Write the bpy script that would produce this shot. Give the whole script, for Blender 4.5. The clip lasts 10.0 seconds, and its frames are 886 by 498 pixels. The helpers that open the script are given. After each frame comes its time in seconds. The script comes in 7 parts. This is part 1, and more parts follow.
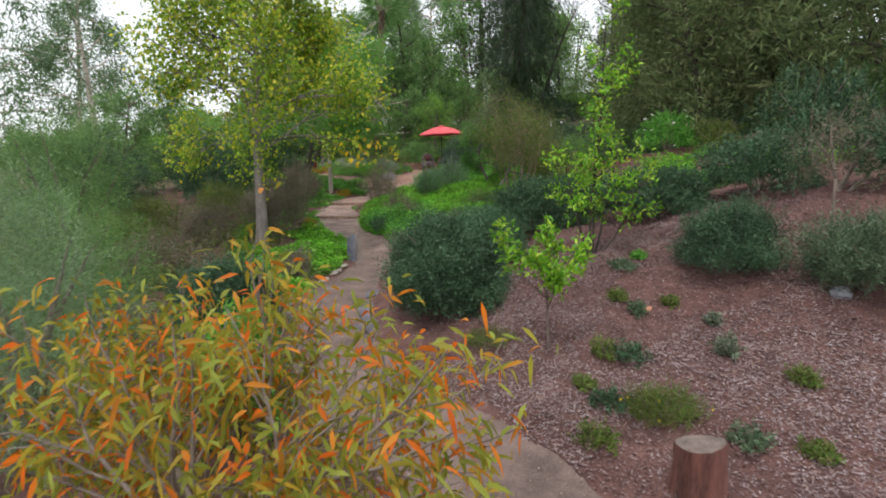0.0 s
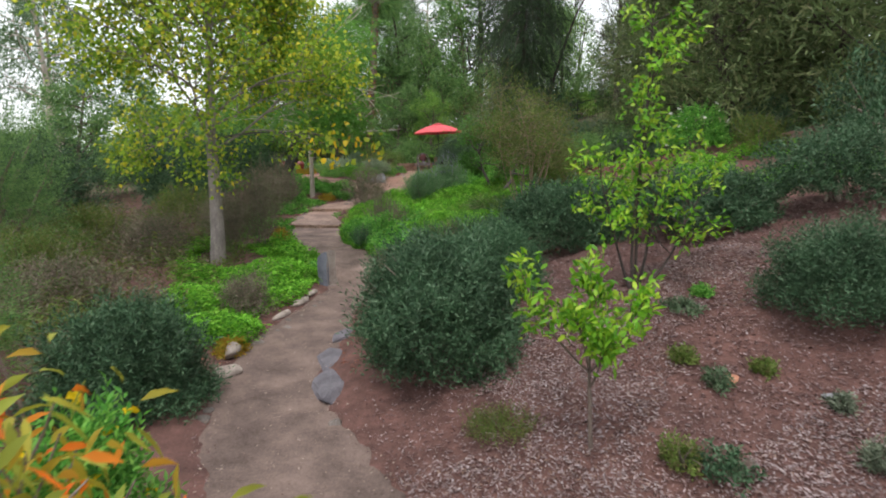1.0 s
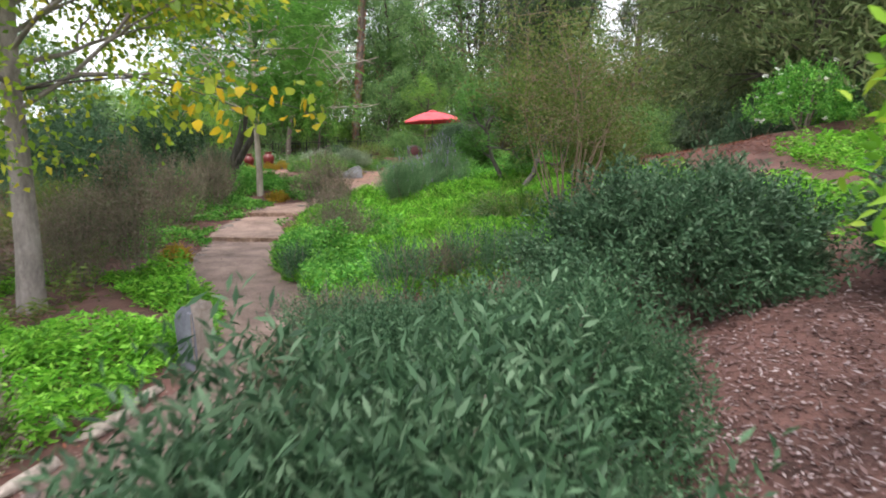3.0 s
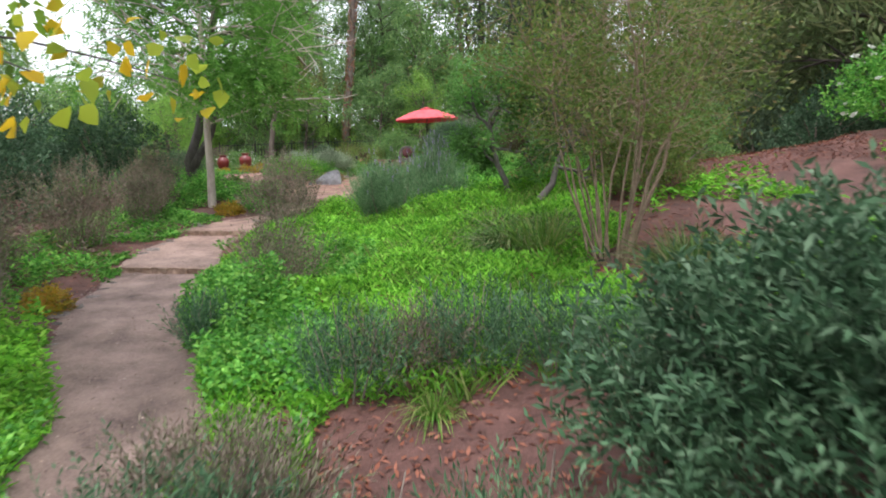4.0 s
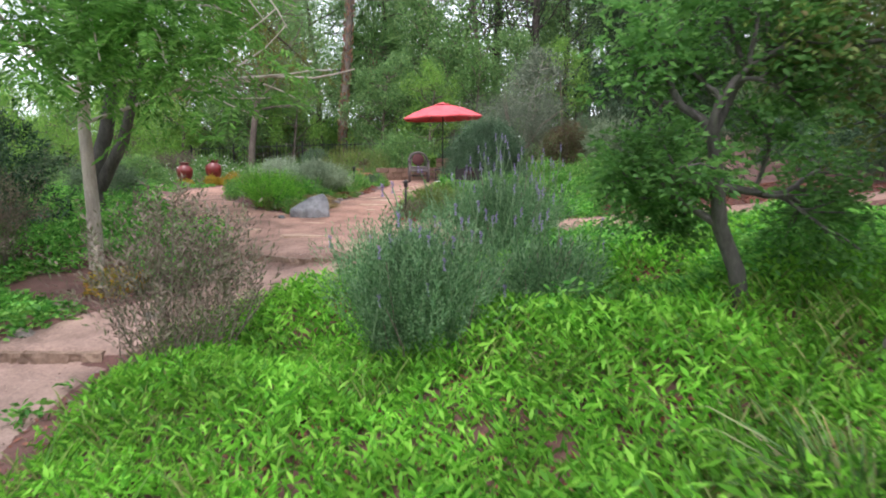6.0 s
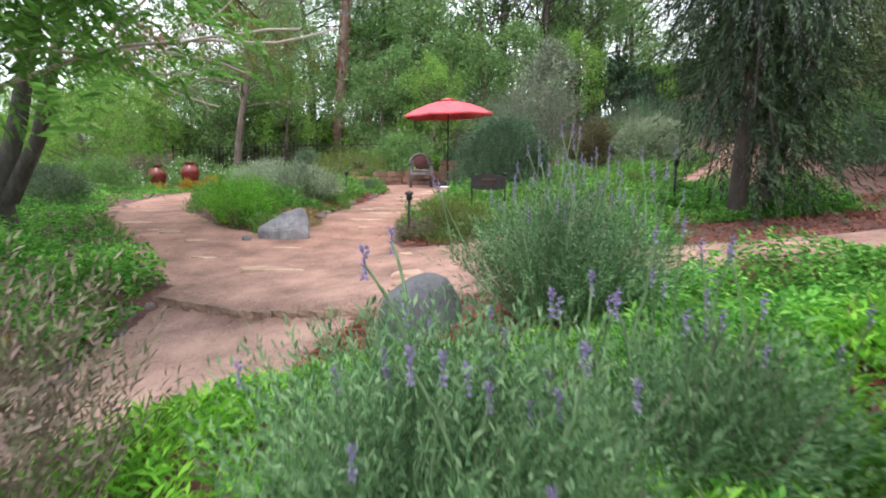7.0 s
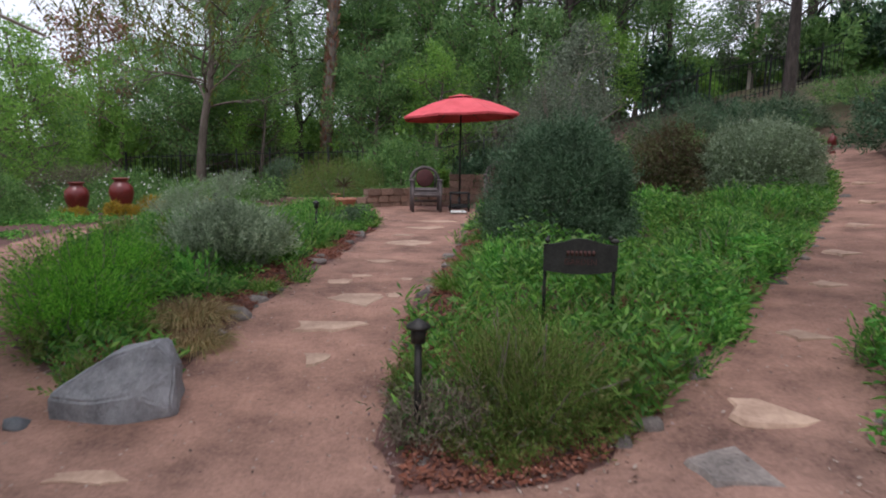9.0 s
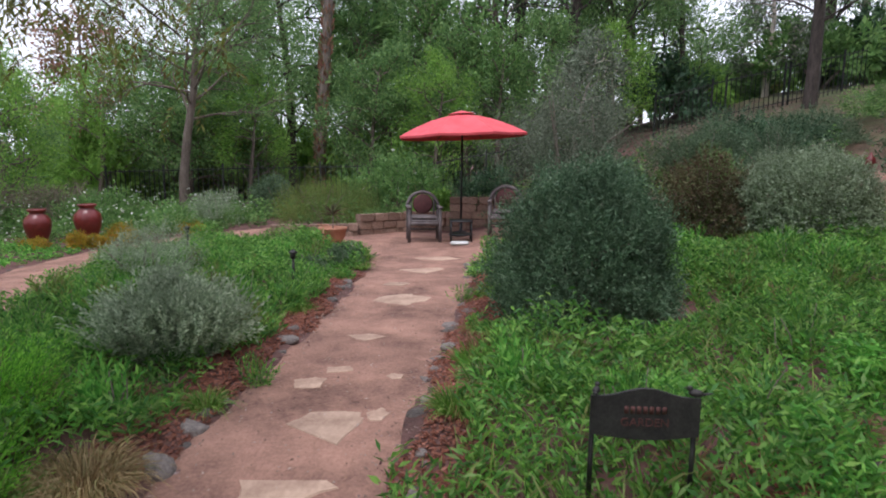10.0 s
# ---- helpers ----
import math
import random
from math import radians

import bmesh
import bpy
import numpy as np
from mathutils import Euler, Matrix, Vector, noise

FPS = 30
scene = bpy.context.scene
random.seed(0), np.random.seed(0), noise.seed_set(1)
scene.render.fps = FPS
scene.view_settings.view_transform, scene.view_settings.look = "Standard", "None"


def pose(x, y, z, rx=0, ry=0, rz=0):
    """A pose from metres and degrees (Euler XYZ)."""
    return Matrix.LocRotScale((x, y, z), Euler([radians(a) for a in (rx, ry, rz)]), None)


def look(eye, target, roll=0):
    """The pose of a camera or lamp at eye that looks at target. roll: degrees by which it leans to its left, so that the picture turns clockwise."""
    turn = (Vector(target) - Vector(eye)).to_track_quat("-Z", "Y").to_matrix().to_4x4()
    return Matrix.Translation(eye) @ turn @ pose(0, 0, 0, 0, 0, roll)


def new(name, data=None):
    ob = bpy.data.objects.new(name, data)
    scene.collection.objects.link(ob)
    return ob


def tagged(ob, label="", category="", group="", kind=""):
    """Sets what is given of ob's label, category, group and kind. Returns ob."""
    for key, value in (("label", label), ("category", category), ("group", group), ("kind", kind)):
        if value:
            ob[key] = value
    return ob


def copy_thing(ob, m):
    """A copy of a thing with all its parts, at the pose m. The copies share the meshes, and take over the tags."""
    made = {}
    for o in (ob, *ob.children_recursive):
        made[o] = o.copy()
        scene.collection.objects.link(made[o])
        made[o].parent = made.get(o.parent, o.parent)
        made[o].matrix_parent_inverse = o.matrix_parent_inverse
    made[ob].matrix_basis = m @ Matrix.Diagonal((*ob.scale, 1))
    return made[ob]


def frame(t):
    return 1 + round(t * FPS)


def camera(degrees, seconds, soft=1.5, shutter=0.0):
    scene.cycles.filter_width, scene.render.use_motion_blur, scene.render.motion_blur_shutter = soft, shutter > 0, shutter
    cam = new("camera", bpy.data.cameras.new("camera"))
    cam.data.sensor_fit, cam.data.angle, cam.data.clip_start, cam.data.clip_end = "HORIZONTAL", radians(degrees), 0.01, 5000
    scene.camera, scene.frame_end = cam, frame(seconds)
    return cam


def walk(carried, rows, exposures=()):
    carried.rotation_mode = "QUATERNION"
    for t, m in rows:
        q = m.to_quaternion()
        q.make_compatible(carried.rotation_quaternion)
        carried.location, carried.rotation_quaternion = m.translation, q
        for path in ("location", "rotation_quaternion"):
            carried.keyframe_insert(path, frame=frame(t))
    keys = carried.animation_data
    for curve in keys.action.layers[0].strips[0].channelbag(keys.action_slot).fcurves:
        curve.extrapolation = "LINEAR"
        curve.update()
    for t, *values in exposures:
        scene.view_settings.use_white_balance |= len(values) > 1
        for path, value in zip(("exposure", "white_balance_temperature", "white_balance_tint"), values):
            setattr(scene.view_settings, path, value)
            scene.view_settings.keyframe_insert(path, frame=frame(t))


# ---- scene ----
cam = camera(73.5, 10.0, soft=1.9, shutter=0.2)
METRES, EYE, TILT, LEAN, TURN = 30.0, 2.6, -8.5, 0.0, 0.0
EXPOSURES = [(0.0, 0.42, 6600, 10), (1.0, 0.48, 6650, 9), (2.0, 0.75, 6700, 9), (3.5, 1.05, 6500, 12), (4.5, 1.05, 6350, 13), (5.5, 1.05, 6250, 13), (7.0, 1.25, 6350, 13), (7.5, 0.98, 6450, 15),
             (8.0, 0.75, 6400, 17), (8.5, 0.25, 6250, 16), (9.0, 0.15, 6150, 16), (9.5, 0.27, 6150, 16), (10.0, 0.45, 6100, 17)]
ROWS = [
    (0.0, 0.0000, 0.0000, 0.0000, 0.00, 0.00, 0.00),
    (0.5, 0.0013, 0.0371, 0.0056, -0.10, 0.03, -0.04),
    (1.0, 0.0024, 0.0758, 0.0113, -0.21, 0.03, -0.08),
    (1.5, 0.0036, 0.1156, 0.0153, -0.25, 0.03, -0.08),
    (2.0, 0.0046, 0.1563, 0.0166, -0.30, 0.04, -0.08),
    (3.5, 0.0096, 0.2736, 0.0303, -0.51, 0.16, -0.31),
    (4.0, 0.0118, 0.3161, 0.0386, -0.59, 0.22, -0.36),
    (4.5, 0.0096, 0.3592, 0.0471, -0.66, 0.22, -0.29),
    (5.0, 0.0023, 0.4004, 0.0565, -0.68, 0.21, -0.29),
    (5.5, -0.0052, 0.4427, 0.0660, -0.70, 0.18, -0.37),
    (7.0, -0.0148, 0.5483, 0.0849, -0.85, 0.33, -0.59),
    (7.5, -0.0180, 0.5847, 0.0913, -0.90, 0.37, -0.59),
    (8.0, -0.0199, 0.6188, 0.0972, -0.92, 0.38, -0.60),
    (8.5, -0.0214, 0.6527, 0.1060, -0.93, 0.34, -0.58),
    (9.0, -0.0221, 0.6804, 0.1159, -0.96, 0.37, -0.58),
    (9.5, -0.0220, 0.7061, 0.1274, -0.96, 0.36, -0.54),
    (10.0, -0.0215, 0.7195, 0.1376, -0.96, 0.36, -0.57),
]
walk(cam, [(t, pose(0, 0, EYE, TILT, LEAN, TURN) @ pose(METRES * x, METRES * y, METRES * z, 90 + pitch, roll, yaw)) for t, x, y, z, yaw, pitch, roll in ROWS], exposures=EXPOSURES)

# ---- light: bright overcast sky, soft sun ----
world = bpy.data.worlds.new("overcast_sky")
scene.world = world
world.use_nodes = True
wn, wl = world.node_tree.nodes, world.node_tree.links
wn.clear()
w_out, w_bg = wn.new("ShaderNodeOutputWorld"), wn.new("ShaderNodeBackground")
w_sky, w_mix = wn.new("ShaderNodeTexSky"), wn.new("ShaderNodeMixRGB")
w_sky.sky_type, w_sky.sun_disc = "NISHITA", False
w_sky.sun_elevation, w_sky.sun_rotation = radians(55), radians(200)
w_sky.air_density, w_sky.dust_density = 1.0, 3.0
w_mix.inputs[0].default_value = 0.85
w_mix.inputs[2].default_value = (10.6, 11.0, 11.6, 1)
wl.new(w_sky.outputs[0], w_mix.inputs[1])
wl.new(w_mix.outputs[0], w_bg.inputs[0])
w_bg.inputs[1].default_value = 0.1
wl.new(w_bg.outputs[0], w_out.inputs[0])

sun_data = bpy.data.lights.new("sun", "SUN")
sun_data.energy, sun_data.angle, sun_data.color = 1.3, radians(20), (1.0, 0.96, 0.9)
sun = new("sun", sun_data)
sun.matrix_world = look((0, 0, 30), (2.5, 10.0, 0))
tagged(sun, "soft sun behind thin cloud", "light", kind="structure")

# ---- small numeric helpers ----
rng = np.random.default_rng(11)


def unit(v):
    return v / np.maximum(np.linalg.norm(v, axis=-1, keepdims=True), 1e-9)


def wob(v, f=1.0, k=0.0):
    """Smooth lumps in -1..1 for an array of points."""
    x, y, z = v[:, 0] * f, v[:, 1] * f, v[:, 2] * f
    return (np.sin(x * 1.7 + 1.3 * np.sin(y * 1.1 + k) + k) + np.sin(y * 2.1 + 1.1 * np.sin(z * 1.4 + 2 * k) + 2.1)
            + np.sin(z * 1.9 + 1.2 * np.sin(x * 1.3 - k) + 0.7 * k)) / 3


def np_mesh(name, V, Q, smooth=False):
    """A mesh of quads from two arrays."""
    me = bpy.data.meshes.new(name)
    V = np.ascontiguousarray(V, dtype=np.float32)
    Q = np.ascontiguousarray(Q, dtype=np.int32)
    n = Q.shape[1]
    me.vertices.add(len(V))
    me.vertices.foreach_set("co", V.ravel())
    me.loops.add(Q.size)
    me.loops.foreach_set("vertex_index", Q.ravel())
    me.polygons.add(len(Q))
    me.polygons.foreach_set("loop_start", np.arange(0, Q.size, n, dtype=np.int32))
    if smooth:
        me.polygons.foreach_set("use_smooth", np.ones(len(Q), dtype=bool))
    me.update(calc_edges=True)
    return me


def join(pieces):
    """Joins (V, Q) pairs into one pair."""
    Vs, Qs, n = [], [], 0
    for V, Q in pieces:
        if len(V):
            Vs.append(V)
            Qs.append(np.asarray(Q) + n)
            n += len(V)
    return np.concatenate(Vs), np.concatenate(Qs)


def np_part(name, VQ, mat, parent=None, label="", smooth=False):
    ob = new(name, np_mesh(name, VQ[0], VQ[1], smooth))
    ob.data.materials.append(mat)
    if parent:
        ob.parent = parent
    if label:
        ob["label"] = label
    return ob


def part(name, bm, mat, parent=None, label="", smooth=True):
    me = bpy.data.meshes.new(name)
    bm.to_mesh(me)
    bm.free()
    if smooth:
        me.polygons.foreach_set("use_smooth", np.ones(len(me.polygons), dtype=bool))
    me.materials.append(mat)
    ob = new(name, me)
    if parent:
        ob.parent = parent
    if label:
        ob["label"] = label
    return ob


def holder(name, x, y, z, label, category, group="", kind="", turn=0.0):
    ob = new(name)
    ob.empty_display_size = 0.1
    ob.matrix_basis = pose(x, y, z, 0, 0, turn)
    return tagged(ob, label, category, group, kind)


def leaves(P, D, L, W, shape="leaf", fold=0.25, droop=0.0, flat=None):
    """Leaves from base points P along D. leaf: one folded quad; full: a folded four-quad blade; strip: a curved grass blade."""
    n = len(P)
    D = unit(D)
    L = np.broadcast_to(np.asarray(L, float), (n,))[:, None] * rng.uniform(0.7, 1.25, (n, 1))
    W = np.broadcast_to(np.asarray(W, float), (n,))[:, None] * rng.uniform(0.75, 1.2, (n, 1))
    R = rng.normal(size=(n, 3)) if flat is None else np.array([[0, 0, 1.0]]) + rng.normal(size=(n, 3)) * flat
    S = unit(np.cross(D, R))
    U = np.cross(S, D)
    U *= np.where(U[:, 2:3] < 0, -1, 1)
    G = np.array([[0, 0, -1.0]]) * droop * L
    if shape == "leaf":
        V = np.stack([P, P + D * L * 0.45 + S * W / 2 + U * W * fold + G * 0.2, P + D * L + G, P + D * L * 0.45 - S * W / 2 + U * W * fold + G * 0.2], 1)
        Q = np.array([[0, 1, 2, 3]])
    elif shape == "full":
        m1, m2 = P + D * L * 0.33 + G * 0.12, P + D * L * 0.68 + G * 0.45
        V = np.stack([P, m1 + S * W * 0.5 + U * W * fold, m1, m1 - S * W * 0.5 + U * W * fold,
                      m2 + S * W * 0.38 + U * W * fold, m2, m2 - S * W * 0.38 + U * W * fold, P + D * L + G], 1)
        Q = np.array([[0, 1, 2, 3], [2, 1, 4, 5], [3, 2, 5, 6], [5, 4, 7, 6]])
    else:
        rows = []
        for s, w in ((0, 0.8), (0.35, 1.0), (0.7, 0.7), (1.0, 0.08)):
            c = P + D * L * s + G * s * s
            rows += [c + S * W * w / 2, c - S * W * w / 2]
        V = np.stack(rows, 1)
        Q = np.array([[0, 1, 3, 2], [2, 3, 5, 4], [4, 5, 7, 6]])
    k = V.shape[1]
    Q = (np.arange(n)[:, None, None] * k + Q[None]).reshape(-1, 4)
    return V.reshape(-1, 3), Q


def tubes(lines, most=5, least=0.0, thin=.012):
    """Tapered round limbs along polylines: (points, radii) each. Thin twigs get fewer sides; those under least are left out."""
    out = []
    for pts, rad in lines:
        pts, rad = np.asarray(pts, float), np.asarray(rad, float)
        if rad[0] < least:
            continue
        sides = most
        if rad[0] < thin and most > 3:
            sides = 3
            if len(pts) == 6:
                pts, rad = pts[[0, 2, 5]], rad[[0, 2, 5]]
        a = np.linspace(0, 2 * np.pi, sides, endpoint=False)
        T = unit(np.gradient(pts, axis=0))
        A = unit(np.cross(T, np.array([[0.31, 0.87, 0.38]])))
        B = np.cross(T, A)
        ring = pts[:, None] + rad[:, None, None] * (np.cos(a)[None, :, None] * A[:, None] + np.sin(a)[None, :, None] * B[:, None])
        m = len(pts)
        i, j = np.meshgrid(np.arange(m - 1), np.arange(sides), indexing="ij")
        q = np.stack([i * sides + j, i * sides + (j + 1) % sides, (i + 1) * sides + (j + 1) % sides, (i + 1) * sides + j], -1).reshape(-1, 4)
        out.append((ring.reshape(-1, 3), q))
    return join(out)


def bend(p, d, length, n=5, wander=0.15, lift=0.0):
    """A wandering polyline from p along d."""
    pts, d = [np.array(p, float)], unit(np.array(d, float))
    for _ in range(n):
        d = unit(d + rng.normal(size=3) * wander + np.array([0, 0, lift]))
        pts.append(pts[-1] + d * length / n)
    return np.array(pts)


def sprigs(P, D, length, per, L, W, shape="leaf", spread=0.9, rows=0, droop=0.0, fold=0.25, flat=None):
    """Leaves set along short shoots; rows=2 sets them in two flat rows like a frond."""
    n = len(P)
    D = unit(D)
    A = unit(np.cross(D, rng.normal(size=(n, 3)) if not rows else np.tile([[0.05, 0.03, 1.0]], (n, 1))))
    B = np.cross(D, A)
    out_p, out_d = [], []
    ln = length * rng.uniform(0.7, 1.3, (n, 1))
    for j in range(per):
        s = (j + 0.3) / per
        if rows:
            side = A * (1 if j % 2 else -1)
        else:
            w = 2.4 * j + rng.uniform(0, 6.3, (n, 1)) * 0.15
            side = A * np.cos(w) + B * np.sin(w)
        out_p.append(P + D * ln * s + np.array([[0, 0, -1.0]]) * droop * ln * s * s)
        out_d.append(D * (0.55 + 0.5 * s) + side * spread + rng.normal(size=(n, 3)) * 0.15 + np.array([[0, 0, -droop * s]]))
    return leaves(np.concatenate(out_p), np.concatenate(out_d), L, W, shape, fold, 0.08, flat)


# ---- the lie of the land ----
PROFILE_Y = [-900, -40, 0, 3, 8, 12, 16.65, 17.05, 18.5, 18.9, 20.9, 21.2, 25, 34, 60, 900]
PROFILE_Z = [-1.0, 0.0, -.05, 0.0, .32, .62, .93, 1.03, 1.13, 1.28, 1.45, 1.62, 1.95, 2.03, 2.4, 3.0]
STEP_Y = [-900, -40, 0, 3, 8, 12, 16.83, 16.87, 18.68, 18.72, 21.02, 21.06, 25, 34, 60, 900]
STEP_Z = [-1.0, 0.0, -.05, 0.0, .32, .62, .945, 1.03, 1.19, 1.28, 1.535, 1.62, 1.95, 2.03, 2.4, 3.0]
LIP_X = [-2.66, -2.52, -1.81, -1.31, -.85, -.3]
LIP_Y = [21.34, 21.27, 20.89, 20.72, 20.60, 20.50]
AXIS_Y = [-40, 0, 3, 6, 8, 10, 12, 14, 16, 18.5, 21, 23, 25, 28, 33, 60]
AXIS_X = [1.6, 1.0, 0.6, -.9, -1.75, -2.0, -1.9, -2.5, -3.0, -3.2, -2.4, -1.9, -1.5, -.95, -.8, -.8]
RISE_Y = [-40, 0, 4, 6, 8.4, 11, 15, 17.5, 20, 22, 25, 29, 34, 40, 70]
RISE = [.05, .05, .1, .14, .24, .22, .18, .2, .12, .09, .07, .12, .16, .18, .1]
WALKS = [
    [(2.4, -3, .7), (1.3, 1.5, .7), (.45, 4.2, .65), (-.55, 5.6, .62), (-1.3, 7.0, .6), (-1.75, 8.1, .5), (-1.7, 9.2, .52), (-1.5, 10.5, .42),
     (-1.25, 11.4, .45), (-1.35, 12.3, .5), (-1.65, 13.2, .5), (-2.35, 14.5, .58), (-2.72, 15.3, .58), (-2.9, 16.5, .65), (-3.2, 17.7, .55),
     (-3.1, 18.7, .45), (-2.70, 19.3, .54), (-1.95, 20.0, .66), (-1.75, 20.9, .85), (-1.7, 21.8, .95)],
    [(-2.0, 22.0, .75), (-2.6, 22.7, .8), (-3.7, 23.9, .55), (-4.5, 25.2, .6), (-5.5, 27.2, .62), (-6.0, 29.2, .6), (-6.3, 30.8, .6), (-6.2, 32.6, .6), (-5.4, 34.2, .6), (-4.2, 35.2, .6)],
    [(-1.7, 21.8, .95), (-1.5, 23.4, .6), (-1.4, 25.0, .55), (-1.1, 27.4, .62), (-.82, 30, .72), (-.7, 31.2, .9)],
    [(-1.7, 21.8, .9), (-.4, 21.9, .8), (.35, 22.3, .6), (.75, 23.0, .42), (1.3, 23.75, .38), (2.9, 25.6, .45), (5.2, 28.5, .45), (7.3, 31.7, .45), (8.6, 34.0, .45)],
    [(-1.3, 21.3, .45), (-.5, 20.98, .5), (.3, 21.35, .5)],
    [(.1, 21.6, .5), (1.0, 21.35, .35), (2.8, 21.2, .36), (6.0, 21.4, .5)],
    [(-1.6, 32.6, .95), (1.3, 32.6, .95)], [(-1.6, 33.6, .95), (1.5, 33.6, .95)],
]


def walk_distance(x, y):
    """Signed distance to the edge of the paths, negative on them."""
    best = np.full(np.shape(x), 1e9)
    for line in WALKS:
        for (ax, ay, aw), (bx, by, bw) in zip(line[:-1], line[1:]):
            dx, dy = bx - ax, by - ay
            t = np.clip(((x - ax) * dx + (y - ay) * dy) / (dx * dx + dy * dy), 0, 1)
            best = np.minimum(best, np.hypot(x - ax - t * dx, y - ay - t * dy) - aw - t * (bw - aw))
    return best + 0.035 * np.sin(x * 5.1 + 1.7 * np.sin(y * 3.3)) * np.sin(y * 4.3 + 1.0)


def ground_z(x, y, d=None):
    x, y = np.asarray(x, float), np.asarray(y, float)
    d = walk_distance(x, y) if d is None else d
    on = np.clip((0.25 - d) / 0.25, 0, 1)
    ys = y + np.clip(21.04 - np.interp(x, LIP_X, LIP_Y), -.4, .5) * np.clip(2 - np.abs(y - 21), 0, 1)
    zc = np.interp(y, PROFILE_Y, PROFILE_Z) * (1 - on) + np.interp(ys, STEP_Y, STEP_Z) * on
    off = x - np.interp(y, AXIS_Y, AXIS_X)
    rise = np.interp(y, RISE_Y, RISE)
    z = zc + rise * np.clip(off - .7, 0, 14) - .03 * np.clip(-off - .8, 0, 12)
    # a bank climbs behind the garden towards the far fence
    z = z + 0.10 * np.clip(x + 2.0, 0, 25) * np.clip((y - 35) / 12, 0, 1)
    z = z + .65 * np.clip((x - 3) / 4, 0, 1) * np.clip((y - 35.5) / 6, 0, 1)
    # a low mound of mulch carries the lavender by the step
    z = z + .14 * np.exp(-((x + .05) / .5) ** 2 - ((y - 20.0) / .6) ** 2) * (1 - on)
    soil = 0.035 * np.sin(x * 2.3 + 1.1 * np.sin(y * 1.7)) * np.sin(y * 2.9) + 0.02 * np.sin(x * 6.1) * np.sin(y * 5.3 + x)
    return z + (0.04 + soil) * (1 - on)


def gz(x, y):
    return float(ground_z(np.array([x]), np.array([y]))[0])


# ---- materials ----
def nodes_of(mat):
    mat.use_nodes = True
    return mat.node_tree.nodes, mat.node_tree.links, mat.node_tree.nodes["Principled BSDF"]


def ramp(nodes, stops):
    r = nodes.new("ShaderNodeValToRGB")
    e = r.color_ramp.elements
    while len(e) < len(stops):
        e.new(0.5)
    for k, (p, c) in zip(e, stops):
        k.position, k.color = p, (*c, 1)
    return r


def leaf_mat(name, colours, rough=0.55, through_light=0.3, patch=0.35):
    """Foliage: each leaf its own shade, patches of lighter and darker growth, some light coming through."""
    mat = bpy.data.materials.new(name)
    n, l, p = nodes_of(mat)
    geo = n.new("ShaderNodeNewGeometry")
    r = ramp(n, [(i / max(len(colours) - 1, 1), c) for i, c in enumerate(colours)])
    l.new(geo.outputs["Random Per Island"], r.inputs[0])
    tc, no = n.new("ShaderNodeTexCoord"), n.new("ShaderNodeTexNoise")
    no.inputs["Scale"].default_value, no.inputs["Detail"].default_value = 2.2, 3
    l.new(tc.outputs["Object"], no.inputs["Vector"])
    mr = n.new("ShaderNodeMapRange")
    mr.inputs[1].default_value, mr.inputs[2].default_value = 0.3, 0.7
    mr.inputs[3].default_value, mr.inputs[4].default_value = 1 - patch, 1 + patch
    l.new(no.outputs[0], mr.inputs[0])
    mul = n.new("ShaderNodeVectorMath")
    mul.operation = "SCALE"
    l.new(r.outputs[0], mul.inputs[0])
    l.new(mr.outputs[0], mul.inputs["Scale"])
    l.new(mul.outputs[0], p.inputs["Base Color"])
    p.inputs["Roughness"].default_value = rough
    p.inputs["Specular IOR Level"].default_value = 0.25
    tr, mx = n.new("ShaderNodeBsdfTranslucent"), n.new("ShaderNodeMixShader")
    l.new(mul.outputs[0], tr.inputs["Color"])
    mx.inputs[0].default_value = through_light
    l.new(p.outputs[0], mx.inputs[1])
    l.new(tr.outputs[0], mx.inputs[2])
    l.new(mx.outputs[0], n["Material Output"].inputs[0])
    return mat


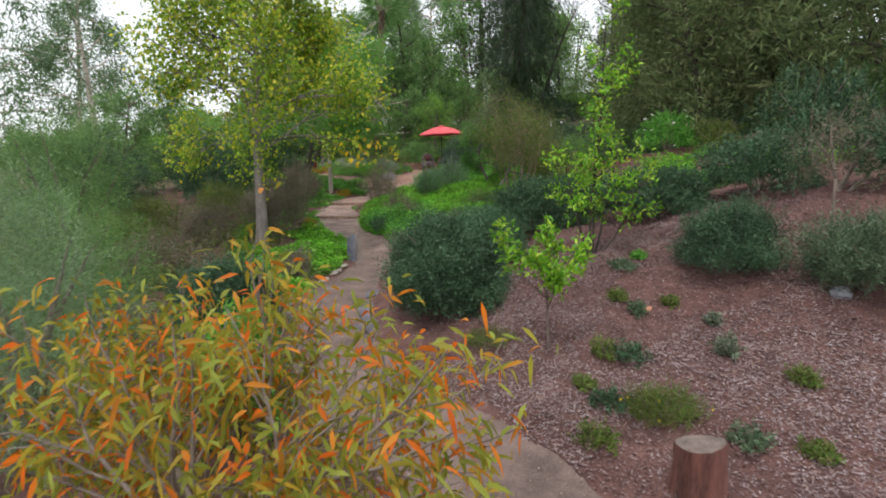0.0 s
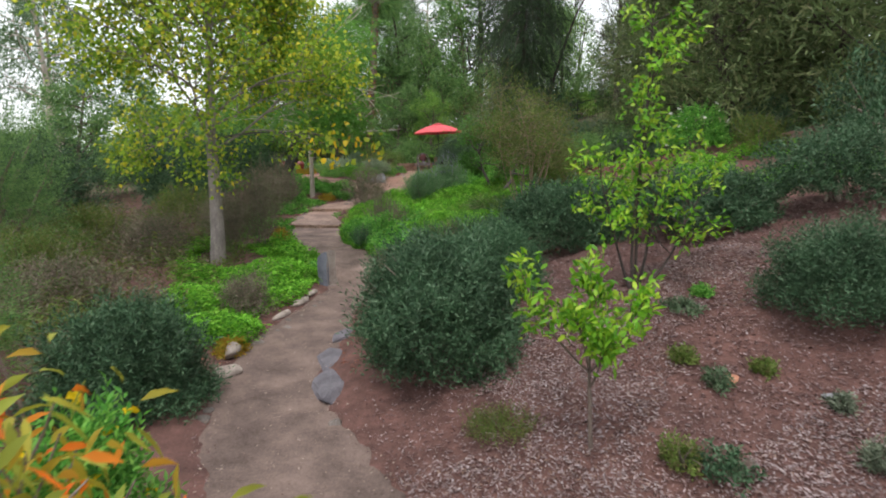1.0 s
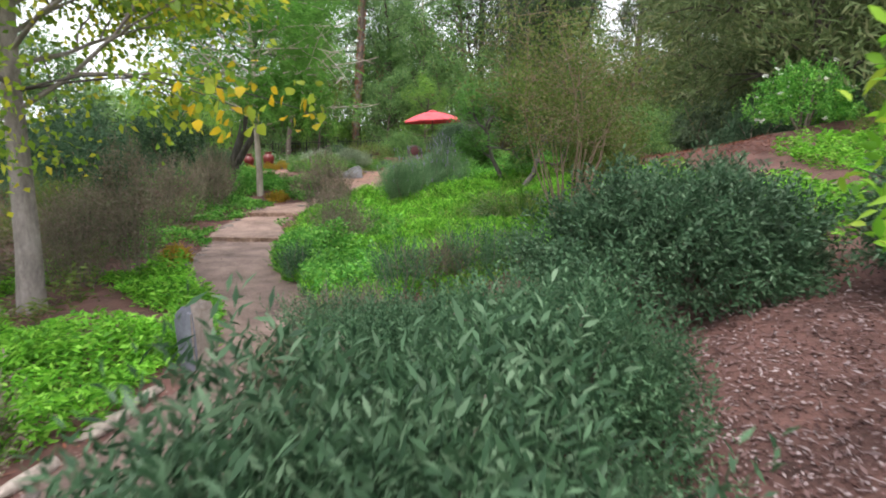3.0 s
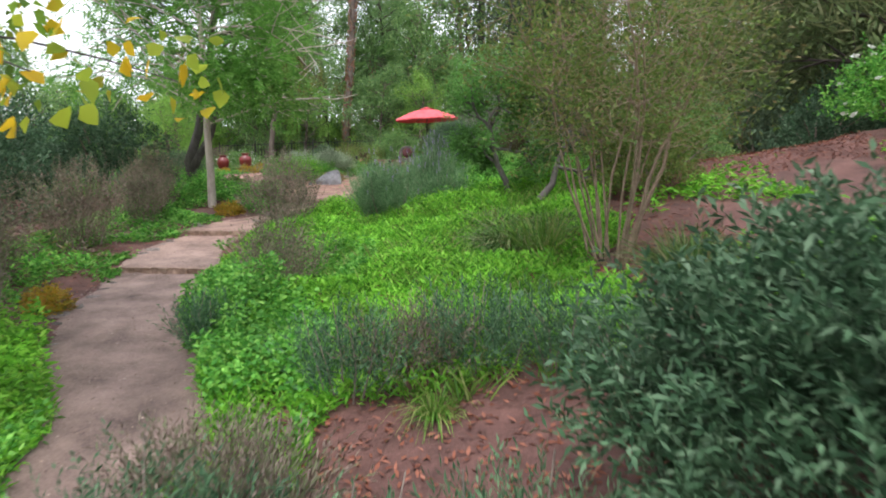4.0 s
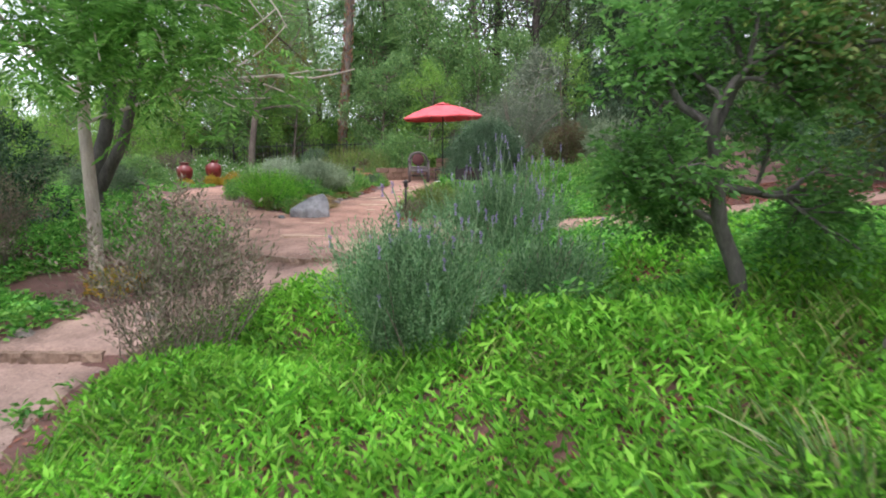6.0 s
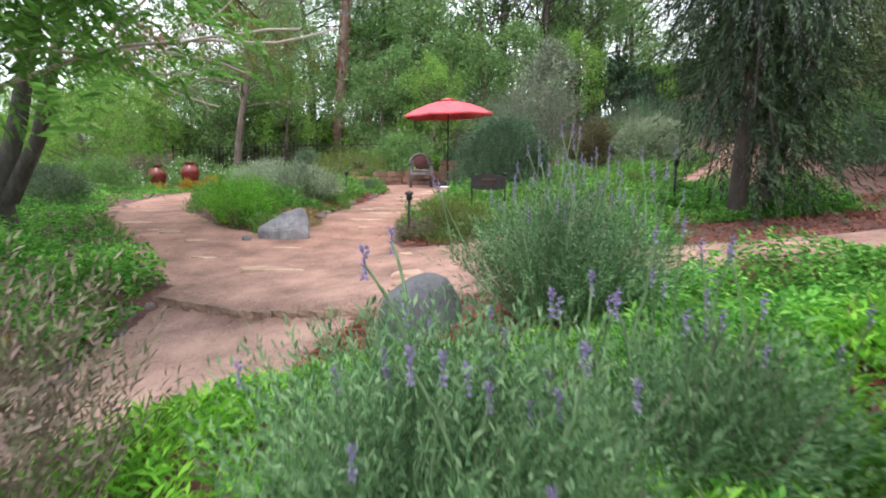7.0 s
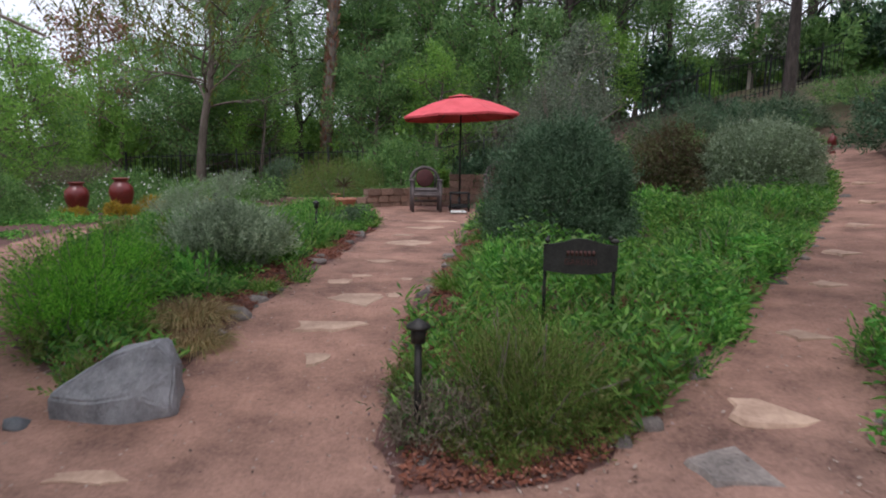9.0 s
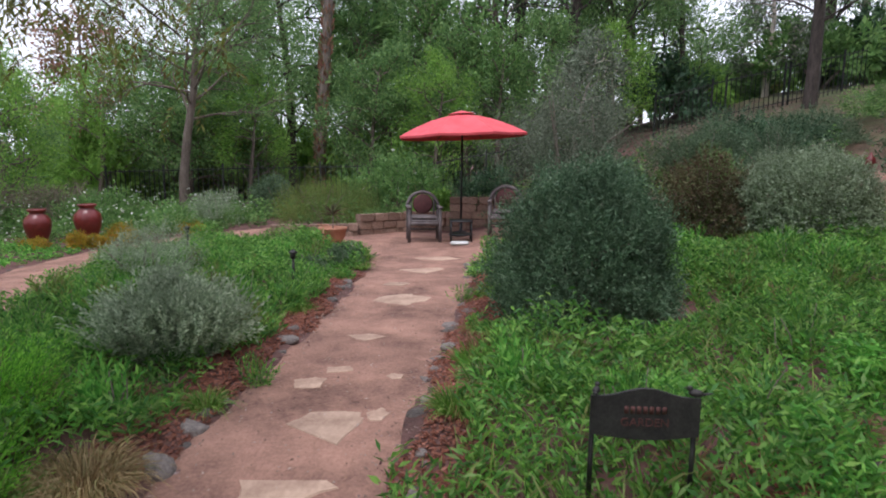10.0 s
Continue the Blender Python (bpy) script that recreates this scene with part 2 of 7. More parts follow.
def rough_mat(name, dark, light, scale=6.0, fine=60.0, rough=0.85, bump=0.4, speck=None, metal=0.0, stretch=None, per_piece=0.0):
    """Stone, soil, wood, metal: two scales of noise, relief and an optional speckle."""
    mat = bpy.data.materials.new(name)
    n, l, p = nodes_of(mat)
    tc = n.new("ShaderNodeTexCoord")
    src = tc.outputs["Object"]
    if stretch:
        mp = n.new("ShaderNodeMapping")
        mp.inputs["Scale"].default_value = stretch
        l.new(src, mp.inputs[0])
        src = mp.outputs[0]
    a, b = n.new("ShaderNodeTexNoise"), n.new("ShaderNodeTexNoise")
    a.inputs["Scale"].default_value, a.inputs["Detail"].default_value, a.inputs["Roughness"].default_value = scale, 6, 0.62
    b.inputs["Scale"].default_value, b.inputs["Detail"].default_value, b.inputs["Roughness"].default_value = fine, 5, 0.7
    l.new(src, a.inputs["Vector"])
    l.new(src, b.inputs["Vector"])
    add = n.new("ShaderNodeMath")
    add.operation = "MULTIPLY_ADD"
    l.new(b.outputs[0], add.inputs[0])
    add.inputs[1].default_value = 0.55
    l.new(a.outputs[0], add.inputs[2])
    r = ramp(n, [(0.52, dark), (1.02, light)])
    if speck:
        v = n.new("ShaderNodeTexVoronoi")
        v.inputs["Scale"].default_value = fine * 0.6
        l.new(src, v.inputs["Vector"])
        sr = ramp(n, [(0.0, (1, 1, 1)), (0.16, (0, 0, 0))])
        l.new(v.outputs["Distance"], sr.inputs[0])
        mx = n.new("ShaderNodeMixRGB")
        l.new(sr.outputs[0], mx.inputs[0])
        l.new(r.outputs[0], mx.inputs[1])
        mx.inputs[2].default_value = (*speck, 1)
        colour = mx.outputs[0]
    else:
        colour = r.outputs[0]
    l.new(add.outputs[0], r.inputs[0])
    if per_piece:
        oi, mr, sc = n.new("ShaderNodeObjectInfo"), n.new("ShaderNodeMapRange"), n.new("ShaderNodeVectorMath")
        mr.inputs[3].default_value, mr.inputs[4].default_value = 1 - per_piece, 1 + per_piece
        sc.operation = "SCALE"
        l.new(oi.outputs["Random"], mr.inputs[0])
        l.new(colour, sc.inputs[0])
        l.new(mr.outputs[0], sc.inputs["Scale"])
        colour = sc.outputs[0]
    l.new(colour, p.inputs["Base Color"])
    bp = n.new("ShaderNodeBump")
    bp.inputs["Strength"].default_value, bp.inputs["Distance"].default_value = bump, 0.02
    l.new(add.outputs[0], bp.inputs["Height"])
    l.new(bp.outputs[0], p.inputs["Normal"])
    p.inputs["Roughness"].default_value = rough
    p.inputs["Metallic"].default_value = metal
    return mat


M_SOIL = rough_mat("mulched_soil", (.045, .021, .018), (.18, .088, .075), 3.4, 48, .95, 1.0, (.21, .135, .11))
M_PATH = rough_mat("decomposed_granite", (.10, .05, .038), (.41, .226, .168), 2.3, 46, .95, 1.0, (.17, .10, .08))
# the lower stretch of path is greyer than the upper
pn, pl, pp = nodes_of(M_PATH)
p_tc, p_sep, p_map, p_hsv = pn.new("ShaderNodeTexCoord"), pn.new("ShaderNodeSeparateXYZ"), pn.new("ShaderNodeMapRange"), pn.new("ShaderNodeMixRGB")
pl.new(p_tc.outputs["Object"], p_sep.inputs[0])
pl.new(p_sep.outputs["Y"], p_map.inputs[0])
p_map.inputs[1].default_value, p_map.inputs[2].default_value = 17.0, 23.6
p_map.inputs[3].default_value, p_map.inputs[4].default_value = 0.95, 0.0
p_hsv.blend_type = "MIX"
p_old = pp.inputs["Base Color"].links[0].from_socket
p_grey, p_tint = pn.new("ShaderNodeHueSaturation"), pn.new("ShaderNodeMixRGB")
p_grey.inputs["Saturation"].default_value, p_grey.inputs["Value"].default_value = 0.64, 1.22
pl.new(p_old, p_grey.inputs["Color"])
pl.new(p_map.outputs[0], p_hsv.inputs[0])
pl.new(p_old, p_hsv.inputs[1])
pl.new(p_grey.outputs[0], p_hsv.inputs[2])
# brightness scaled along y: dim low end, ground glare by step put into colour
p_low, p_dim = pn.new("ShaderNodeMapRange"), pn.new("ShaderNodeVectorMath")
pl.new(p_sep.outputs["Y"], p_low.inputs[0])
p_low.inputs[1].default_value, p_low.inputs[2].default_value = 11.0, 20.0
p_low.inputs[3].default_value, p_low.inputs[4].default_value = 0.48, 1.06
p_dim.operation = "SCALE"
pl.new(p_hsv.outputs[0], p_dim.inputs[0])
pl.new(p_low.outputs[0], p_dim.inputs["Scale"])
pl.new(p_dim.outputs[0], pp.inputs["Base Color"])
# wild grass and dry scrub take over the soil away from the garden
sn, sl, sp = nodes_of(M_SOIL)
s_tc, s_sep, s_off, s_abs, s_map, s_noise, s_mul, s_mix = (sn.new("ShaderNode" + k) for k in ("TexCoord", "SeparateXYZ", "Math", "Math", "MapRange", "TexNoise", "Math", "MixRGB"))
sl.new(s_tc.outputs["Object"], s_sep.inputs[0])
sl.new(s_tc.outputs["Object"], s_noise.inputs["Vector"])
s_noise.inputs["Scale"].default_value, s_noise.inputs["Detail"].default_value = 1.3, 6
sl.new(s_sep.outputs["X"], s_off.inputs[0])
s_off.inputs[1].default_value = 0.5
s_abs.operation = "ABSOLUTE"
sl.new(s_off.outputs[0], s_abs.inputs[0])
sl.new(s_abs.outputs[0], s_map.inputs[0])
s_map.inputs[1].default_value, s_map.inputs[2].default_value = 8.0, 13.0
s_mul.operation = "MULTIPLY"
sl.new(s_map.outputs[0], s_mul.inputs[0])
s_ramp = ramp(sn, [(0.35, (.35, .35, .35)), (0.6, (1, 1, 1))])
sl.new(s_noise.outputs[0], s_ramp.inputs[0])
sl.new(s_ramp.outputs[0], s_mul.inputs[1])
s_old = sp.inputs["Base Color"].links[0].from_socket
sl.new(s_mul.outputs[0], s_mix.inputs[0])
sl.new(s_old, s_mix.inputs[1])
s_mix.inputs[2].default_value = (.085, .105, .042, 1)
sl.new(s_mix.outputs[0], sp.inputs["Base Color"])
M_FLAG = rough_mat("flagstone", (.27, .165, .12), (.56, .39, .29), 5, 30, .85, .5, per_piece=.15)
M_ROCK = rough_mat("grey_boulder", (.12, .12, .135), (.36, .36, .385), 4, 35, .85, .8, (.34, .33, .34))
M_BLUESTONE = rough_mat("split_blue_stone", (.085, .09, .12), (.23, .235, .285), 4, 35, .85, .7)
M_DARKROCK = rough_mat("dark_basalt", (.05, .052, .06), (.17, .175, .19), 4, 45, .8, .5)
M_SLATE = rough_mat("blue_grey_stone", (.07, .064, .078), (.19, .175, .20), 3, 30, .85, .5)
M_PALESTONE = rough_mat("pale_border_stone", (.19, .15, .13), (.42, .36, .32), 5, 40, .88, .6, per_piece=.2)
M_EDGE = rough_mat("edging_stone", (.07, .06, .058), (.25, .21, .19), 5, 40, .88, .6, per_piece=.45)
M_BLOCK = rough_mat("tan_wall_block", (.15, .09, .065), (.38, .25, .19), 6, 60, .9, .6, per_piece=.25)
M_RISER = rough_mat("brown_riser_stone", (.12, .075, .058), (.33, .225, .17), 9, 50, .92, .9, per_piece=.15)
M_BARK_PALE = rough_mat("pale_bark", (.26, .215, .185), (.60, .52, .45), 8, 50, .9, .7, stretch=(1, 1, .25))
M_BARK = rough_mat("brown_bark", (.07, .05, .04), (.24, .19, .16), 8, 40, .95, .9, stretch=(1, 1, .3))
M_BARK_DARK = rough_mat("dark_bark", (.025, .02, .018), (.11, .085, .075), 8, 40, .95, .9, stretch=(1, 1, .3))
M_BARK_GREY = rough_mat("grey_bark", (.05, .044, .04), (.18, .16, .15), 9, 45, .92, .9, stretch=(1, 1, .35))
M_BARK_POPLAR = rough_mat("poplar_bark", (.12, .10, .092), (.36, .31, .29), 8, 40, .92, .9, stretch=(1, 1, .4))
M_STEM = rough_mat("grey_twig", (.10, .08, .065), (.30, .25, .21), 12, 60, .9, .4)
M_TWIG = rough_mat("tan_twig", (.13, .09, .06), (.34, .25, .18), 12, 60, .9, .4)
M_IRON = rough_mat("black_iron", (.012, .012, .013), (.04, .04, .042), 10, 80, .5, .2, metal=.4)
M_BRONZE = rough_mat("weathered_dark_metal", (.018, .017, .017), (.06, .055, .052), 10, 80, .55, .25, metal=.5)
M_WOOD = rough_mat("weathered_teak", (.06, .05, .053), (.19, .157, .155), 6, 60, .75, .4, stretch=(1, 1, .3))
M_PANEL = rough_mat("maroon_panel", (.055, .016, .018), (.13, .04, .04), 8, 80, .7, .2)
M_GLAZE = rough_mat("oxblood_glaze", (.10, .014, .014), (.22, .032, .030), 4, 40, .3, .12)
M_TERRA = rough_mat("terracotta", (.30, .12, .07), (.52, .25, .16), 6, 50, .8, .2)
M_CANVAS = rough_mat("red_canvas", (.60, .065, .08), (.76, .12, .14), 3, 220, .8, .1)
M_PALECLOTH = rough_mat("white_cloth", (.55, .54, .52), (.82, .81, .79), 6, 60, .9, .2)
M_ROOF = rough_mat("clay_roof_tile", (.30, .10, .06), (.55, .22, .15), 5, 40, .85, .3, per_piece=.3)
M_STUCCO = rough_mat("cream_stucco", (.36, .32, .27), (.55, .50, .43), 3, 60, .9, .3)
M_LETTER = rough_mat("worn_red_paint", (.055, .02, .018), (.12, .042, .036), 10, 60, .7, .1)
M_STUMPBARK = rough_mat("reddish_stump_bark", (.035, .014, .012), (.20, .078, .06), 8, 50, .95, .9, stretch=(1, 1, .2))
M_STUMP = rough_mat("cut_wood", (.085, .062, .055), (.25, .195, .17), 9, 60, .95, .8, stretch=(1, 1, .25))

L_WEED = leaf_mat("spring_weed_leaf", [(.06, .19, .022), (.12, .35, .032), (.20, .52, .048), (.32, .63, .085), (.155, .44, .042)], .6, .45)
L_BED = leaf_mat("bed_weed_leaf", [(.04, .13, .026), (.088, .24, .04), (.175, .40, .066), (.30, .51, .115), (.07, .20, .057), (.14, .34, .066), (.25, .37, .13)], .6, .45)
L_BRIGHT = leaf_mat("bright_herb_leaf", [(.05, .19, .03), (.10, .32, .05), (.18, .46, .08), (.28, .54, .11)], .55, .4)
L_OLIVE = leaf_mat("dark_evergreen_leaf", [(.028, .068, .034), (.048, .107, .052), (.075, .15, .076), (.14, .22, .13)], .5, .2)
L_BUSH = leaf_mat("grey_evergreen_leaf", [(.04, .088, .045), (.07, .135, .07), (.11, .185, .10), (.19, .27, .17)], .55, .25)
L_GREY = leaf_mat("grey_shrub_leaf", [(.10, .13, .085), (.17, .205, .14), (.26, .30, .22)], .65, .25)
L_HEATH = leaf_mat("heath_leaf", [(.09, .14, .03), (.15, .22, .05), (.20, .28, .07), (.24, .20, .10)], .6, .35)
L_TEAL = leaf_mat("teal_green_leaf", [(.036, .092, .046), (.062, .14, .068), (.10, .20, .10), (.16, .275, .15)], .6, .3)
L_BALL = leaf_mat("clipped_grey_green_leaf", [(.12, .17, .09), (.22, .285, .165), (.38, .45, .32)], .6, .25)
L_SAGE = leaf_mat("blue_green_leaf", [(.06, .105, .055), (.105, .165, .09), (.175, .24, .145)], .6, .2)
L_SILVER = leaf_mat("silver_grey_leaf", [(.19, .25, .155), (.32, .40, .255), (.50, .57, .41)], .7, .4)
L_BROWN = leaf_mat("dry_brown_twig", [(.14, .10, .08), (.215, .165, .135), (.30, .24, .20), (.17, .19, .105), (.14, .165, .085)], .85, .2)
L_CITRUS = leaf_mat("citrus_leaf", [(.08, .24, .02), (.15, .37, .028), (.25, .49, .04), (.42, .57, .06)], .38, .4)
L_POPLAR = leaf_mat("poplar_leaf", [(.11, .21, .03), (.19, .33, .038), (.29, .44, .05), (.42, .53, .06), (.72, .62, .055)], .45, .55)
L_GOLD = leaf_mat("golden_leaf", [(.75, .48, .03), (.85, .60, .04), (.45, .52, .06), (.36, .48, .06)], .45, .6)
L_ORANGE = leaf_mat("autumn_leaf", [(.19, .23, .03), (.29, .31, .04), (.36, .30, .035), (.42, .28, .03), (.70, .20, .02), (.74, .15, .015), (.24, .29, .04), (.32, .35, .055), (.21, .27, .04), (.50, .34, .04)], .5, .4)
L_FERN = leaf_mat("feathery_leaf", [(.08, .21, .04), (.14, .33, .06), (.22, .44, .095)], .55, .6)
L_FERNDARK = leaf_mat("layered_green_leaf", [(.07, .18, .045), (.115, .27, .065), (.18, .36, .09)], .55, .5)
L_AIRY = leaf_mat("airy_shrub_leaf", [(.07, .13, .025), (.12, .195, .04), (.175, .235, .06), (.21, .17, .075)], .6, .4)
L_GUM = leaf_mat("gum_leaf", [(.105, .175, .085), (.14, .225, .11), (.18, .27, .135)], .6, .4)
L_FOREST = leaf_mat("forest_leaf", [(.085, .18, .058), (.135, .265, .082), (.19, .34, .108), (.25, .40, .13)], .6, .45)
L_SOFTPINE = leaf_mat("soft_pine_needle", [(.10, .195, .07), (.15, .275, .10), (.205, .345, .125), (.27, .41, .15)], .65, .45)
L_DUSK = leaf_mat("dark_olive_needle", [(.085, .125, .05), (.13, .185, .072), (.185, .245, .10), (.22, .23, .115)], .65, .4)
L_LIME = leaf_mat("lime_leaf", [(.15, .31, .06), (.22, .41, .08), (.32, .52, .115)], .6, .5)
L_PINE = leaf_mat("pine_needle", [(.025, .05, .024), (.045, .08, .038), (.07, .11, .052)], .6, .1)
L_MOSS = leaf_mat("grey_drooping_leaf", [(.12, .14, .13), (.19, .215, .20), (.28, .305, .29)], .8, .25)
L_GRASS = leaf_mat("green_blade", [(.06, .16, .02), (.10, .24, .03), (.17, .30, .05), (.30, .30, .12)], .5, .35)
L_DARKGRASS = leaf_mat("dark_blade", [(.035, .09, .02), (.065, .16, .035), (.12, .22, .055), (.30, .26, .15)], .5, .25)
L_TAN = leaf_mat("dry_blade", [(.20, .14, .06), (.32, .23, .11), (.42, .31, .17), (.16, .19, .06)], .7, .3)
L_MAROON = leaf_mat("maroon_leaf", [(.09, .055, .035), (.13, .085, .05), (.10, .11, .045), (.12, .14, .055)], .6, .2)
L_YELLOWHERB = leaf_mat("yellow_herb", [(.30, .26, .03), (.45, .34, .03), (.50, .24, .05), (.16, .25, .03)], .6, .35)
L_LAVENDER = leaf_mat("lavender_foliage", [(.07, .16, .07), (.125, .25, .11), (.20, .35, .165), (.27, .40, .22)], .6, .35)
L_PURPLE = leaf_mat("lavender_flower", [(.22, .16, .38), (.32, .25, .46), (.42, .36, .54)], .7, .3)
L_PALE = leaf_mat("pale_feathery_leaf", [(.12, .21, .10), (.20, .31, .16), (.30, .42, .24)], .6, .35)
L_POD = leaf_mat("drooping_olive_leaf", [(.10, .14, .03), (.17, .20, .04), (.14, .09, .04), (.22, .24, .05)], .6, .4)
L_RUST = leaf_mat("rusty_dry_leaf", [(.24, .10, .07), (.36, .17, .12), (.30, .21, .13), (.14, .15, .06)], .7, .35)
L_WHITE = leaf_mat("white_petal", [(.62, .62, .56), (.78, .78, .74)], .6, .3)
L_YELLOW = leaf_mat("yellow_petal", [(.70, .50, .01), (.80, .62, .03)], .6, .3)
L_CHIP = leaf_mat("mulch_chip", [(.065, .032, .03), (.125, .066, .062), (.20, .13, .127), (.35, .28, .285), (.115, .052, .045)], .9, 0.0, .2)
L_GRIT = leaf_mat("path_grit", [(.08, .05, .04), (.16, .11, .09), (.42, .34, .29), (.30, .21, .17)], .9, 0.0, .2)
L_REDCHIP = leaf_mat("red_mulch_chip", [(.12, .04, .025), (.22, .08, .05), (.32, .14, .10)], .9, 0.0, .2)
L_LITTER = leaf_mat("fallen_leaf", [(.17, .12, .118), (.28, .22, .222), (.40, .34, .35), (.24, .145, .10)], .85, .1, .2)

# ---- ground sheet, paths ----
def spread(lo, hi, step, reach):
    inner = np.arange(lo, hi + step / 2, step)
    out, s, v = [], step, 0.0
    while v < reach:
        s *= 1.32
        v += s
        out.append(v)
    out = np.array(out)
    return np.concatenate([lo - out[::-1], inner, hi + out])


def sheet(xs, ys):
    X, Y = np.meshgrid(xs, ys, indexing="ij")
    a, b = X.shape
    i, j = np.meshgrid(np.arange(a - 1), np.arange(b - 1), indexing="ij")
    Q = np.stack([i * b + j, (i + 1) * b + j, (i + 1) * b + j + 1, i * b + j + 1], -1).reshape(-1, 4)
    return X.ravel(), Y.ravel(), Q


gx, gy, gq = sheet(spread(-9.0, 8.0, 0.16, 700), spread(0.0, 37.0, 0.15, 900))
g_d = walk_distance(gx, gy)
g_h = ground_z(gx, gy, g_d) - 0.03 * (g_d < -0.14) - 0.10 * (g_d < -0.3)
ground = np_part("ground", (np.stack([gx, gy, g_h], 1), gq), M_SOIL, smooth=True)
tagged(ground, "reddish brown mulched garden soil rising gently", "ground", kind="structure")

px_, py_, pq = sheet(np.arange(-7.6, 10.3, 0.08), np.arange(-3.5, 36.0, 0.08))
p_d = walk_distance(px_, py_) - .075
pq = pq[(p_d[pq] < 0).any(1)]
used = np.unique(pq)
remap = np.full(len(px_), -1)
remap[used] = np.arange(len(used))
pq, vx, vy, vd = remap[pq], px_[used], py_[used], p_d[used]
e = 0.02
sx, sy = (walk_distance(vx + e, vy) - .075 - vd) / e, (walk_distance(vx, vy + e) - .075 - vd) / e
out_ = np.where(vd > 0, vd, 0) / np.maximum(sx * sx + sy * sy, 0.3)
vx, vy = vx - out_ * sx, vy - out_ * sy
v_lift = np.interp(-vd, [0, .02, .12], [-.02, -.005, .012])
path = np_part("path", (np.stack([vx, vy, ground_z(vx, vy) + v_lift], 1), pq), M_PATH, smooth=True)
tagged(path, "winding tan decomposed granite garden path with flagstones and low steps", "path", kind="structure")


# ---- stones ----
def rock_bm(sx, sy, sz, seed, facets=14, sub=3, rough=0.12):
    """A boulder: a ball cut by random planes, then roughened."""
    r = np.random.default_rng(seed)
    bm = bmesh.new()
    bmesh.ops.create_icosphere(bm, subdivisions=sub, radius=1.0)
    planes = [(unit(r.normal(size=3)), r.uniform(0.52, 0.8)) for _ in range(facets)]
    for v in bm.verts:
        p = np.array(v.co)
        for nrm, h in planes:
            k = float(p @ nrm) - h
            if k > 0:
                p = p - nrm * k * 0.92
        p = p * (1 + rough * noise.noise(Vector(p * 2.2) + Vector((seed, 0, 0))))
        v.co = Vector((p[0] * sx, p[1] * sy, p[2] * sz))
    return bm


def hull_bm(sx, sy, sz, seed, n=20):
    """An angular split stone: the hull of a few corners, with worn edges and a rough face."""
    r = np.random.default_rng(seed)
    bm = bmesh.new()
    for k in range(n):
        a = 2.4 * k + r.uniform(-.5, .5)
        q, z = (1.0, -.8) if k < n // 3 else ((r.uniform(.85, 1.05), r.uniform(-.1, .35)) if k < 2 * n // 3 else (r.uniform(.35, .8), r.uniform(.55, .85)))
        bm.verts.new((math.cos(a) * q * sx, math.sin(a) * q * sy, z * sz))
    bmesh.ops.convex_hull(bm, input=bm.verts)
    bmesh.ops.delete(bm, geom=[v for v in bm.verts if not v.link_faces], context="VERTS")
    bmesh.ops.dissolve_limit(bm, angle_limit=radians(9), verts=bm.verts, edges=bm.edges)
    bmesh.ops.bevel(bm, geom=list(bm.edges), offset=.05 * min(sx, sy, sz) + .006, segments=2, affect="EDGES")
    bmesh.ops.triangulate(bm, faces=bm.faces)
    bmesh.ops.subdivide_edges(bm, edges=[e for e in bm.edges if e.calc_length() > .05], cuts=2, use_grid_fill=True)
    for v in bm.verts:
        v.co += noise.noise_vector(v.co * 9 + Vector((seed, 0, 0))) * .015 + noise.noise_vector(v.co * 28) * .004
    return bm


def split_stone(x, y, w, d, h, seed, label, turn=0.0, lean=0.0, deep=.12):
    """A rough quarried block: straight sides, uneven top, chipped corners."""
    bm = bmesh.new()
    bmesh.ops.create_cube(bm, size=1.0)
    bmesh.ops.bevel(bm, geom=list(bm.edges), offset=.07, segments=2, affect="EDGES")
    bmesh.ops.triangulate(bm, faces=bm.faces)
    bmesh.ops.subdivide_edges(bm, edges=bm.edges, cuts=3, use_grid_fill=True)
    for v in bm.verts:
        q = noise.noise_vector(v.co * 2.1 + Vector((seed, 0, 0))) * .16 + noise.noise_vector(v.co * 7 + Vector((0, seed, 0))) * .045
        taper = 1 - .22 * (v.co.z + .5) * (noise.noise(Vector((v.co.x * 3, seed, 0))) + .5)
        v.co = Vector(((v.co.x + q.x) * w * taper, (v.co.y + q.y) * d * taper, (v.co.z + .5 + q.z * .6) * (h + deep) + .45 * w * v.co.x * (v.co.z + .5)))
    ob = part("boulder", bm, M_BLUESTONE, smooth=False)
    ob.data.materials.append(M_PALESTONE)
    for f in ob.data.polygons:  # one weathered tan side
        f.material_index = int(f.normal.x + .25 * f.normal.z > .5)
    ob.matrix_basis = pose(x, y, gz(x, y) - deep, lean, 0, turn)
    return tagged(ob, label, "boulder")


def boulder(name, x, y, size, seed, mat, label, turn=0.0, sink=0.25, lean=0.0, sub=4, rough=0.12):
    sx, sy, sz = size
    smooth_stone = rough < .1 or sub < 4
    ob = part(name, rock_bm(sx, sy, sz, seed, sub=sub, rough=rough) if smooth_stone else hull_bm(sx, sy, sz, seed), mat, smooth=smooth_stone)
    ob.matrix_basis = pose(x, y, gz(x, y) + sz * (1 - 2 * sink), lean, 0, turn)
    return tagged(ob, label, "boulder")


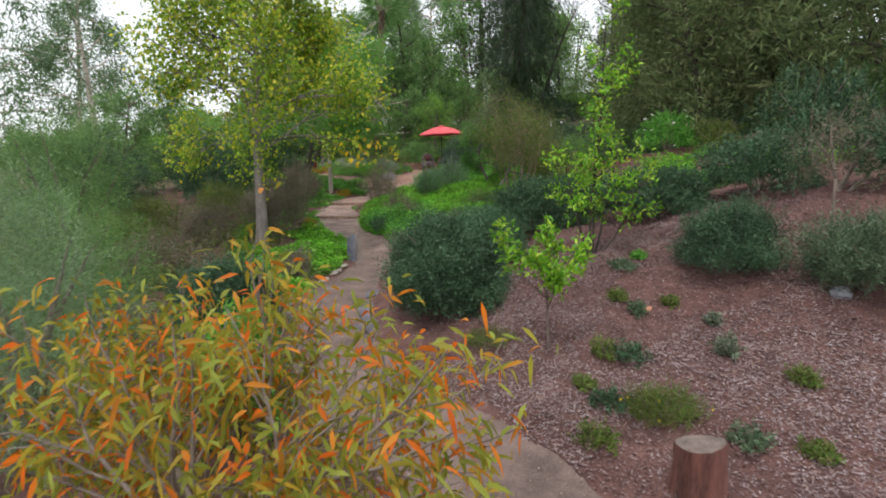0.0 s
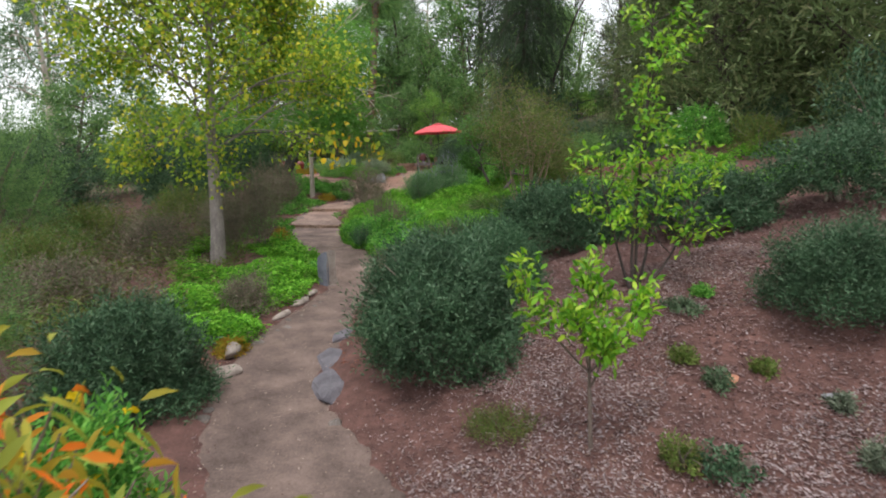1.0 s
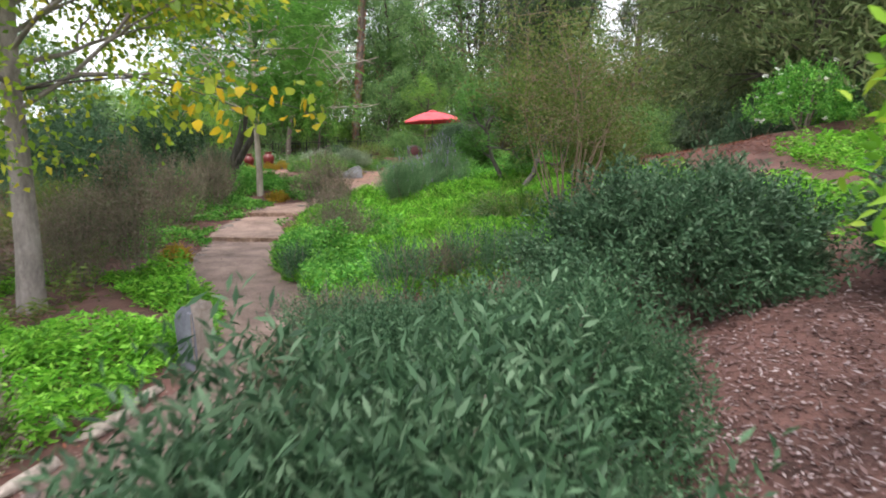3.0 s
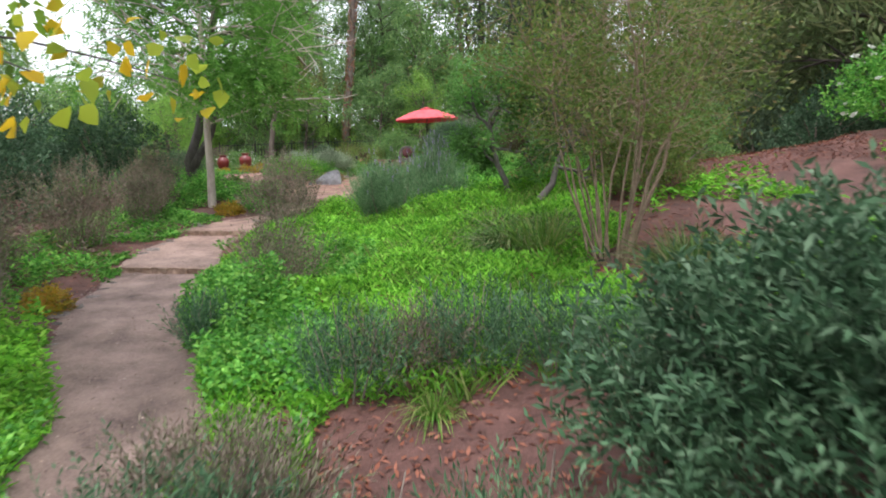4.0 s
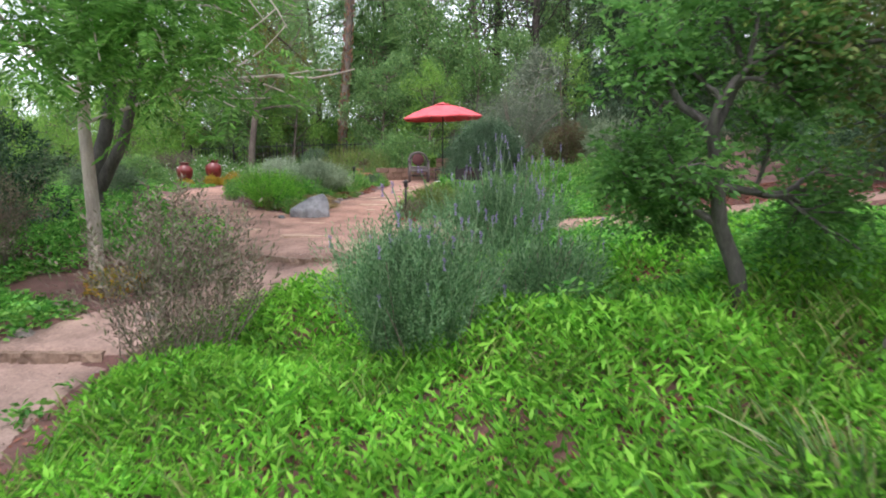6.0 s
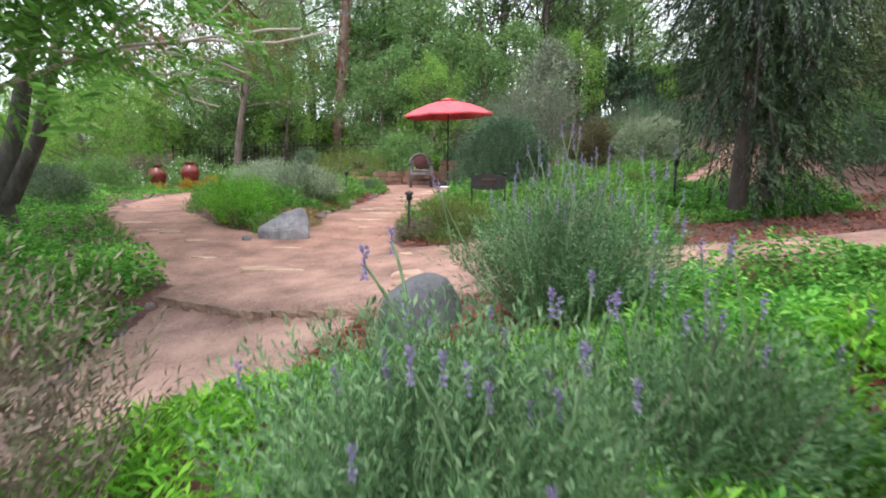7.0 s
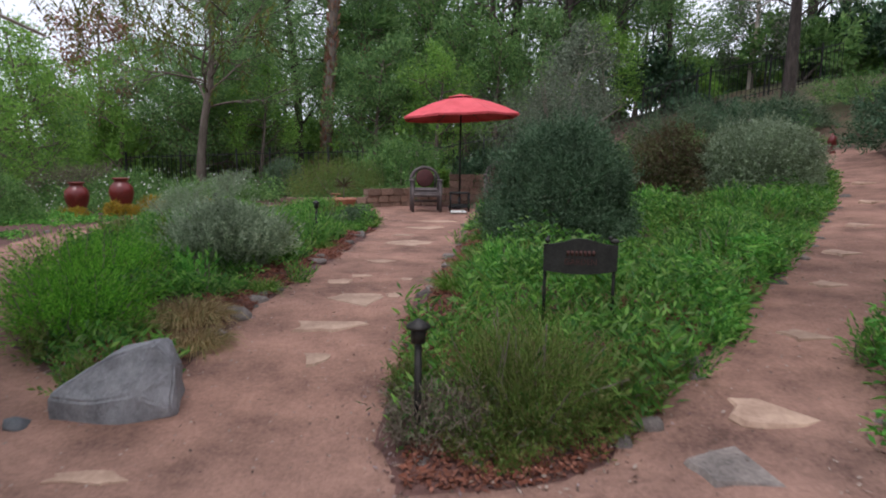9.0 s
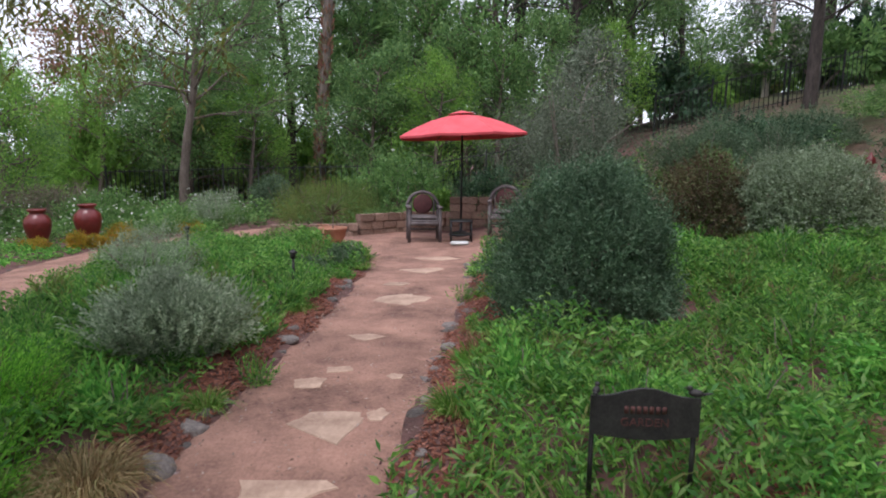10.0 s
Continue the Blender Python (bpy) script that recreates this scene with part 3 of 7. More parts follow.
WEDGE = [(-.40, -.10, -.1), (-.36, .16, -.1), (.36, .20, -.1), (.40, -.14, -.1), (.05, -.24, -.1), (-.38, -.12, .13), (-.34, .12, .15), (-.06, -.22, .12), (-.05, -.10, .31),
         (.02, .13, .33), (.26, -.10, .40), (.30, .13, .37), (.39, -.12, .27), (.35, .17, .2), (.16, -.23, .16), (.37, -.19, .06)]
bm = bmesh.new()
for p in WEDGE:
    bm.verts.new(p)
bmesh.ops.convex_hull(bm, input=bm.verts)
bmesh.ops.dissolve_limit(bm, angle_limit=radians(6), verts=bm.verts, edges=bm.edges)
bmesh.ops.bevel(bm, geom=list(bm.edges), offset=.013, segments=2, affect="EDGES")
bmesh.ops.triangulate(bm, faces=bm.faces)
bmesh.ops.subdivide_edges(bm, edges=[e for e in bm.edges if e.calc_length() > .05], cuts=3, use_grid_fill=True)
for v in bm.verts:
    v.co += noise.noise_vector(v.co * 8) * .012 + noise.noise_vector(v.co * 26) * .004
ob = part("boulder", bm, M_ROCK, smooth=False)
ob.matrix_basis = pose(-2.18, 23.48, gz(-2.18, 23.48) - .01, 0, 0, 8) @ Matrix.Diagonal((.74, .78, .90, 1))
tagged(ob, "pale grey angular boulder beside the path", "boulder")
bm = bmesh.new()
bmesh.ops.create_icosphere(bm, subdivisions=4, radius=1.0)
for v in bm.verts:
    q = v.co * (1 + .10 * noise.noise(v.co * 1.4 + Vector((3, 0, 0))) + .03 * noise.noise(v.co * 4))
    full = (1 - min(abs(v.co.z), .999) ** 2.8) ** (1 / 2.8) / math.sqrt(1 - min(abs(v.co.z), .999) ** 2)
    v.co = Vector((q.x * full * .26 + .03 * q.z, q.y * full * .24, q.z * .40 if q.z > 0 else q.z * .3))
ob = part("boulder", bm, M_DARKROCK)
ob.matrix_basis = pose(-.53, 20.14, 1.62, 0, 0, 20)
tagged(ob, "dark smooth rounded boulder at the end of the step", "boulder")
split_stone(-1.77, 11.8, .25, .24, .52, 12, "upright split blue-grey stone with one tan side at the path edge", -28, 4)
for k, (x, y, w, d, turn) in enumerate(((-1.02, 8.05, .36, .8, 10), (-1.12, 8.8, .40, .85, -5), (-1.12, 9.45, .28, .5, -12))):
    ob = part("boulder", hull_bm(w * .62, d * .55, .10, 150 + k, 16), M_SLATE, smooth=False)
    ob.matrix_basis = pose(x, y, gz(x, y) - .035, 0, 4, turn)
    tagged(ob, "flat blue-grey stone set in the path edge", "boulder", "flat stones in the path edge")
for k, (x, y, w, d, h, turn) in enumerate(((-2.32, 8.85, .12, .20, .13, 10), (-2.2, 8.3, .20, .15, .11, 30), (-2.1, 10.2, .07, .24, .07, -14), (-1.98, 10.75, .07, .26, .07, -16), (-1.88, 11.2, .06, .2, .05, -10), (-2.3, 9.55, .08, .2, .06, -4))):
    ob = part("boulder", rock_bm(w, d, h, 210 + k, sub=3, rough=.1), M_PALESTONE)
    ob.matrix_basis = pose(x, y, gz(x, y) + h * .2, 0, 0, turn)
    tagged(ob, "pale tan border stone at the path edge", "boulder", "pale border stones")
boulder("boulder", -2.55, 23.3, (.08, .07, .06), 16, M_DARKROCK, "small dark stone beside a larger boulder", 0, .42, sub=3)
boulder("boulder", 1.45, 20.75, (.26, .18, .18), 18, M_DARKROCK, "dark stone half buried by the path", 0, .42, sub=3)
boulder("boulder", 2.42, 6.95, (.12, .10, .05), 19, M_TERRA, "small flat reddish rock on the mulch", 0, .42, sub=3)
boulder("boulder", 4.5, 6.55, (.12, .10, .10), 22, M_ROCK, "small pale round rock on the mulch", 0, .4, sub=3)
boulder("boulder", 3.05, 6.55, (.10, .08, .04), 23, M_ROCK, "small flat pale rock on the mulch", 0, .42, sub=3)

edge_meshes = [part("edging_stone", rock_bm(1, 1, .75, 40 + k, sub=2), M_EDGE, label="rough grey edging stone at the path border") for k in range(5)]
EDGES = [  # from x, y to x, y, how many, size
    (-2.05, 7.1, -2.28, 8.9, 9, .09), (-2.25, 9.0, -1.75, 10.7, 9, .09), (-1.72, 10.9, -1.72, 11.7, 4, .10), (-2.05, 12.7, -2.95, 14.4, 9, .10),
    (-3.2, 14.7, -3.45, 16.4, 8, .10), (-3.6, 17.2, -3.5, 18.9, 7, .13), (-2.6, 19.3, -2.75, 20.9, 8, .13), (-2.75, 21.2, -3.4, 22.3, 6, .11),
    (-0.85, 7.2, -1.2, 8.0, 4, .07), (-2.05, 24.4, -2.0, 26.0, 9, .11), (-1.9, 26.6, -1.7, 29.5, 14, .10), (-1.7, 29.8, -1.75, 31.2, 6, .08),
    (-.80, 23.4, -.74, 25.0, 9, .11), (-.72, 25.2, -.45, 27.4, 11, .11), (-.4, 27.6, -.05, 30.6, 12, .09),
    (-.75, 22.98, .1, 22.9, 5, .06), (.1, 23.0, .95, 23.9, 6, .10), (1.0, 24.0, 2.5, 25.8, 9, .10), (2.7, 26.0, 5.0, 28.9, 10, .10),
    (.92, 21.75, .98, 22.6, 6, .08), (1.05, 22.8, 1.7, 23.5, 5, .08), (1.0, 21.7, 2.6, 21.62, 6, .09), (-4.2, 23.4, -5.2, 25.1, 6, .09),
    (-5.5, 26.0, -6.7, 29.3, 12, .09), (-6.9, 29.8, -6.95, 32.0, 8, .08), (.5, 20.95, 2.6, 20.8, 7, .08),
]
for ax, ay, bx, by, n, size in EDGES:
    for k in range(n):
        t = (k + rng.uniform(-.25, .25)) / max(n - 1, 1)
        x, y = ax + (bx - ax) * t + rng.normal() * .04, ay + (by - ay) * t + rng.normal() * .04
        s = size * rng.uniform(.4, 1.15)
        if rng.random() < .3:
            continue
        src = edge_meshes[rng.integers(5)]
        ob = new("edging_stone", src.data)
        ob.matrix_basis = pose(x, y, gz(x, y) - s * .12, rng.uniform(-12, 12), rng.uniform(-12, 12), rng.uniform(0, 360)) @ Matrix.Diagonal((s * 1.3, s * .9, s * .8, 1))
        tagged(ob, "rough grey edging stone at the path border", "stone", "path edging stones")
for ob in edge_meshes:
    bpy.data.objects.remove(ob)


def slab_bm(w, d, h, seed, corners=5):
    """An irregular flat flagstone with chipped, rounded edges."""
    r = np.random.default_rng(seed)
    bm = bmesh.new()
    ang = np.sort(np.linspace(0, 2 * np.pi, corners, endpoint=False) + r.uniform(-.42, .42, corners))
    rad = r.uniform(.85, 1.3, corners)
    pts = []
    for k in range(corners):
        a0, a1 = ang[k], ang[(k + 1) % corners] + (2 * np.pi if k == corners - 1 else 0)
        r0, r1 = rad[k], rad[(k + 1) % corners]
        p0, p1 = np.array([np.cos(a0) * r0, np.sin(a0) * r0]), np.array([np.cos(a1) * r1, np.sin(a1) * r1])
        for s in (0, .33, .66):
            pts.append(p0 + (p1 - p0) * s + r.normal(size=2) * .07)
    rings = []
    for inset, z in ((1.0, 0), (1.0, h * .6), (.93, h)):
        rings.append([bm.verts.new((p[0] * w / 2 * inset, p[1] * d / 2 * inset, z)) for p in pts])
    m = len(pts)
    for lo, hi in zip(rings[:-1], rings[1:]):
        for k in range(m):
            bm.faces.new((lo[k], lo[(k + 1) % m], hi[(k + 1) % m], hi[k]))
    bm.faces.new(rings[-1])
    return bm


FLAGS = [  # x, y, width, depth, turn
    (-1.36, 24.1, .2, .28, 20), (-1.34, 24.66, .58, .40, 4), (-1.28, 25.30, .50, .46, -8), (-.98, 25.42, .20, .16, 20), (-1.49, 25.95, .24, .22, 12), (-1.33, 26.2, .20, .16, 0), (-1.2, 27.01, .36, .22, 0), (-1.0, 28.44, .74, .52, 3),
    (-.91, 26.07, .14, .12, 30), (-.77, 30.2, .72, .5, 5), (-1.1, 29.25, .4, .25, 0), (-.62, 31.2, .8, .4, 0), (.86, 23.14, .60, .32, -10), (.50, 22.75, .46, .34, 12), (-.7, 22.33, .26, .14, -24),
    (1.52, 24.0, .34, .26, 10), (2.3, 25.0, .36, .26, 20), (3.1, 26.0, .45, .3, 25), (4.1, 27.2, .5, .32, 30), (5.2, 28.5, .5, .35, 30), (6.2, 30.0, .6, .4, 30),
    (-1.88, 22.02, .66, .36, 8), (-.50, 21.10, .60, .30, -4), (-.56, 21.42, .50, .28, 6), (-2.71, 22.5, .3, .16, 0), (-3.62, 23.86, .32, .2, 30), (-4.35, 24.6, .5, .3, 40), (-3.1, 23.3, .4, .2, 10), (-5.0, 26.2, .5, .3, 40),
    (-3.9, 24.0, .26, .18, 0), (1.6, 21.2, .6, .3, 5), (2.5, 21.15, .5, .3, -5), (-2.0, 22.9, .3, .12, 0),
]
for k, (x, y, w, d, turn) in enumerate(FLAGS):
    fl = part("flagstone", slab_bm(w, d, .05, 70 + k), M_EDGE if (x, y) == (.50, 22.75) else M_FLAG, path, smooth=False)
    fl.matrix_basis = pose(x, y, gz(x, y) - .034, 0, 0, turn)

# flat stone lips of the three low steps
RISERS = [([(x, y) for x, y in zip(LIP_X[:-1], LIP_Y[:-1])], 11, .085), ([(-3.62, 16.87), (-2.9, 16.84), (-2.15, 16.85)], 8, .085), ([(-3.65, 18.7), (-2.68, 18.7)], 6, .09)]
for line, n, h in RISERS:
    lx, ly = [p[0] for p in line], [p[1] for p in line]
    cuts = np.cumsum(rng.uniform(.5, 1.5, n))
    cuts = lx[0] + (lx[-1] - lx[0]) * np.concatenate([[0], cuts / cuts[-1]])
    for k in range(n):
        x, w = (cuts[k] + cuts[k + 1]) / 2, cuts[k + 1] - cuts[k]
        y = float(np.interp(x, lx, ly))
        turn = math.degrees(math.atan2(float(np.interp(x + .25, lx, ly)) - float(np.interp(x - .25, lx, ly)), .5))
        bm = bmesh.new()
        bmesh.ops.create_cube(bm, size=1.0)
        bmesh.ops.subdivide_edges(bm, edges=bm.edges, cuts=4, use_grid_fill=True)
        for v in bm.verts:
            q = noise.noise_vector(v.co * 2.5 + Vector((k * 3.1, n, 0))) * .30 + noise.noise_vector(v.co * 7 + Vector((n, k * 2.3, 0))) * .12
            v.co = Vector(((v.co.x + q.x * .25) * w * 1.16, (v.co.y + q.y * .6) * .15, (v.co.z + q.z * .16) * (h + .06)))
        st = part("riser_stone", bm, M_RISER, path, smooth=False)
        st.matrix_basis = pose(x, y + .035, gz(x, y + .17) - (h + .06) * .5 - .019, 0, 0, turn)

# ---- plant builders ----
def ball_dirs(n, low=-0.2):
    z = rng.uniform(low, 1, n)
    a = rng.uniform(0, 2 * np.pi, n)
    r = np.sqrt(1 - z * z)
    return np.stack([r * np.cos(a), r * np.sin(a), z], 1)


def shrub(name, label, x, y, size, mat, shoots=900, per=7, leaf=(.05, .016), shoot=.16, up=.35, lump=.28, shape="leaf", category="shrub", group="",
          stem=M_STEM, inner=.35, spread=.8, flowers=None, low=-.75, turn=0.0, sink=.03, droop=0.0):
    """A leafy mound: stems from the base, shoots with leaves over and inside an uneven dome. size: half-width, half-depth, height."""
    rx, ry, h = size
    top = holder(name, x, y, gz(x, y) - sink, label, category, group, turn=turn)
    c = h * .38
    k = rng.uniform(0, 6)
    lump = lump * 1.3
    D = ball_dirs(shoots, low)
    r = 1 - lump * .5 * (1 + wob(D, 2.1, k)) - lump * .35 * wob(D, 4.7, k + 2)
    deep = np.where(rng.random(shoots) < inner, rng.uniform(.35, .8, shoots), rng.uniform(.8, 1.02, shoots))
    wide = np.where(D[:, 2] < 0, (1 - .04 * D[:, 2]) / np.sqrt(np.maximum(1 - D[:, 2] ** 2, .05)), 1.0)
    deep = np.where(rng.random(shoots) < .05, rng.uniform(1.02, 1.16, shoots), deep)
    R = np.stack([D[:, 0] * rx * wide, D[:, 1] * ry * wide, np.where(D[:, 2] > 0, D[:, 2] * (h - c), D[:, 2] * c * 1.3)], 1) * (r * deep)[:, None]
    P = R + np.array([[0, 0, c]])
    S = D * (1 - up) + np.array([[0, 0, up]]) + rng.normal(size=(shoots, 3)) * .3
    P = P - unit(S) * shoot * .6
    P[:, 2] = np.maximum(P[:, 2], .02)
    np_part("foliage", sprigs(P, S, shoot, per, leaf[0], leaf[1], shape, spread, droop=droop), mat, top)
    for _ in range(5):
        d = ball_dirs(1, .25)[0]
        tip = np.array([d[0] * rx * .8, d[1] * ry * .8, c + d[2] * (h - c) * .75])
        b = rng.normal(size=3) * np.array([.06, .06, 0]) * rx
        mid = (b + tip) / 2 + rng.normal(size=3) * .05 * h + np.array([0, 0, .06 * h])
        np_part("stem", tubes([([b, mid, tip], [.016 * h + .006, .010 * h + .004, .003])], 5), stem, top)
    if flowers:
        fm, fn, fl, fw, lift = flowers
        i = rng.choice(shoots, fn)
        fp = P[i] + unit(S[i]) * (shoot + lift)
        fp[:, 2] = np.maximum(fp[:, 2], .05)
        a = np.arange(7) * .9
        me = np_mesh("flower", *leaves(np.zeros((7, 3)), np.stack([np.cos(a), np.sin(a), .4 + 0 * a], 1), fl * .6, fw * .7))
        me.materials.append(fm)
        for q in fp:
            ob = new("flower", me)
            ob.parent = top
            ob.matrix_basis = pose(*q, rng.uniform(-50, 50), rng.uniform(-50, 50), rng.uniform(0, 360))
    return top


def lavender(name, label, x, y, radius, height, mat, stems=240, spikes=20, tall=.34, category="shrub", leaf=(.042, .007), per=16, bare=.3, woody=26):
    """Upright narrow-leaved shoots from a woody brown base, with flower spikes on thin stalks."""
    top = holder(name, x, y, gz(x, y) - .02, label, category)
    a, q = rng.uniform(0, 6.283, stems), np.sqrt(rng.random(stems))
    out = np.stack([np.cos(a), np.sin(a), np.zeros(stems)], 1)
    base = out * (q * radius * .45)[:, None]
    reach = height * (1 - .38 * q ** 2) * rng.uniform(.58, 1.14, stems)
    tip = out * (q * radius * rng.uniform(.75, 1.2, stems) * (1 + .16 * np.sin(3 * a + radius * 40)))[:, None] + rng.normal(size=(stems, 3)) * .03
    tip[:, 2] = reach
    shaft = tip - base
    np_part("foliage", sprigs(base + shaft * bare, shaft * .8 + rng.normal(size=(stems, 3)) * .04, (1 - bare) * height * .85, per, leaf[0], leaf[1], "leaf", .42), mat, top)
    if height > .6:
        np_part("crown", sprigs(tip - unit(shaft) * .14, shaft + rng.normal(size=(stems, 3)) * .12, .15, 11, leaf[0] * .9, leaf[1] * 1.25, "leaf", .8), mat, top)
    for i in range(woody):
        mid = (base[i] + tip[i]) / 2 + rng.normal(size=3) * .03
        np_part("stem", tubes([([base[i], mid, tip[i]], [.007, .005, .003])], 4, thin=0), M_STEM, top)
    if spikes:
        s = np.linspace(0, 1, 6)
        stalk = tubes([(np.stack([.04 * s * s, 0 * s, s], 1), np.linspace(.005, .0035, 6) )], 4, thin=0)
        stalk_me = np_mesh("flower_stalk", *stalk)
        stalk_me.materials.append(L_PALE)
        fp = np.zeros((26, 3))
        fp[:, 2] = np.linspace(-.03, .035, 26)
        flower_me = np_mesh("flower_spike", *leaves(fp, rng.normal(size=(26, 3)) + np.array([[0, 0, .9]]), .014, .008))
        flower_me.materials.append(L_PURPLE)
        for i in rng.choice(stems, spikes, replace=False):
            ln = tall * rng.uniform(.7, 1.35)
            st = new("flower_stalk", stalk_me)
            st.parent = top
            st.matrix_basis = pose(*(tip[i] - np.array([0, 0, .08])), rng.uniform(-17, 17), rng.uniform(-17, 17), rng.uniform(0, 360)) @ Matrix.Diagonal((1, 1, ln + .08, 1))
            fl = new("flower_spike", flower_me)
            fl.parent = top
            fl.matrix_basis = Matrix.Translation(st.matrix_basis @ Vector((.04, 0, 1)))
    return top


def tussock(name, label, x, y, radius, height, mat, n=260, width=.012, category="grass", group="", droop=.5, spread=.6):
    top = holder(name, x, y, gz(x, y) - .01, label, category, group)
    a, rr = rng.uniform(0, 6.283, n), radius * .35 * np.sqrt(rng.random(n))
    P = np.stack([rr * np.cos(a), rr * np.sin(a), np.zeros(n)], 1)
    D = np.stack([np.cos(a), np.sin(a), np.zeros(n)], 1) * rng.uniform(.05, spread, (n, 1)) + np.array([[0, 0, 1.0]]) + rng.normal(size=(n, 3)) * .08
    np_part("foliage", leaves(P, D * rng.uniform(.75, 1.1, (n, 1)), height * rng.uniform(.5, 1.1, n), width, "strip", droop=droop), mat, top)
    if mat is L_DARKGRASS and not group:
        m = 16
        np_part("dry_blades", leaves(P[:m], D[:m] * np.array([[1.5, 1.5, .9]]), height * 1.12, width * .8, "strip", droop=droop), L_TAN, top, "few long pale dry blades")
    return top


def grow(p, d, length, radius, depth, kids=3, angle=.7, shrink=.68, wander=.12, lift=.05, first=.35, lines=None, tips=None):
    """Branches: fills lines with tapered limbs and tips with (place, direction) along the last twigs."""
    pts = bend(p, d, length, 5, wander, lift)
    rad = np.linspace(radius, radius * .55, len(pts))
    lines.append((pts, rad))
    if depth == 0:
        for s in (2, 3, 4, 5):
            tips.append((pts[s], unit(pts[s] - pts[s - 1])))
        return
    for k in range(kids):
        s = first + (1 - first) * (k + rng.uniform(.2, .9)) / kids
        i = min(int(s * 5), 4)
        q = pts[i] + (pts[i + 1] - pts[i]) * (s * 5 - i)
        t = unit(pts[i + 1] - pts[i])
        side = unit(np.cross(t, rng.normal(size=3)))
        grow(q, t * math.cos(angle) + side * math.sin(angle), length * shrink * rng.uniform(.75, 1.15), radius * .55, depth - 1, kids, angle, shrink, wander, lift, .3, lines, tips)
    grow(pts[-1], pts[-1] - pts[-2], length * shrink, radius * .55, depth - 1, kids, angle * .8, shrink, wander, lift, .3, lines, tips)


def tip_arrays(tips):
    return np.array([t[0] for t in tips]), np.array([t[1] for t in tips])


def tree(name, label, x, y, lines, tips, leafmat, barkmat, crown, trunk_sides=7, category="tree", z=None, group="", turn=0.0, least=0.0):
    """One tree: a trunk part and a crown part; crown(P, D) returns the leaf mesh."""
    top = holder(name, x, y, (gz(x, y) - .04) if z is None else z, label, category, group, turn=turn)
    if least:
        np_part("trunk", tubes(lines, trunk_sides, least), barkmat, top, smooth=True)
    else:
        order = sorted(range(1, len(lines)), key=lambda i: -float(np.max(lines[i][1])))
        np_part("trunk", tubes(lines[:1], trunk_sides), barkmat, top, smooth=True)
        for i in order[:24]:
            np_part("limb", tubes([lines[i]], trunk_sides, thin=0), barkmat, top, smooth=True)
        if order[24:]:
            twig = np_part("twig", tubes([lines[i] for i in order[24:]], trunk_sides), barkmat, top, smooth=True)
            twig["kind"] = "stuff"
    P, D = tip_arrays(tips)
    np_part("crown", crown(P, D), leafmat, top)
    return top


def around(P, D, per, reach):
    """Leaf places and directions scattered round twig points."""
    P2 = np.repeat(P, per, 0) + rng.normal(size=(len(P) * per, 3)) * reach
    D2 = np.repeat(D, per, 0) + rng.normal(size=(len(P) * per, 3)) * .9
    return P2, D2

# ---- yellowing poplar by the path ----
rng = np.random.default_rng(31)
lines, tips = [], []
trunk = np.array([[0, 0, 0], [.02, .0, .6], [.0, .03, 1.4], [-.03, .05, 2.4], [0, .08, 3.6], [.06, .1, 5.0], [.1, .1, 6.6]])
lines.append((trunk, [.15, .125, .108, .092, .07, .045, .012]))
for k in range(30):
    s = 1.95 + 4.3 * (k + rng.random()) / 30
    a = 2.4 * k + rng.normal() * .3
    reach = 2.5 * (1 - ((s - 1.7) / 5.2) ** 1.4) + .25
    p = np.array([np.interp(s, trunk[:, 2], trunk[:, i]) for i in range(3)])
    grow(p, (math.cos(a), math.sin(a), .5), reach * .62, .028, 2, 3, .65, .62, .14, .015, .35, lines, tips)
tips = [t for t in tips if t[0][2] > 1.5 + .12 * max(-t[0][0], 0)]
for k in range(120):
    a, s = rng.uniform(0, 6.28), rng.uniform(1.55, 5.2)
    q = rng.uniform(.2, .8)
    tips.append((np.array([math.cos(a) * q, math.sin(a) * q, s]), np.array([math.cos(a), math.sin(a), .2])))
poplar = tree("poplar_tree", "young poplar with yellowing green leaves and pale trunk", -4.05, 13.15, lines, tips, L_POPLAR, M_BARK_POPLAR,
              lambda P, D: leaves(*around(P, D, 16, .18), .082, .072, "leaf", .12, .25))
lines, tips = [], []
for tip in ((2.85, .15, 2.13), (2.45, -.65, 2.08)):
    a, b = np.array([0.02, .06, 2.3]), np.array(tip)
    limb = np.array([a + (b - a) * s + np.array([0, 0, .22]) * math.sin(s * 3.1) for s in np.linspace(0, 1, 7)])
    lines.append((limb, np.linspace(.016, .004, 7)))
    for q in limb[5:]:
        for _ in range(8):
            tips.append((q + rng.normal(size=3) * .13, unit(rng.normal(size=3) + np.array([.3, 0, -.4]))))
np_part("low_limb", tubes(lines, 5), M_BARK_GREY, poplar)
np_part("golden_foliage", leaves(*around(*tip_arrays(tips), 2, .10), .115, .105, "full", .10, .3), L_GOLD, poplar, "golden yellow leaves on low limbs")

# ---- lemon tree and its sapling ----
rng = np.random.default_rng(32)
def citrus_leaves(P, D):
    return leaves(*around(P, D, 3, .06), .088, .036, "full", .22, .2)


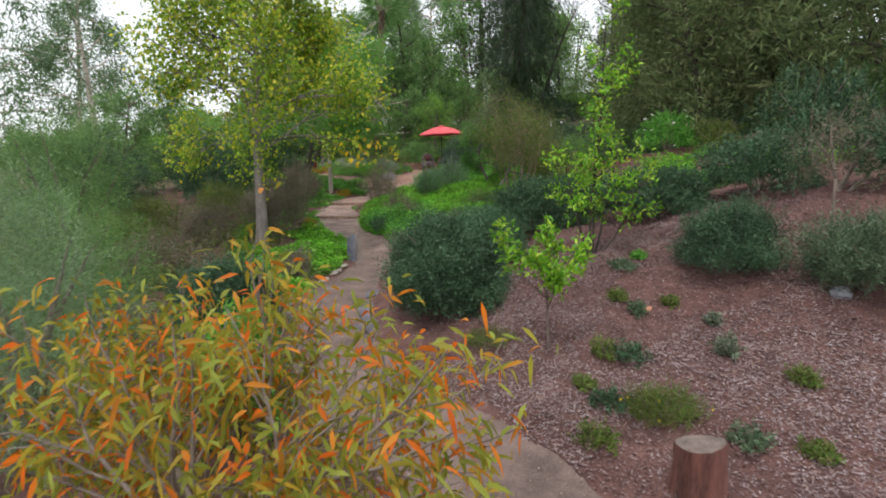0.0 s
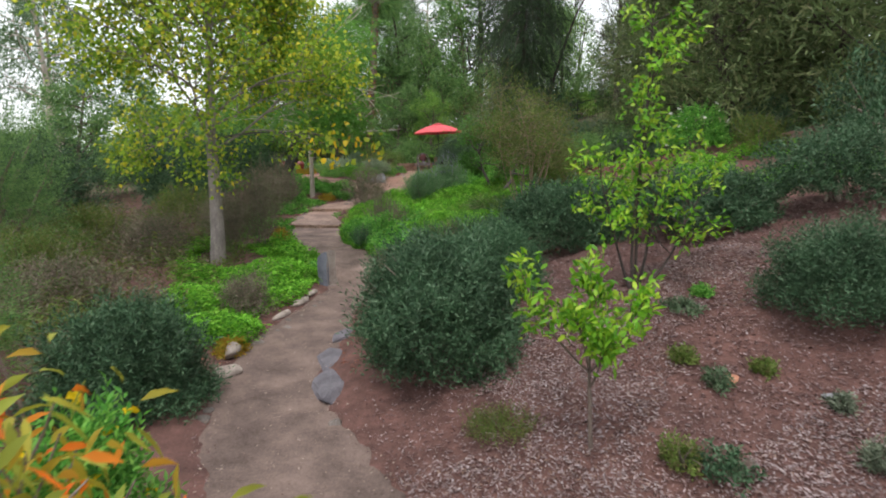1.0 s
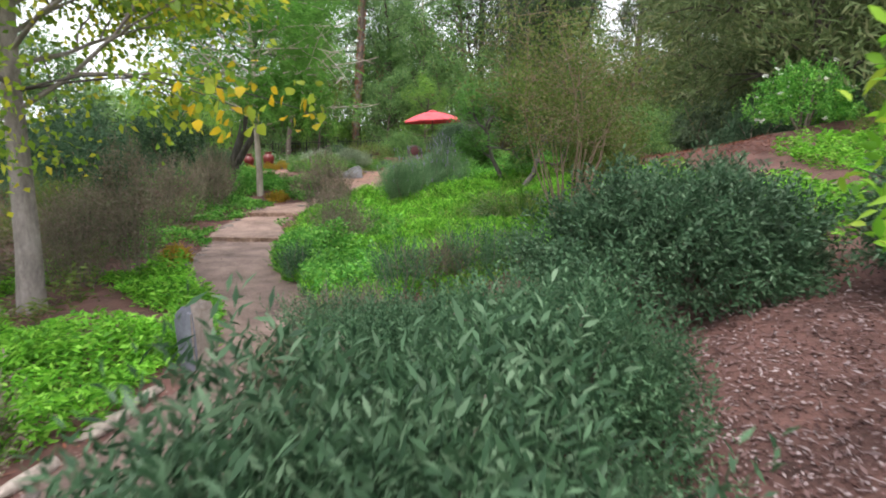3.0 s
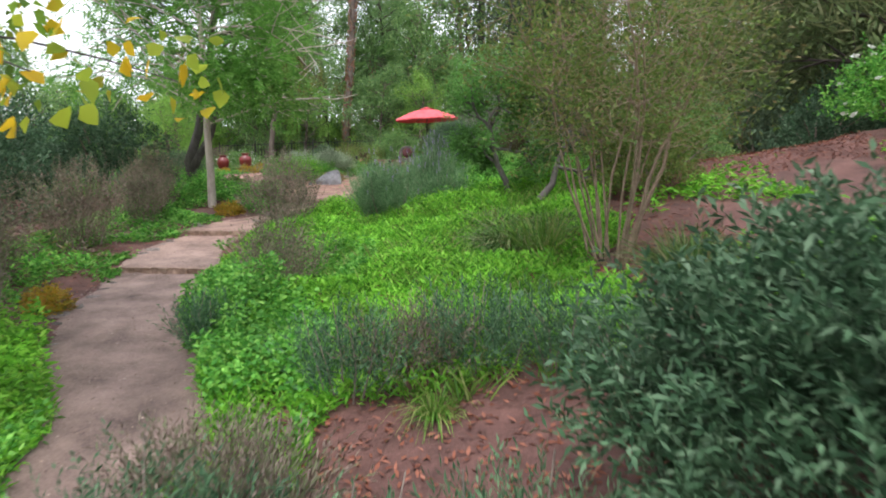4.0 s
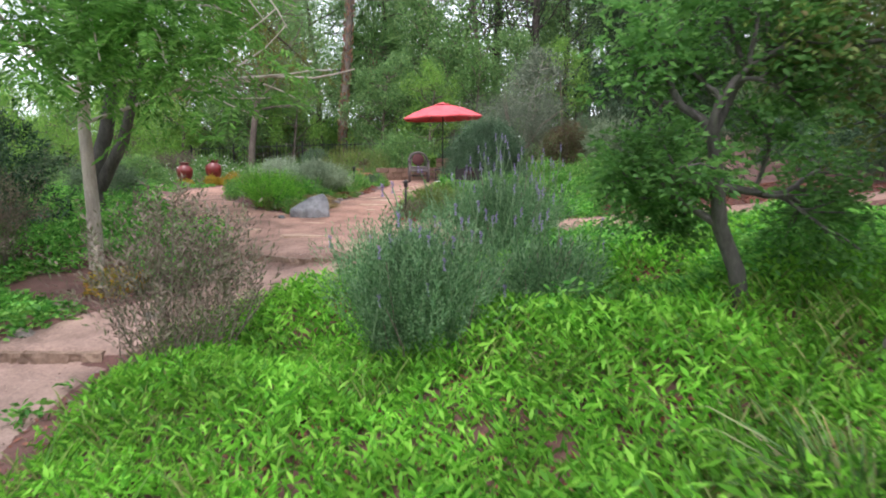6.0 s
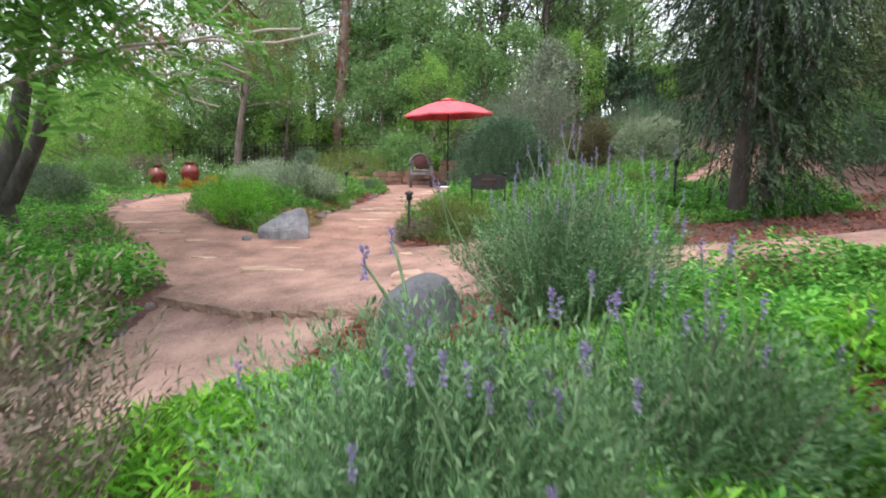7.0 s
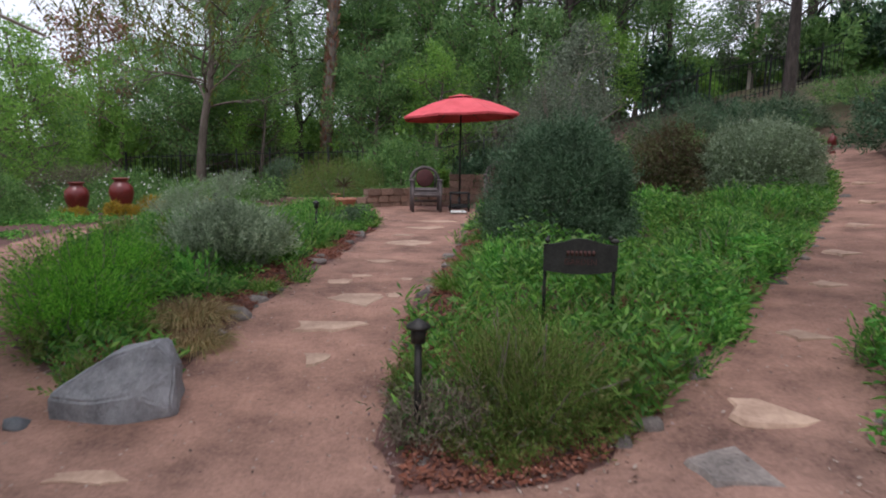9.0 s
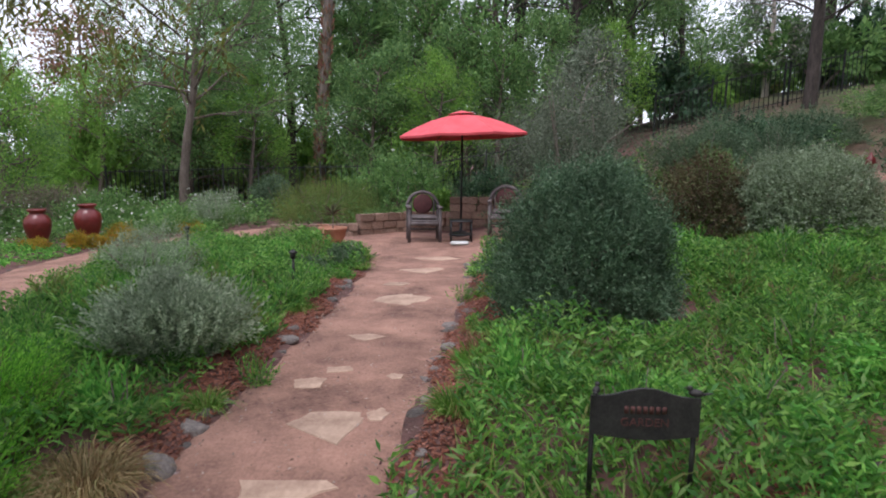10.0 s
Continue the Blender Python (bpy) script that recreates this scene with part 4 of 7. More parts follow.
lines, tips = [], []
for dx, dy, h, lean in ((-.14, .0, 2.7, -.09), (.05, .1, 3.35, .03), (-.3, .05, 1.3, -.35), (.6, -.1, 1.2, .66), (.3, .2, 1.5, .3)):
    st = bend((dx * .15, dy * .15, 0), (lean * .7 + dx * .3, dy, 1), h, 7, .06, .05)
    lines.append((st, np.linspace(.019, .005, 8)))
    for j in range(3, 8):
        for _ in range(2):
            a = rng.uniform(0, 6.28)
            grow(st[j], (math.cos(a), math.sin(a), .7), .32 * (1.25 - j * .05), .008, 1, 2, .7, .6, .15, .04, .3, lines, tips)
tree("lemon_tree", "multi-stemmed citrus tree with yellow-green leaves on the mulch", 2.24, 8.8, lines, tips, L_CITRUS, M_BARK_DARK, citrus_leaves)
lines, tips = [], []
st = bend((0, 0, 0), (0, 0, 1), .62, 5, .03)
lines.append((st, np.linspace(.018, .013, 6)))
for d, ln in (((-.9, 0, .62), .74), ((.75, .1, .6), .58), ((.05, .3, 1), .62), ((.3, -.4, .8), .4), ((-.3, -.3, .9), .45)):
    grow(st[-1 if ln > .42 else -2], d, ln, .010, 1, 5, .5, .36, .05, .11, .45, lines, tips)
tips = [t for t in tips if t[0][2] > .55]
tree("citrus_sapling", "small citrus sapling with fresh lime leaves on the mulch", 1.19, 6.43, lines, tips, L_CITRUS, M_BARK,
     lambda P, D: leaves(*around(P, D, 9, .05), .085, .031, "full", .22, .2))

# ---- autumn-leaved peach near the start ----
rng = np.random.default_rng(33)
lines, tips = [(np.array([[0, 0, -.05], [0, 0, .15], [0, 0, .3]]), [.06, .055, .05])], []
for d, ln, r in (((.9, -.3, .8), 1.3, .03), ((.35, -.1, 1.0), 1.15, .026), ((-.5, .6, .9), 1.0, .026), ((-.95, .8, .7), 1.35, .026), ((-.2, .8, .8), 1.0, .024), ((.3, -.35, .8), 1.0, .024), ((1.0, -.5, .45), 1.25, .024), ((.95, -.15, .5), 1.1, .024), ((-.6, 1.0, .7), 1.35, .022),
                 ((0, -.4, .9), 1.05, .028), ((-.3, .5, .9), 1.05, .028), ((.5, -.2, .7), 1.1, .026), ((-1.1, .4, .7), 1.2, .026), ((-.6, -.4, .9), 1.1, .026), ((-.2, .9, .75), 1.2, .026), ((-.4, .95, .7), 1.25, .026), ((-.55, 1.0, .7), 1.3, .024)):
    grow((0, 0, .25), d, ln, r * .8, 2, 4, .6, .52, .12, .02, .35, lines, tips)
tree("peach_tree", "low peach tree with orange and olive autumn leaves", -1.28, 3.12, lines, tips, L_ORANGE, M_STEM,
     lambda P, D: leaves(*around(P, D * .5 + np.array([[0, 0, -.55]]), 3, .09), .125, .027, "full", .2, .35))

# ---- shrubs on the near side ----
rng = np.random.default_rng(34)
shrub("evergreen_shrub", "dense dark evergreen shrub with narrow leaves beside the path", .05, 8.2, (1.05, 1.0, 1.46), L_OLIVE, 4600, 11, (.062, .0145), .31, .66, .42, low=-.9)
shrub("evergreen_shrub", "low dark evergreen shrub with paler shoots", .72, 9.65, (.82, .75, .95), L_TEAL, 3800, 13, (.038, .0095), .24, .75, .4)
shrub("rosemary_shrub", "grey-green rosemary with thin upright shoots", .0, 10.1, (.68, .75, .84), L_TEAL, 3200, 14, (.034, .009), .22, .7, .35)
shrub("evergreen_shrub", "broad dark evergreen hedge shrub with pale leaf tips", 2.0, 11.3, (1.3, .75, 1.15), L_OLIVE, 4600, 9, (.058, .016), .17, .45, .3)
shrub("evergreen_shrub", "dark evergreen hedge shrub on the slope", 3.7, 10.4, (1.25, .8, 1.05), L_OLIVE, 3000, 8, (.06, .017), .18, .45, .3)
shrub("evergreen_shrub", "rounded dark green shrub at the mulch edge", 3.65, 7.5, (.72, .72, 1.02), L_OLIVE, 2900, 10, (.052, .011), .27, .7, .5)
shrub("evergreen_shrub", "wide dark green shrub on the slope", 4.85, 6.65, (.95, .85, 1.05), L_SAGE, 2600, 10, (.055, .011), .3, .7, .5)
shrub("evergreen_shrub", "rounded grey-green shrub at the path border", -2.85, 7.6, (.82, .85, 1.2), L_OLIVE, 3600, 10, (.062, .0135), .24, .68, .42, low=-.9)
shrub("wattle_shrub", "tall feathery pale green shrub", -3.5, 4.6, (1.1, 1.1, 2.8), L_PALE, 2600, 14, (.07, .006), .32, .35, .35)
shrub("wattle_shrub", "tall feathery green shrub", -4.75, 7.4, (1.2, 1.2, 2.3), L_FOREST, 1900, 12, (.07, .008), .3, .35, .4)
shrub("wattle_shrub", "tall soft feathery green shrub on the lower side", -8.4, 13.2, (1.8, 1.7, 3.7), L_SOFTPINE, 2600, 12, (.085, .013), .36, .4, .4)
shrub("daisy_bush", "leafy green bush with small yellow flowers", -1.9, 5.2, (.5, .55, 1.25), L_BRIGHT, 1100, 8, (.07, .022), .16, .5, .3, flowers=(L_YELLOW, 30, .085, .08, .02))
for x, y, rx, h in ((-5.2, 10.4, .9, 1.0), (-6.6, 11.8, 1.1, 1.2), (-5.4, 13.6, .8, 1.1), (-8.0, 10.0, 1.2, 1.5), (-7.2, 14.5, 1.0, 1.3), (-4.9, 16.0, .8, 1.2), (-6.4, 17.2, 1.0, 1.2)):
    shrub("dry_shrub", "dry brown and grey wild shrub", x, y, (rx, rx, h), L_BROWN if x > -6 else L_AIRY, 800, 9, (.07, .014), .3, .5, .4, inner=.5)
for x, y, rx, h in ((-3.65, 14.5, .48, 1.45), (-4.1, 14.0, .5, 1.0), (-4.5, 17.6, .6, 1.05), (-4.3, 19.0, .45, .8), (-1.95, 18.35, .6, 1.0), (-4.9, 20.6, .5, 1.0)):
    lavender("spent_lavender", "brown spent lavender shrub beside the path", x, y, rx * .95, h * 1.18, L_BROWN, 260, 0, leaf=(.055, .010), per=18, bare=.2, woody=18)
for x, y, rx, h in ((-7.5, 19.5, 1.5, 2.2), (-9.0, 22.5, 1.7, 2.4), (-6.7, 22.2, 1.6, 2.3), (-10.5, 18.0, 1.8, 2.6)):
    shrub("olive_shrub", "dark dense shrub on the lower side", x, y, (rx, rx, h), L_OLIVE, 1500, 8, (.10, .028), .25, .4, .4)
lavender("lavender_bush", "dense upright blue-green lavender with thin purple spikes among bright weeds", -.40, 17.95, .47, .86, L_LAVENDER, 1000, 34, .14, per=32, leaf=(.036, .0065), bare=.1)
lavender("lavender_bush", "loose lavender with purple flower spikes among the weeds", .42, 18.4, .42, .60, L_LAVENDER, 480, 18, .2, per=20, leaf=(.042, .009))
lavender("lavender_bush", "large grey-green lavender with purple flower spikes beside a boulder", .31, 19.96, .56, .74, L_LAVENDER, 950, 64, .30, per=32, leaf=(.034, .0062), bare=.14)
shrub("evergreen_shrub", "big rounded dark evergreen shrub beside the patio path", .78, 27.45, (.94, .92, 1.62), L_BUSH, 8200, 10, (.046, .0125), .22, .6, .24, low=-.9, inner=.28)
shrub("ball_shrub", "clipped grey-green ball shaped shrub", 4.28, 29.8, (.92, .92, 1.2), L_BALL, 6400, 8, (.044, .0155), .13, .4, .10, inner=.2)
shrub("maroon_shrub", "dark maroon leafed shrub", 3.1, 30.2, (.75, .7, 1.4), L_MAROON, 1700, 9, (.05, .02), .2, .5, .3)
shrub("silver_shrub", "tall loose grey-leaved shrub behind the patio", 2.6, 36.9, (2.7, 1.4, 3.5), L_GREY, 2600, 11, (.075, .017), .7, .6, .55)
shrub("silver_shrub", "loose grey-leaved shrub on the bank", 5.8, 36.2, (2.0, 1.2, 1.6), L_SAGE, 1900, 11, (.075, .017), .6, .6, .55)
shrub("silver_shrub", "loose grey-leaved shrub on the bank", 8.8, 37.3, (1.8, 1.2, 1.0), L_SAGE, 1600, 10, (.08, .018), .35, .5, .45)
for x, y, r, h in ((-2.95, 24.45, .5, .48), (-3.2, 25.1, .55, .56)):
    lavender("green_mound", "bright green fine-leaved mound beside a boulder", x, y, r, h, L_WEED, 620, 0, leaf=(.036, .009), per=18, bare=.12)
lavender("silver_mound", "soft loose silver-green mound in the bed", -2.62, 26.4, .54, .64, L_SILVER, 560, 0, leaf=(.048, .0165), per=26, bare=.1)
shrub("silver_mound", "soft silver-green mound in the bed", -4.2, 29.4, (.8, .7, .85), L_SILVER, 1100, 10, (.04, .010), .2, .6, .35)
shrub("grey_shrub", "grey-green shrub at the far path border", -6.9, 26.6, (.8, .9, .9), L_SAGE, 1200, 9, (.06, .014), .2, .5, .35)
shrub("grey_shrub", "leafy green shrub by the urns", -8.9, 31.6, (1.1, .8, 1.0), L_FOREST, 1200, 8, (.07, .02), .2, .5, .35)
shrub("grey_shrub", "silver grey shrub behind the urns", -5.9, 36.3, (.8, .7, .95), L_SILVER, 900, 8, (.05, .014), .2, .5, .3)
shrub("grey_shrub", "blue-grey leafy shrub behind the urns", -5.0, 38.2, (.7, .7, 1.3), L_SAGE, 700, 8, (.08, .025), .2, .5, .3)
shrub("juniper_shrub", "low spreading feathery green shrub behind the wall", -3.1, 35.6, (1.5, .85, 1.25), L_HEATH, 2300, 12, (.045, .008), .34, .6, .25)
lavender("heath_mound", "feathery brownish green mound at the bed tip", -.25, 23.24, .38, .47, L_HEATH, 560, 0, leaf=(.034, .006), per=24, bare=.1)
for x, y, r, h in ((-.40, 22.98, .24, .18), (-.05, 23.1, .28, .26), (.25, 23.4, .26, .26), (-.74, 23.55, .18, .24), (.48, 23.62, .2, .2)):
    shrub("heath_mound", "low brownish green heath at the bed tip", x, y, (r, r, h), L_AIRY, 380, 9, (.03, .007), .12, .6, .4)
shrub("heath_mound", "greyish green thin mound with few yellow flowers on the mulch", 1.95, 5.0, (.40, .36, .34), L_AIRY, 600, 10, (.035, .007), .16, .7, .4, flowers=(L_YELLOW, 5, .03, .03, .02))
shrub("heath_mound", "low feathery green mound on the mulch", .55, 6.75, (.34, .28, .20), L_AIRY, 420, 10, (.03, .005), .14, .7, .3)
for x, y, r, h, m in ((1.95, 5.95, .28, .26, L_OLIVE), (1.72, 6.1, .2, .3, L_HEATH), (2.9, 5.85, .15, .26, L_GREY), (2.32, 6.9, .16, .2, L_SAGE), (2.45, 8.0, .24, .16, L_SAGE), (2.75, 8.25, .14, .14, L_BRIGHT), (1.4, 5.6, .16, .14, L_HEATH),
                     (3.0, 6.4, .10, .18, L_GREY), (1.55, 5.25, .24, .2, L_OLIVE), (2.9, 4.3, .2, .12, L_AIRY), (2.45, 4.5, .26, .12, L_SAGE), (2.2, 7.3, .14, .16, L_HEATH), (3.3, 5.2, .18, .2, L_AIRY), (1.3, 4.7, .26, .22, L_AIRY), (2.75, 7.0, .12, .14, L_HEATH)):
    shrub("mulch_plant", "small low plant growing in the mulch", x, y, (r, r, h), m, 95, 7, (.045, .017), .09, .6, .5)
for x, y, r, h in ((-3.45, 15.25, .24, .34), (-3.35, 20.15, .28, .28), (-6.9, 33.0, .24, .26), (-7.85, 32.7, .3, .24), (-6.75, 33.6, .34, .42), (-7.1, 32.75, .24, .32), (-5.9, 34.9, .35, .3), (-2.35, 8.9, .2, .2)):
    shrub("yellow_herb", "small yellow and rust coloured herb", x, y, (r, r, h), L_YELLOWHERB, 230, 8, (.045, .016), .1, .5, .3)

for x, y, r, h, m in ((-.55, 11.25, .5, .66, L_TEAL), (-.15, 12.85, .42, .6, L_TEAL), (.6, 12.9, .4, .6, L_TEAL), (.25, 13.0, .4, .5, L_BROWN), (1.05, 12.7, .4, .55, L_TEAL), (1.45, 12.15, .45, .6, L_TEAL), (-.4, 11.8, .36, .5, L_BROWN),
                      (-.75, 12.1, .4, .5, L_BROWN), (.05, 11.0, .42, .55, L_TEAL), (.62, 11.05, .4, .5, L_TEAL), (.35, 10.7, .4, .5, L_TEAL), (-.35, 11.55, .3, .45, L_BROWN), (-1.12, 15.0, .46, .85, L_BROWN), (-1.45, 14.2, .35, .5, L_TEAL), (-.6, 10.35, .34, .62, L_BROWN), (-.5, 9.8, .28, .5, L_BROWN)):
    lavender("spent_lavender" if m is L_BROWN else "lavender_shrub", "thin brown spent lavender among the weeds" if m is L_BROWN else "thin blue-green lavender among the weeds", x, y, r, h, m, 190, 0, leaf=(.045, .009), per=16, woody=12)

shrub("olive_shrub", "loose olive brown shrub on the slope", 2.9, 16.7, (.8, .8, 1.2), L_AIRY, 900, 9, (.06, .016), .26, .6, .45)
shrub("olive_shrub", "loose olive brown shrub on the slope", 3.9, 18.3, (.9, .8, 1.3), L_FOREST, 900, 9, (.06, .018), .26, .6, .45)
shrub("spent_lavender", "brown sage shrub in the path border", -2.6, 10.2, (.42, .42, .62), L_BROWN, 700, 10, (.05, .010), .25, .6, .4, inner=.5)
shrub("spent_lavender", "brown twiggy clump at the bed tip", -.62, 23.10, (.30, .24, .26), L_BROWN, 420, 9, (.04, .007), .14, .6, .3, inner=.5)
shrub("evergreen_shrub", "dark evergreen shrub on the upper slope", 5.4, 10.2, (1.2, .9, 1.1), L_OLIVE, 1900, 8, (.065, .018), .18, .45, .3)
shrub("evergreen_shrub", "dark evergreen shrub on the upper slope", 6.9, 8.6, (1.1, .9, 1.2), L_OLIVE, 1500, 8, (.07, .02), .18, .45, .3)
shrub("dry_shrub", "bare branching brown shrub by the dark hedge", 6.0, 9.0, (.9, .8, 1.5), L_BROWN, 500, 8, (.06, .012), .3, .6, .4)

shrub("dry_shrub", "dry grey-brown shrub behind the urns", -9.9, 36.2, (1.7, .9, 1.35), L_BROWN, 1300, 9, (.07, .014), .28, .5, .4)
shrub("sage_plant", "low blue-green plant at the bed end", -1.95, 30.6, (.3, .4, .34), L_SAGE, 380, 8, (.05, .016), .12, .5, .3)
shrub("sage_plant", "low blue-green plant at the bed end", -2.25, 29.7, (.26, .35, .3), L_SAGE, 320, 8, (.05, .016), .12, .5, .3)

# ---- airy multi-stemmed shrub and gnarled small trees ----
rng = np.random.default_rng(35)
lines, tips = [], []
for k in range(15):
    a = 2.4 * k
    b = np.array([math.cos(a), math.sin(a), 0]) * rng.uniform(.04, .2)
    st = bend(b, (math.cos(a) * .34 - .04, math.sin(a) * .34, 1), rng.uniform(1.7, 2.6), 7, .09, .02)
    lines.append((st, np.linspace(.012 if k % 5 else .024, .005, 8)))
    for j in range(4, 8):
        for _ in range(3):
            q = rng.uniform(0, 6.28)
            grow(st[j], (math.cos(q), math.sin(q), .5), .46, .0045, 1, 3, .7, .7, .22, -.02, .3, lines, tips)
tree("airy_shrub", "tall airy olive-brown shrub with many thin stems", 1.8, 14.45, lines, tips, L_AIRY, M_TWIG,
     lambda P, D: leaves(*around(P, D, 5, .12), .05, .017), 4)


def gnarled(x, y, trunk_line, girth, limbs, leafmat, label, per=9):
    """A small tree with one crooked trunk and a spreading crown of short sprays."""
    lines, tips = [(np.array(trunk_line, float), np.linspace(girth, girth * .6, len(trunk_line)))], []
    for base, d, ln in limbs:
        grow(np.array(trunk_line[base], float), d, ln, girth * .5, 2, 4, .75, .62, .24, .0, .3, lines, tips)
    return tree("gnarled_tree", label, x, y, lines, tips, leafmat, M_BARK_GREY, lambda P, D: sprigs(*around(P, D, per, .08), .10, 5, .045, .021, "leaf", .9, 2, .1), 8)


gnarled(1.34, 17.6, [(0, 0, -.06), (-.06, 0, .26), (-.19, -.05, .5), (-.24, -.1, .7), (-.30, -.14, .95)], .048,
        [(4, (-.6, .25, .4), .52), (4, (.35, .2, .8), .6), (4, (.1, -.3, .7), .45), (3, (-.7, .3, .1), .42), (3, (.8, .1, .25), .5), (2, (-.5, .1, .15), .36)],
        L_FERNDARK, "small twisted tree with grey bark and layered green leaf sprays", 5)
gnarled(1.62, 16.95, [(0, 0, -.06), (.02, 0, .12), (.17, .04, .3), (.22, .06, .52), (.34, .1, .8)], .052,
        [(4, (.3, .1, .9), .75), (4, (.9, .2, .4), .75), (4, (-.35, -.2, .8), .65), (3, (.8, -.3, .2), .55), (4, (.5, .5, .8), .7)],
        L_AIRY, "small twisted tree with thick grey trunk and lichen-grey sparse leaves", 4)

# ---- feathery tree with a pale trunk ----
rng = np.random.default_rng(36)
def fronds(P, D, per, reach):
    return sprigs(*around(P, D * .6 + np.array([[0, 0, -.12]]), per, reach), .42, 22, .085, .024, "leaf", 1.1, 2, .28)


lines, tips = [], []
st = np.array([[0, 0, -.05], [.0, 0, .7], [-.04, .02, 1.5], [-.02, .05, 2.3], [-.1, .1, 3.2], [-.15, .1, 4.6]])
lines.append((st, [.085, .07, .062, .055, .045, .02]))
for k in range(22):
    s = 1.55 + 2.9 * (k + rng.random()) / 22
    a = 2.4 * k
    p = np.array([np.interp(s, st[:, 2], st[:, i]) for i in range(3)])
    grow(p, (math.cos(a), math.sin(a), .38), 1.85 - .12 * max(s - 2.6, 0), .022, 1, 4, .6, .6, .12, -.015, .3, lines, tips)
tips = [t for t in tips if t[0][2] > 2.15 and (t[0][0] < 1.0 or (t[0][1] < -.6 and t[0][0] < 1.9)) and (t[0][0] > -.4 or rng.random() < .45)]
low_limbs = []
for tip in ((1.85, -.95, 1.9), (1.45, -1.3, 1.95), (1.0, -1.5, 1.95)):
    a, b = np.array([-.02, .05, 2.2]), np.array(tip)
    limb = np.array([a + (b - a) * s + np.array([0, 0, .45]) * math.sin(s * 3.1) for s in np.linspace(0, 1, 7)])
    low_limbs.append((limb, np.linspace(.022, .005, 7)))
    for q in limb[2:]:
        for _ in range(3):
            tips.append((q + rng.normal(size=3) * np.array([.16, .16, .07]), unit(np.array([b[0], b[1], -.4]) + rng.normal(size=3) * .5)))
lines += low_limbs
tree("feathery_tree", "slender pale-trunked tree with fern-like green foliage", -3.95, 20.95, lines, tips, L_FERN, M_BARK_PALE, lambda P, D: fronds(P, D, 8, .22))
lines, tips = [], []
st = np.array([[0, 0, -.05], [-.1, 0, .6], [.15, .0, 1.3], [.35, .1, 2.4], [.5, .2, 3.6], [.9, .2, 5.0]])
lines.append((st, [.13, .11, .10, .085, .06, .03]))
lines.append((np.array([[.0, 0, .5], [.45, -.1, 1.2], [.8, -.2, 2.2], [1.2, -.2, 3.4]]), [.10, .08, .06, .03]))
for k in range(18):
    s = 2.9 + 2.0 * (k + rng.random()) / 18
    a = 2.4 * k
    p = np.array([np.interp(s, st[:, 2], st[:, i]) for i in range(3)])
    grow(p, (math.cos(a) - .25, math.sin(a) - .15, .35), 1.6, .03, 1, 4, .6, .6, .12, -.01, .3, lines, tips)
leaner = tree("feathery_tree", "leaning grey-barked tree with drooping fern-like foliage over the path", -5.3, 23.5, lines, tips, L_FERN, M_BARK_GREY, lambda P, D: fronds(P, D, 5, .24))

lines, tips = [], []
for tip in ((2.3, 4.2, 2.9), (1.6, 4.8, 3.1), (1.1, 3.6, 3.3), (2.0, 3.0, 3.2), (.7, 5.2, 3.2)):
    a, b = np.array([.45, .18, 3.4]), np.array(tip)
    limb = np.array([a + (b - a) * s + np.array([0, 0, .5]) * math.sin(s * 3.1) for s in np.linspace(0, 1, 7)])
    lines.append((limb, np.linspace(.04, .008, 7)))
    for q in limb[3:]:
        for _ in range(13):
            tips.append((q + rng.normal(size=3) * np.array([.34, .34, .25]), unit(np.array([0, 0, -1.0]) + rng.normal(size=3) * .4)))
for ln in lines:
    np_part("drooping_limb", tubes([ln], 5, thin=0), M_BARK_DARK, leaner)
np_part("drooping_foliage", sprigs(*tip_arrays(tips), .4, 14, .09, .024, "leaf", .7, 2, .2), L_POD, leaner, "hanging olive and brown leaf sprays")

# ---- weeping dark conifer with grey hanging shoots ----
rng = np.random.default_rng(37)
lines, tips, hang = [], [], []
st = bend((0, 0, -.05), (0, 0, 1), 9, 8, .04)
lines.append((st, np.linspace(.10, .035, 9)))
lines.append((bend((.25, .1, -.05), (.3, .1, 1), 6.5, 8, .06), np.linspace(.08, .03, 9)))
for k in range(60):
    s = 1.15 + 7.4 * (k + rng.random()) / 60
    a = 2.4 * k
    reach = (1.8 if s > 4.2 else 1.0 if s > 2.8 else .6) * (1 - .3 * (s / 9)) * rng.uniform(.6, 1.1)
    p = np.array([np.interp(s, st[:, 2], st[:, i]) for i in range(3)])
    limb = np.array([p + np.array([math.cos(a), math.sin(a), 0]) * reach * u + np.array([0, 0, .4 * u - 1.3 * u * u]) for u in np.linspace(0, 1, 6)])
    lines.append((limb, np.linspace(.03, .008, 6)))
    if s < 2.3 and math.cos(a) < -.3:
        continue
    for q in limb[1:]:
        for _ in range(16):
            tips.append((q + rng.normal(size=3) * .2, unit(np.array([math.cos(a), math.sin(a), -.9]) + rng.normal(size=3) * .5)))
    if k % 3 == 0:
        for q in limb[2:]:
            for _ in range(7):
                hang.append((q + rng.normal(size=3) * np.array([.16, .16, .3]), unit(np.array([0, 0, -1.0]) + rng.normal(size=3) * .12)))
tips = [t for t in tips if not (t[0][0] < -.5 and t[0][2] < 2.1)]
hang = [t for t in hang if not (t[0][0] < -.4 and t[0][2] < 2.5)]
weeper = tree("weeping_conifer", "tall dark weeping conifer with drooping branches", 2.75, 22.9, lines, tips, L_PINE, M_BARK_DARK,
              lambda P, D: sprigs(P, D, .5, 20, .09, .016, "leaf", .5, 0, .25))
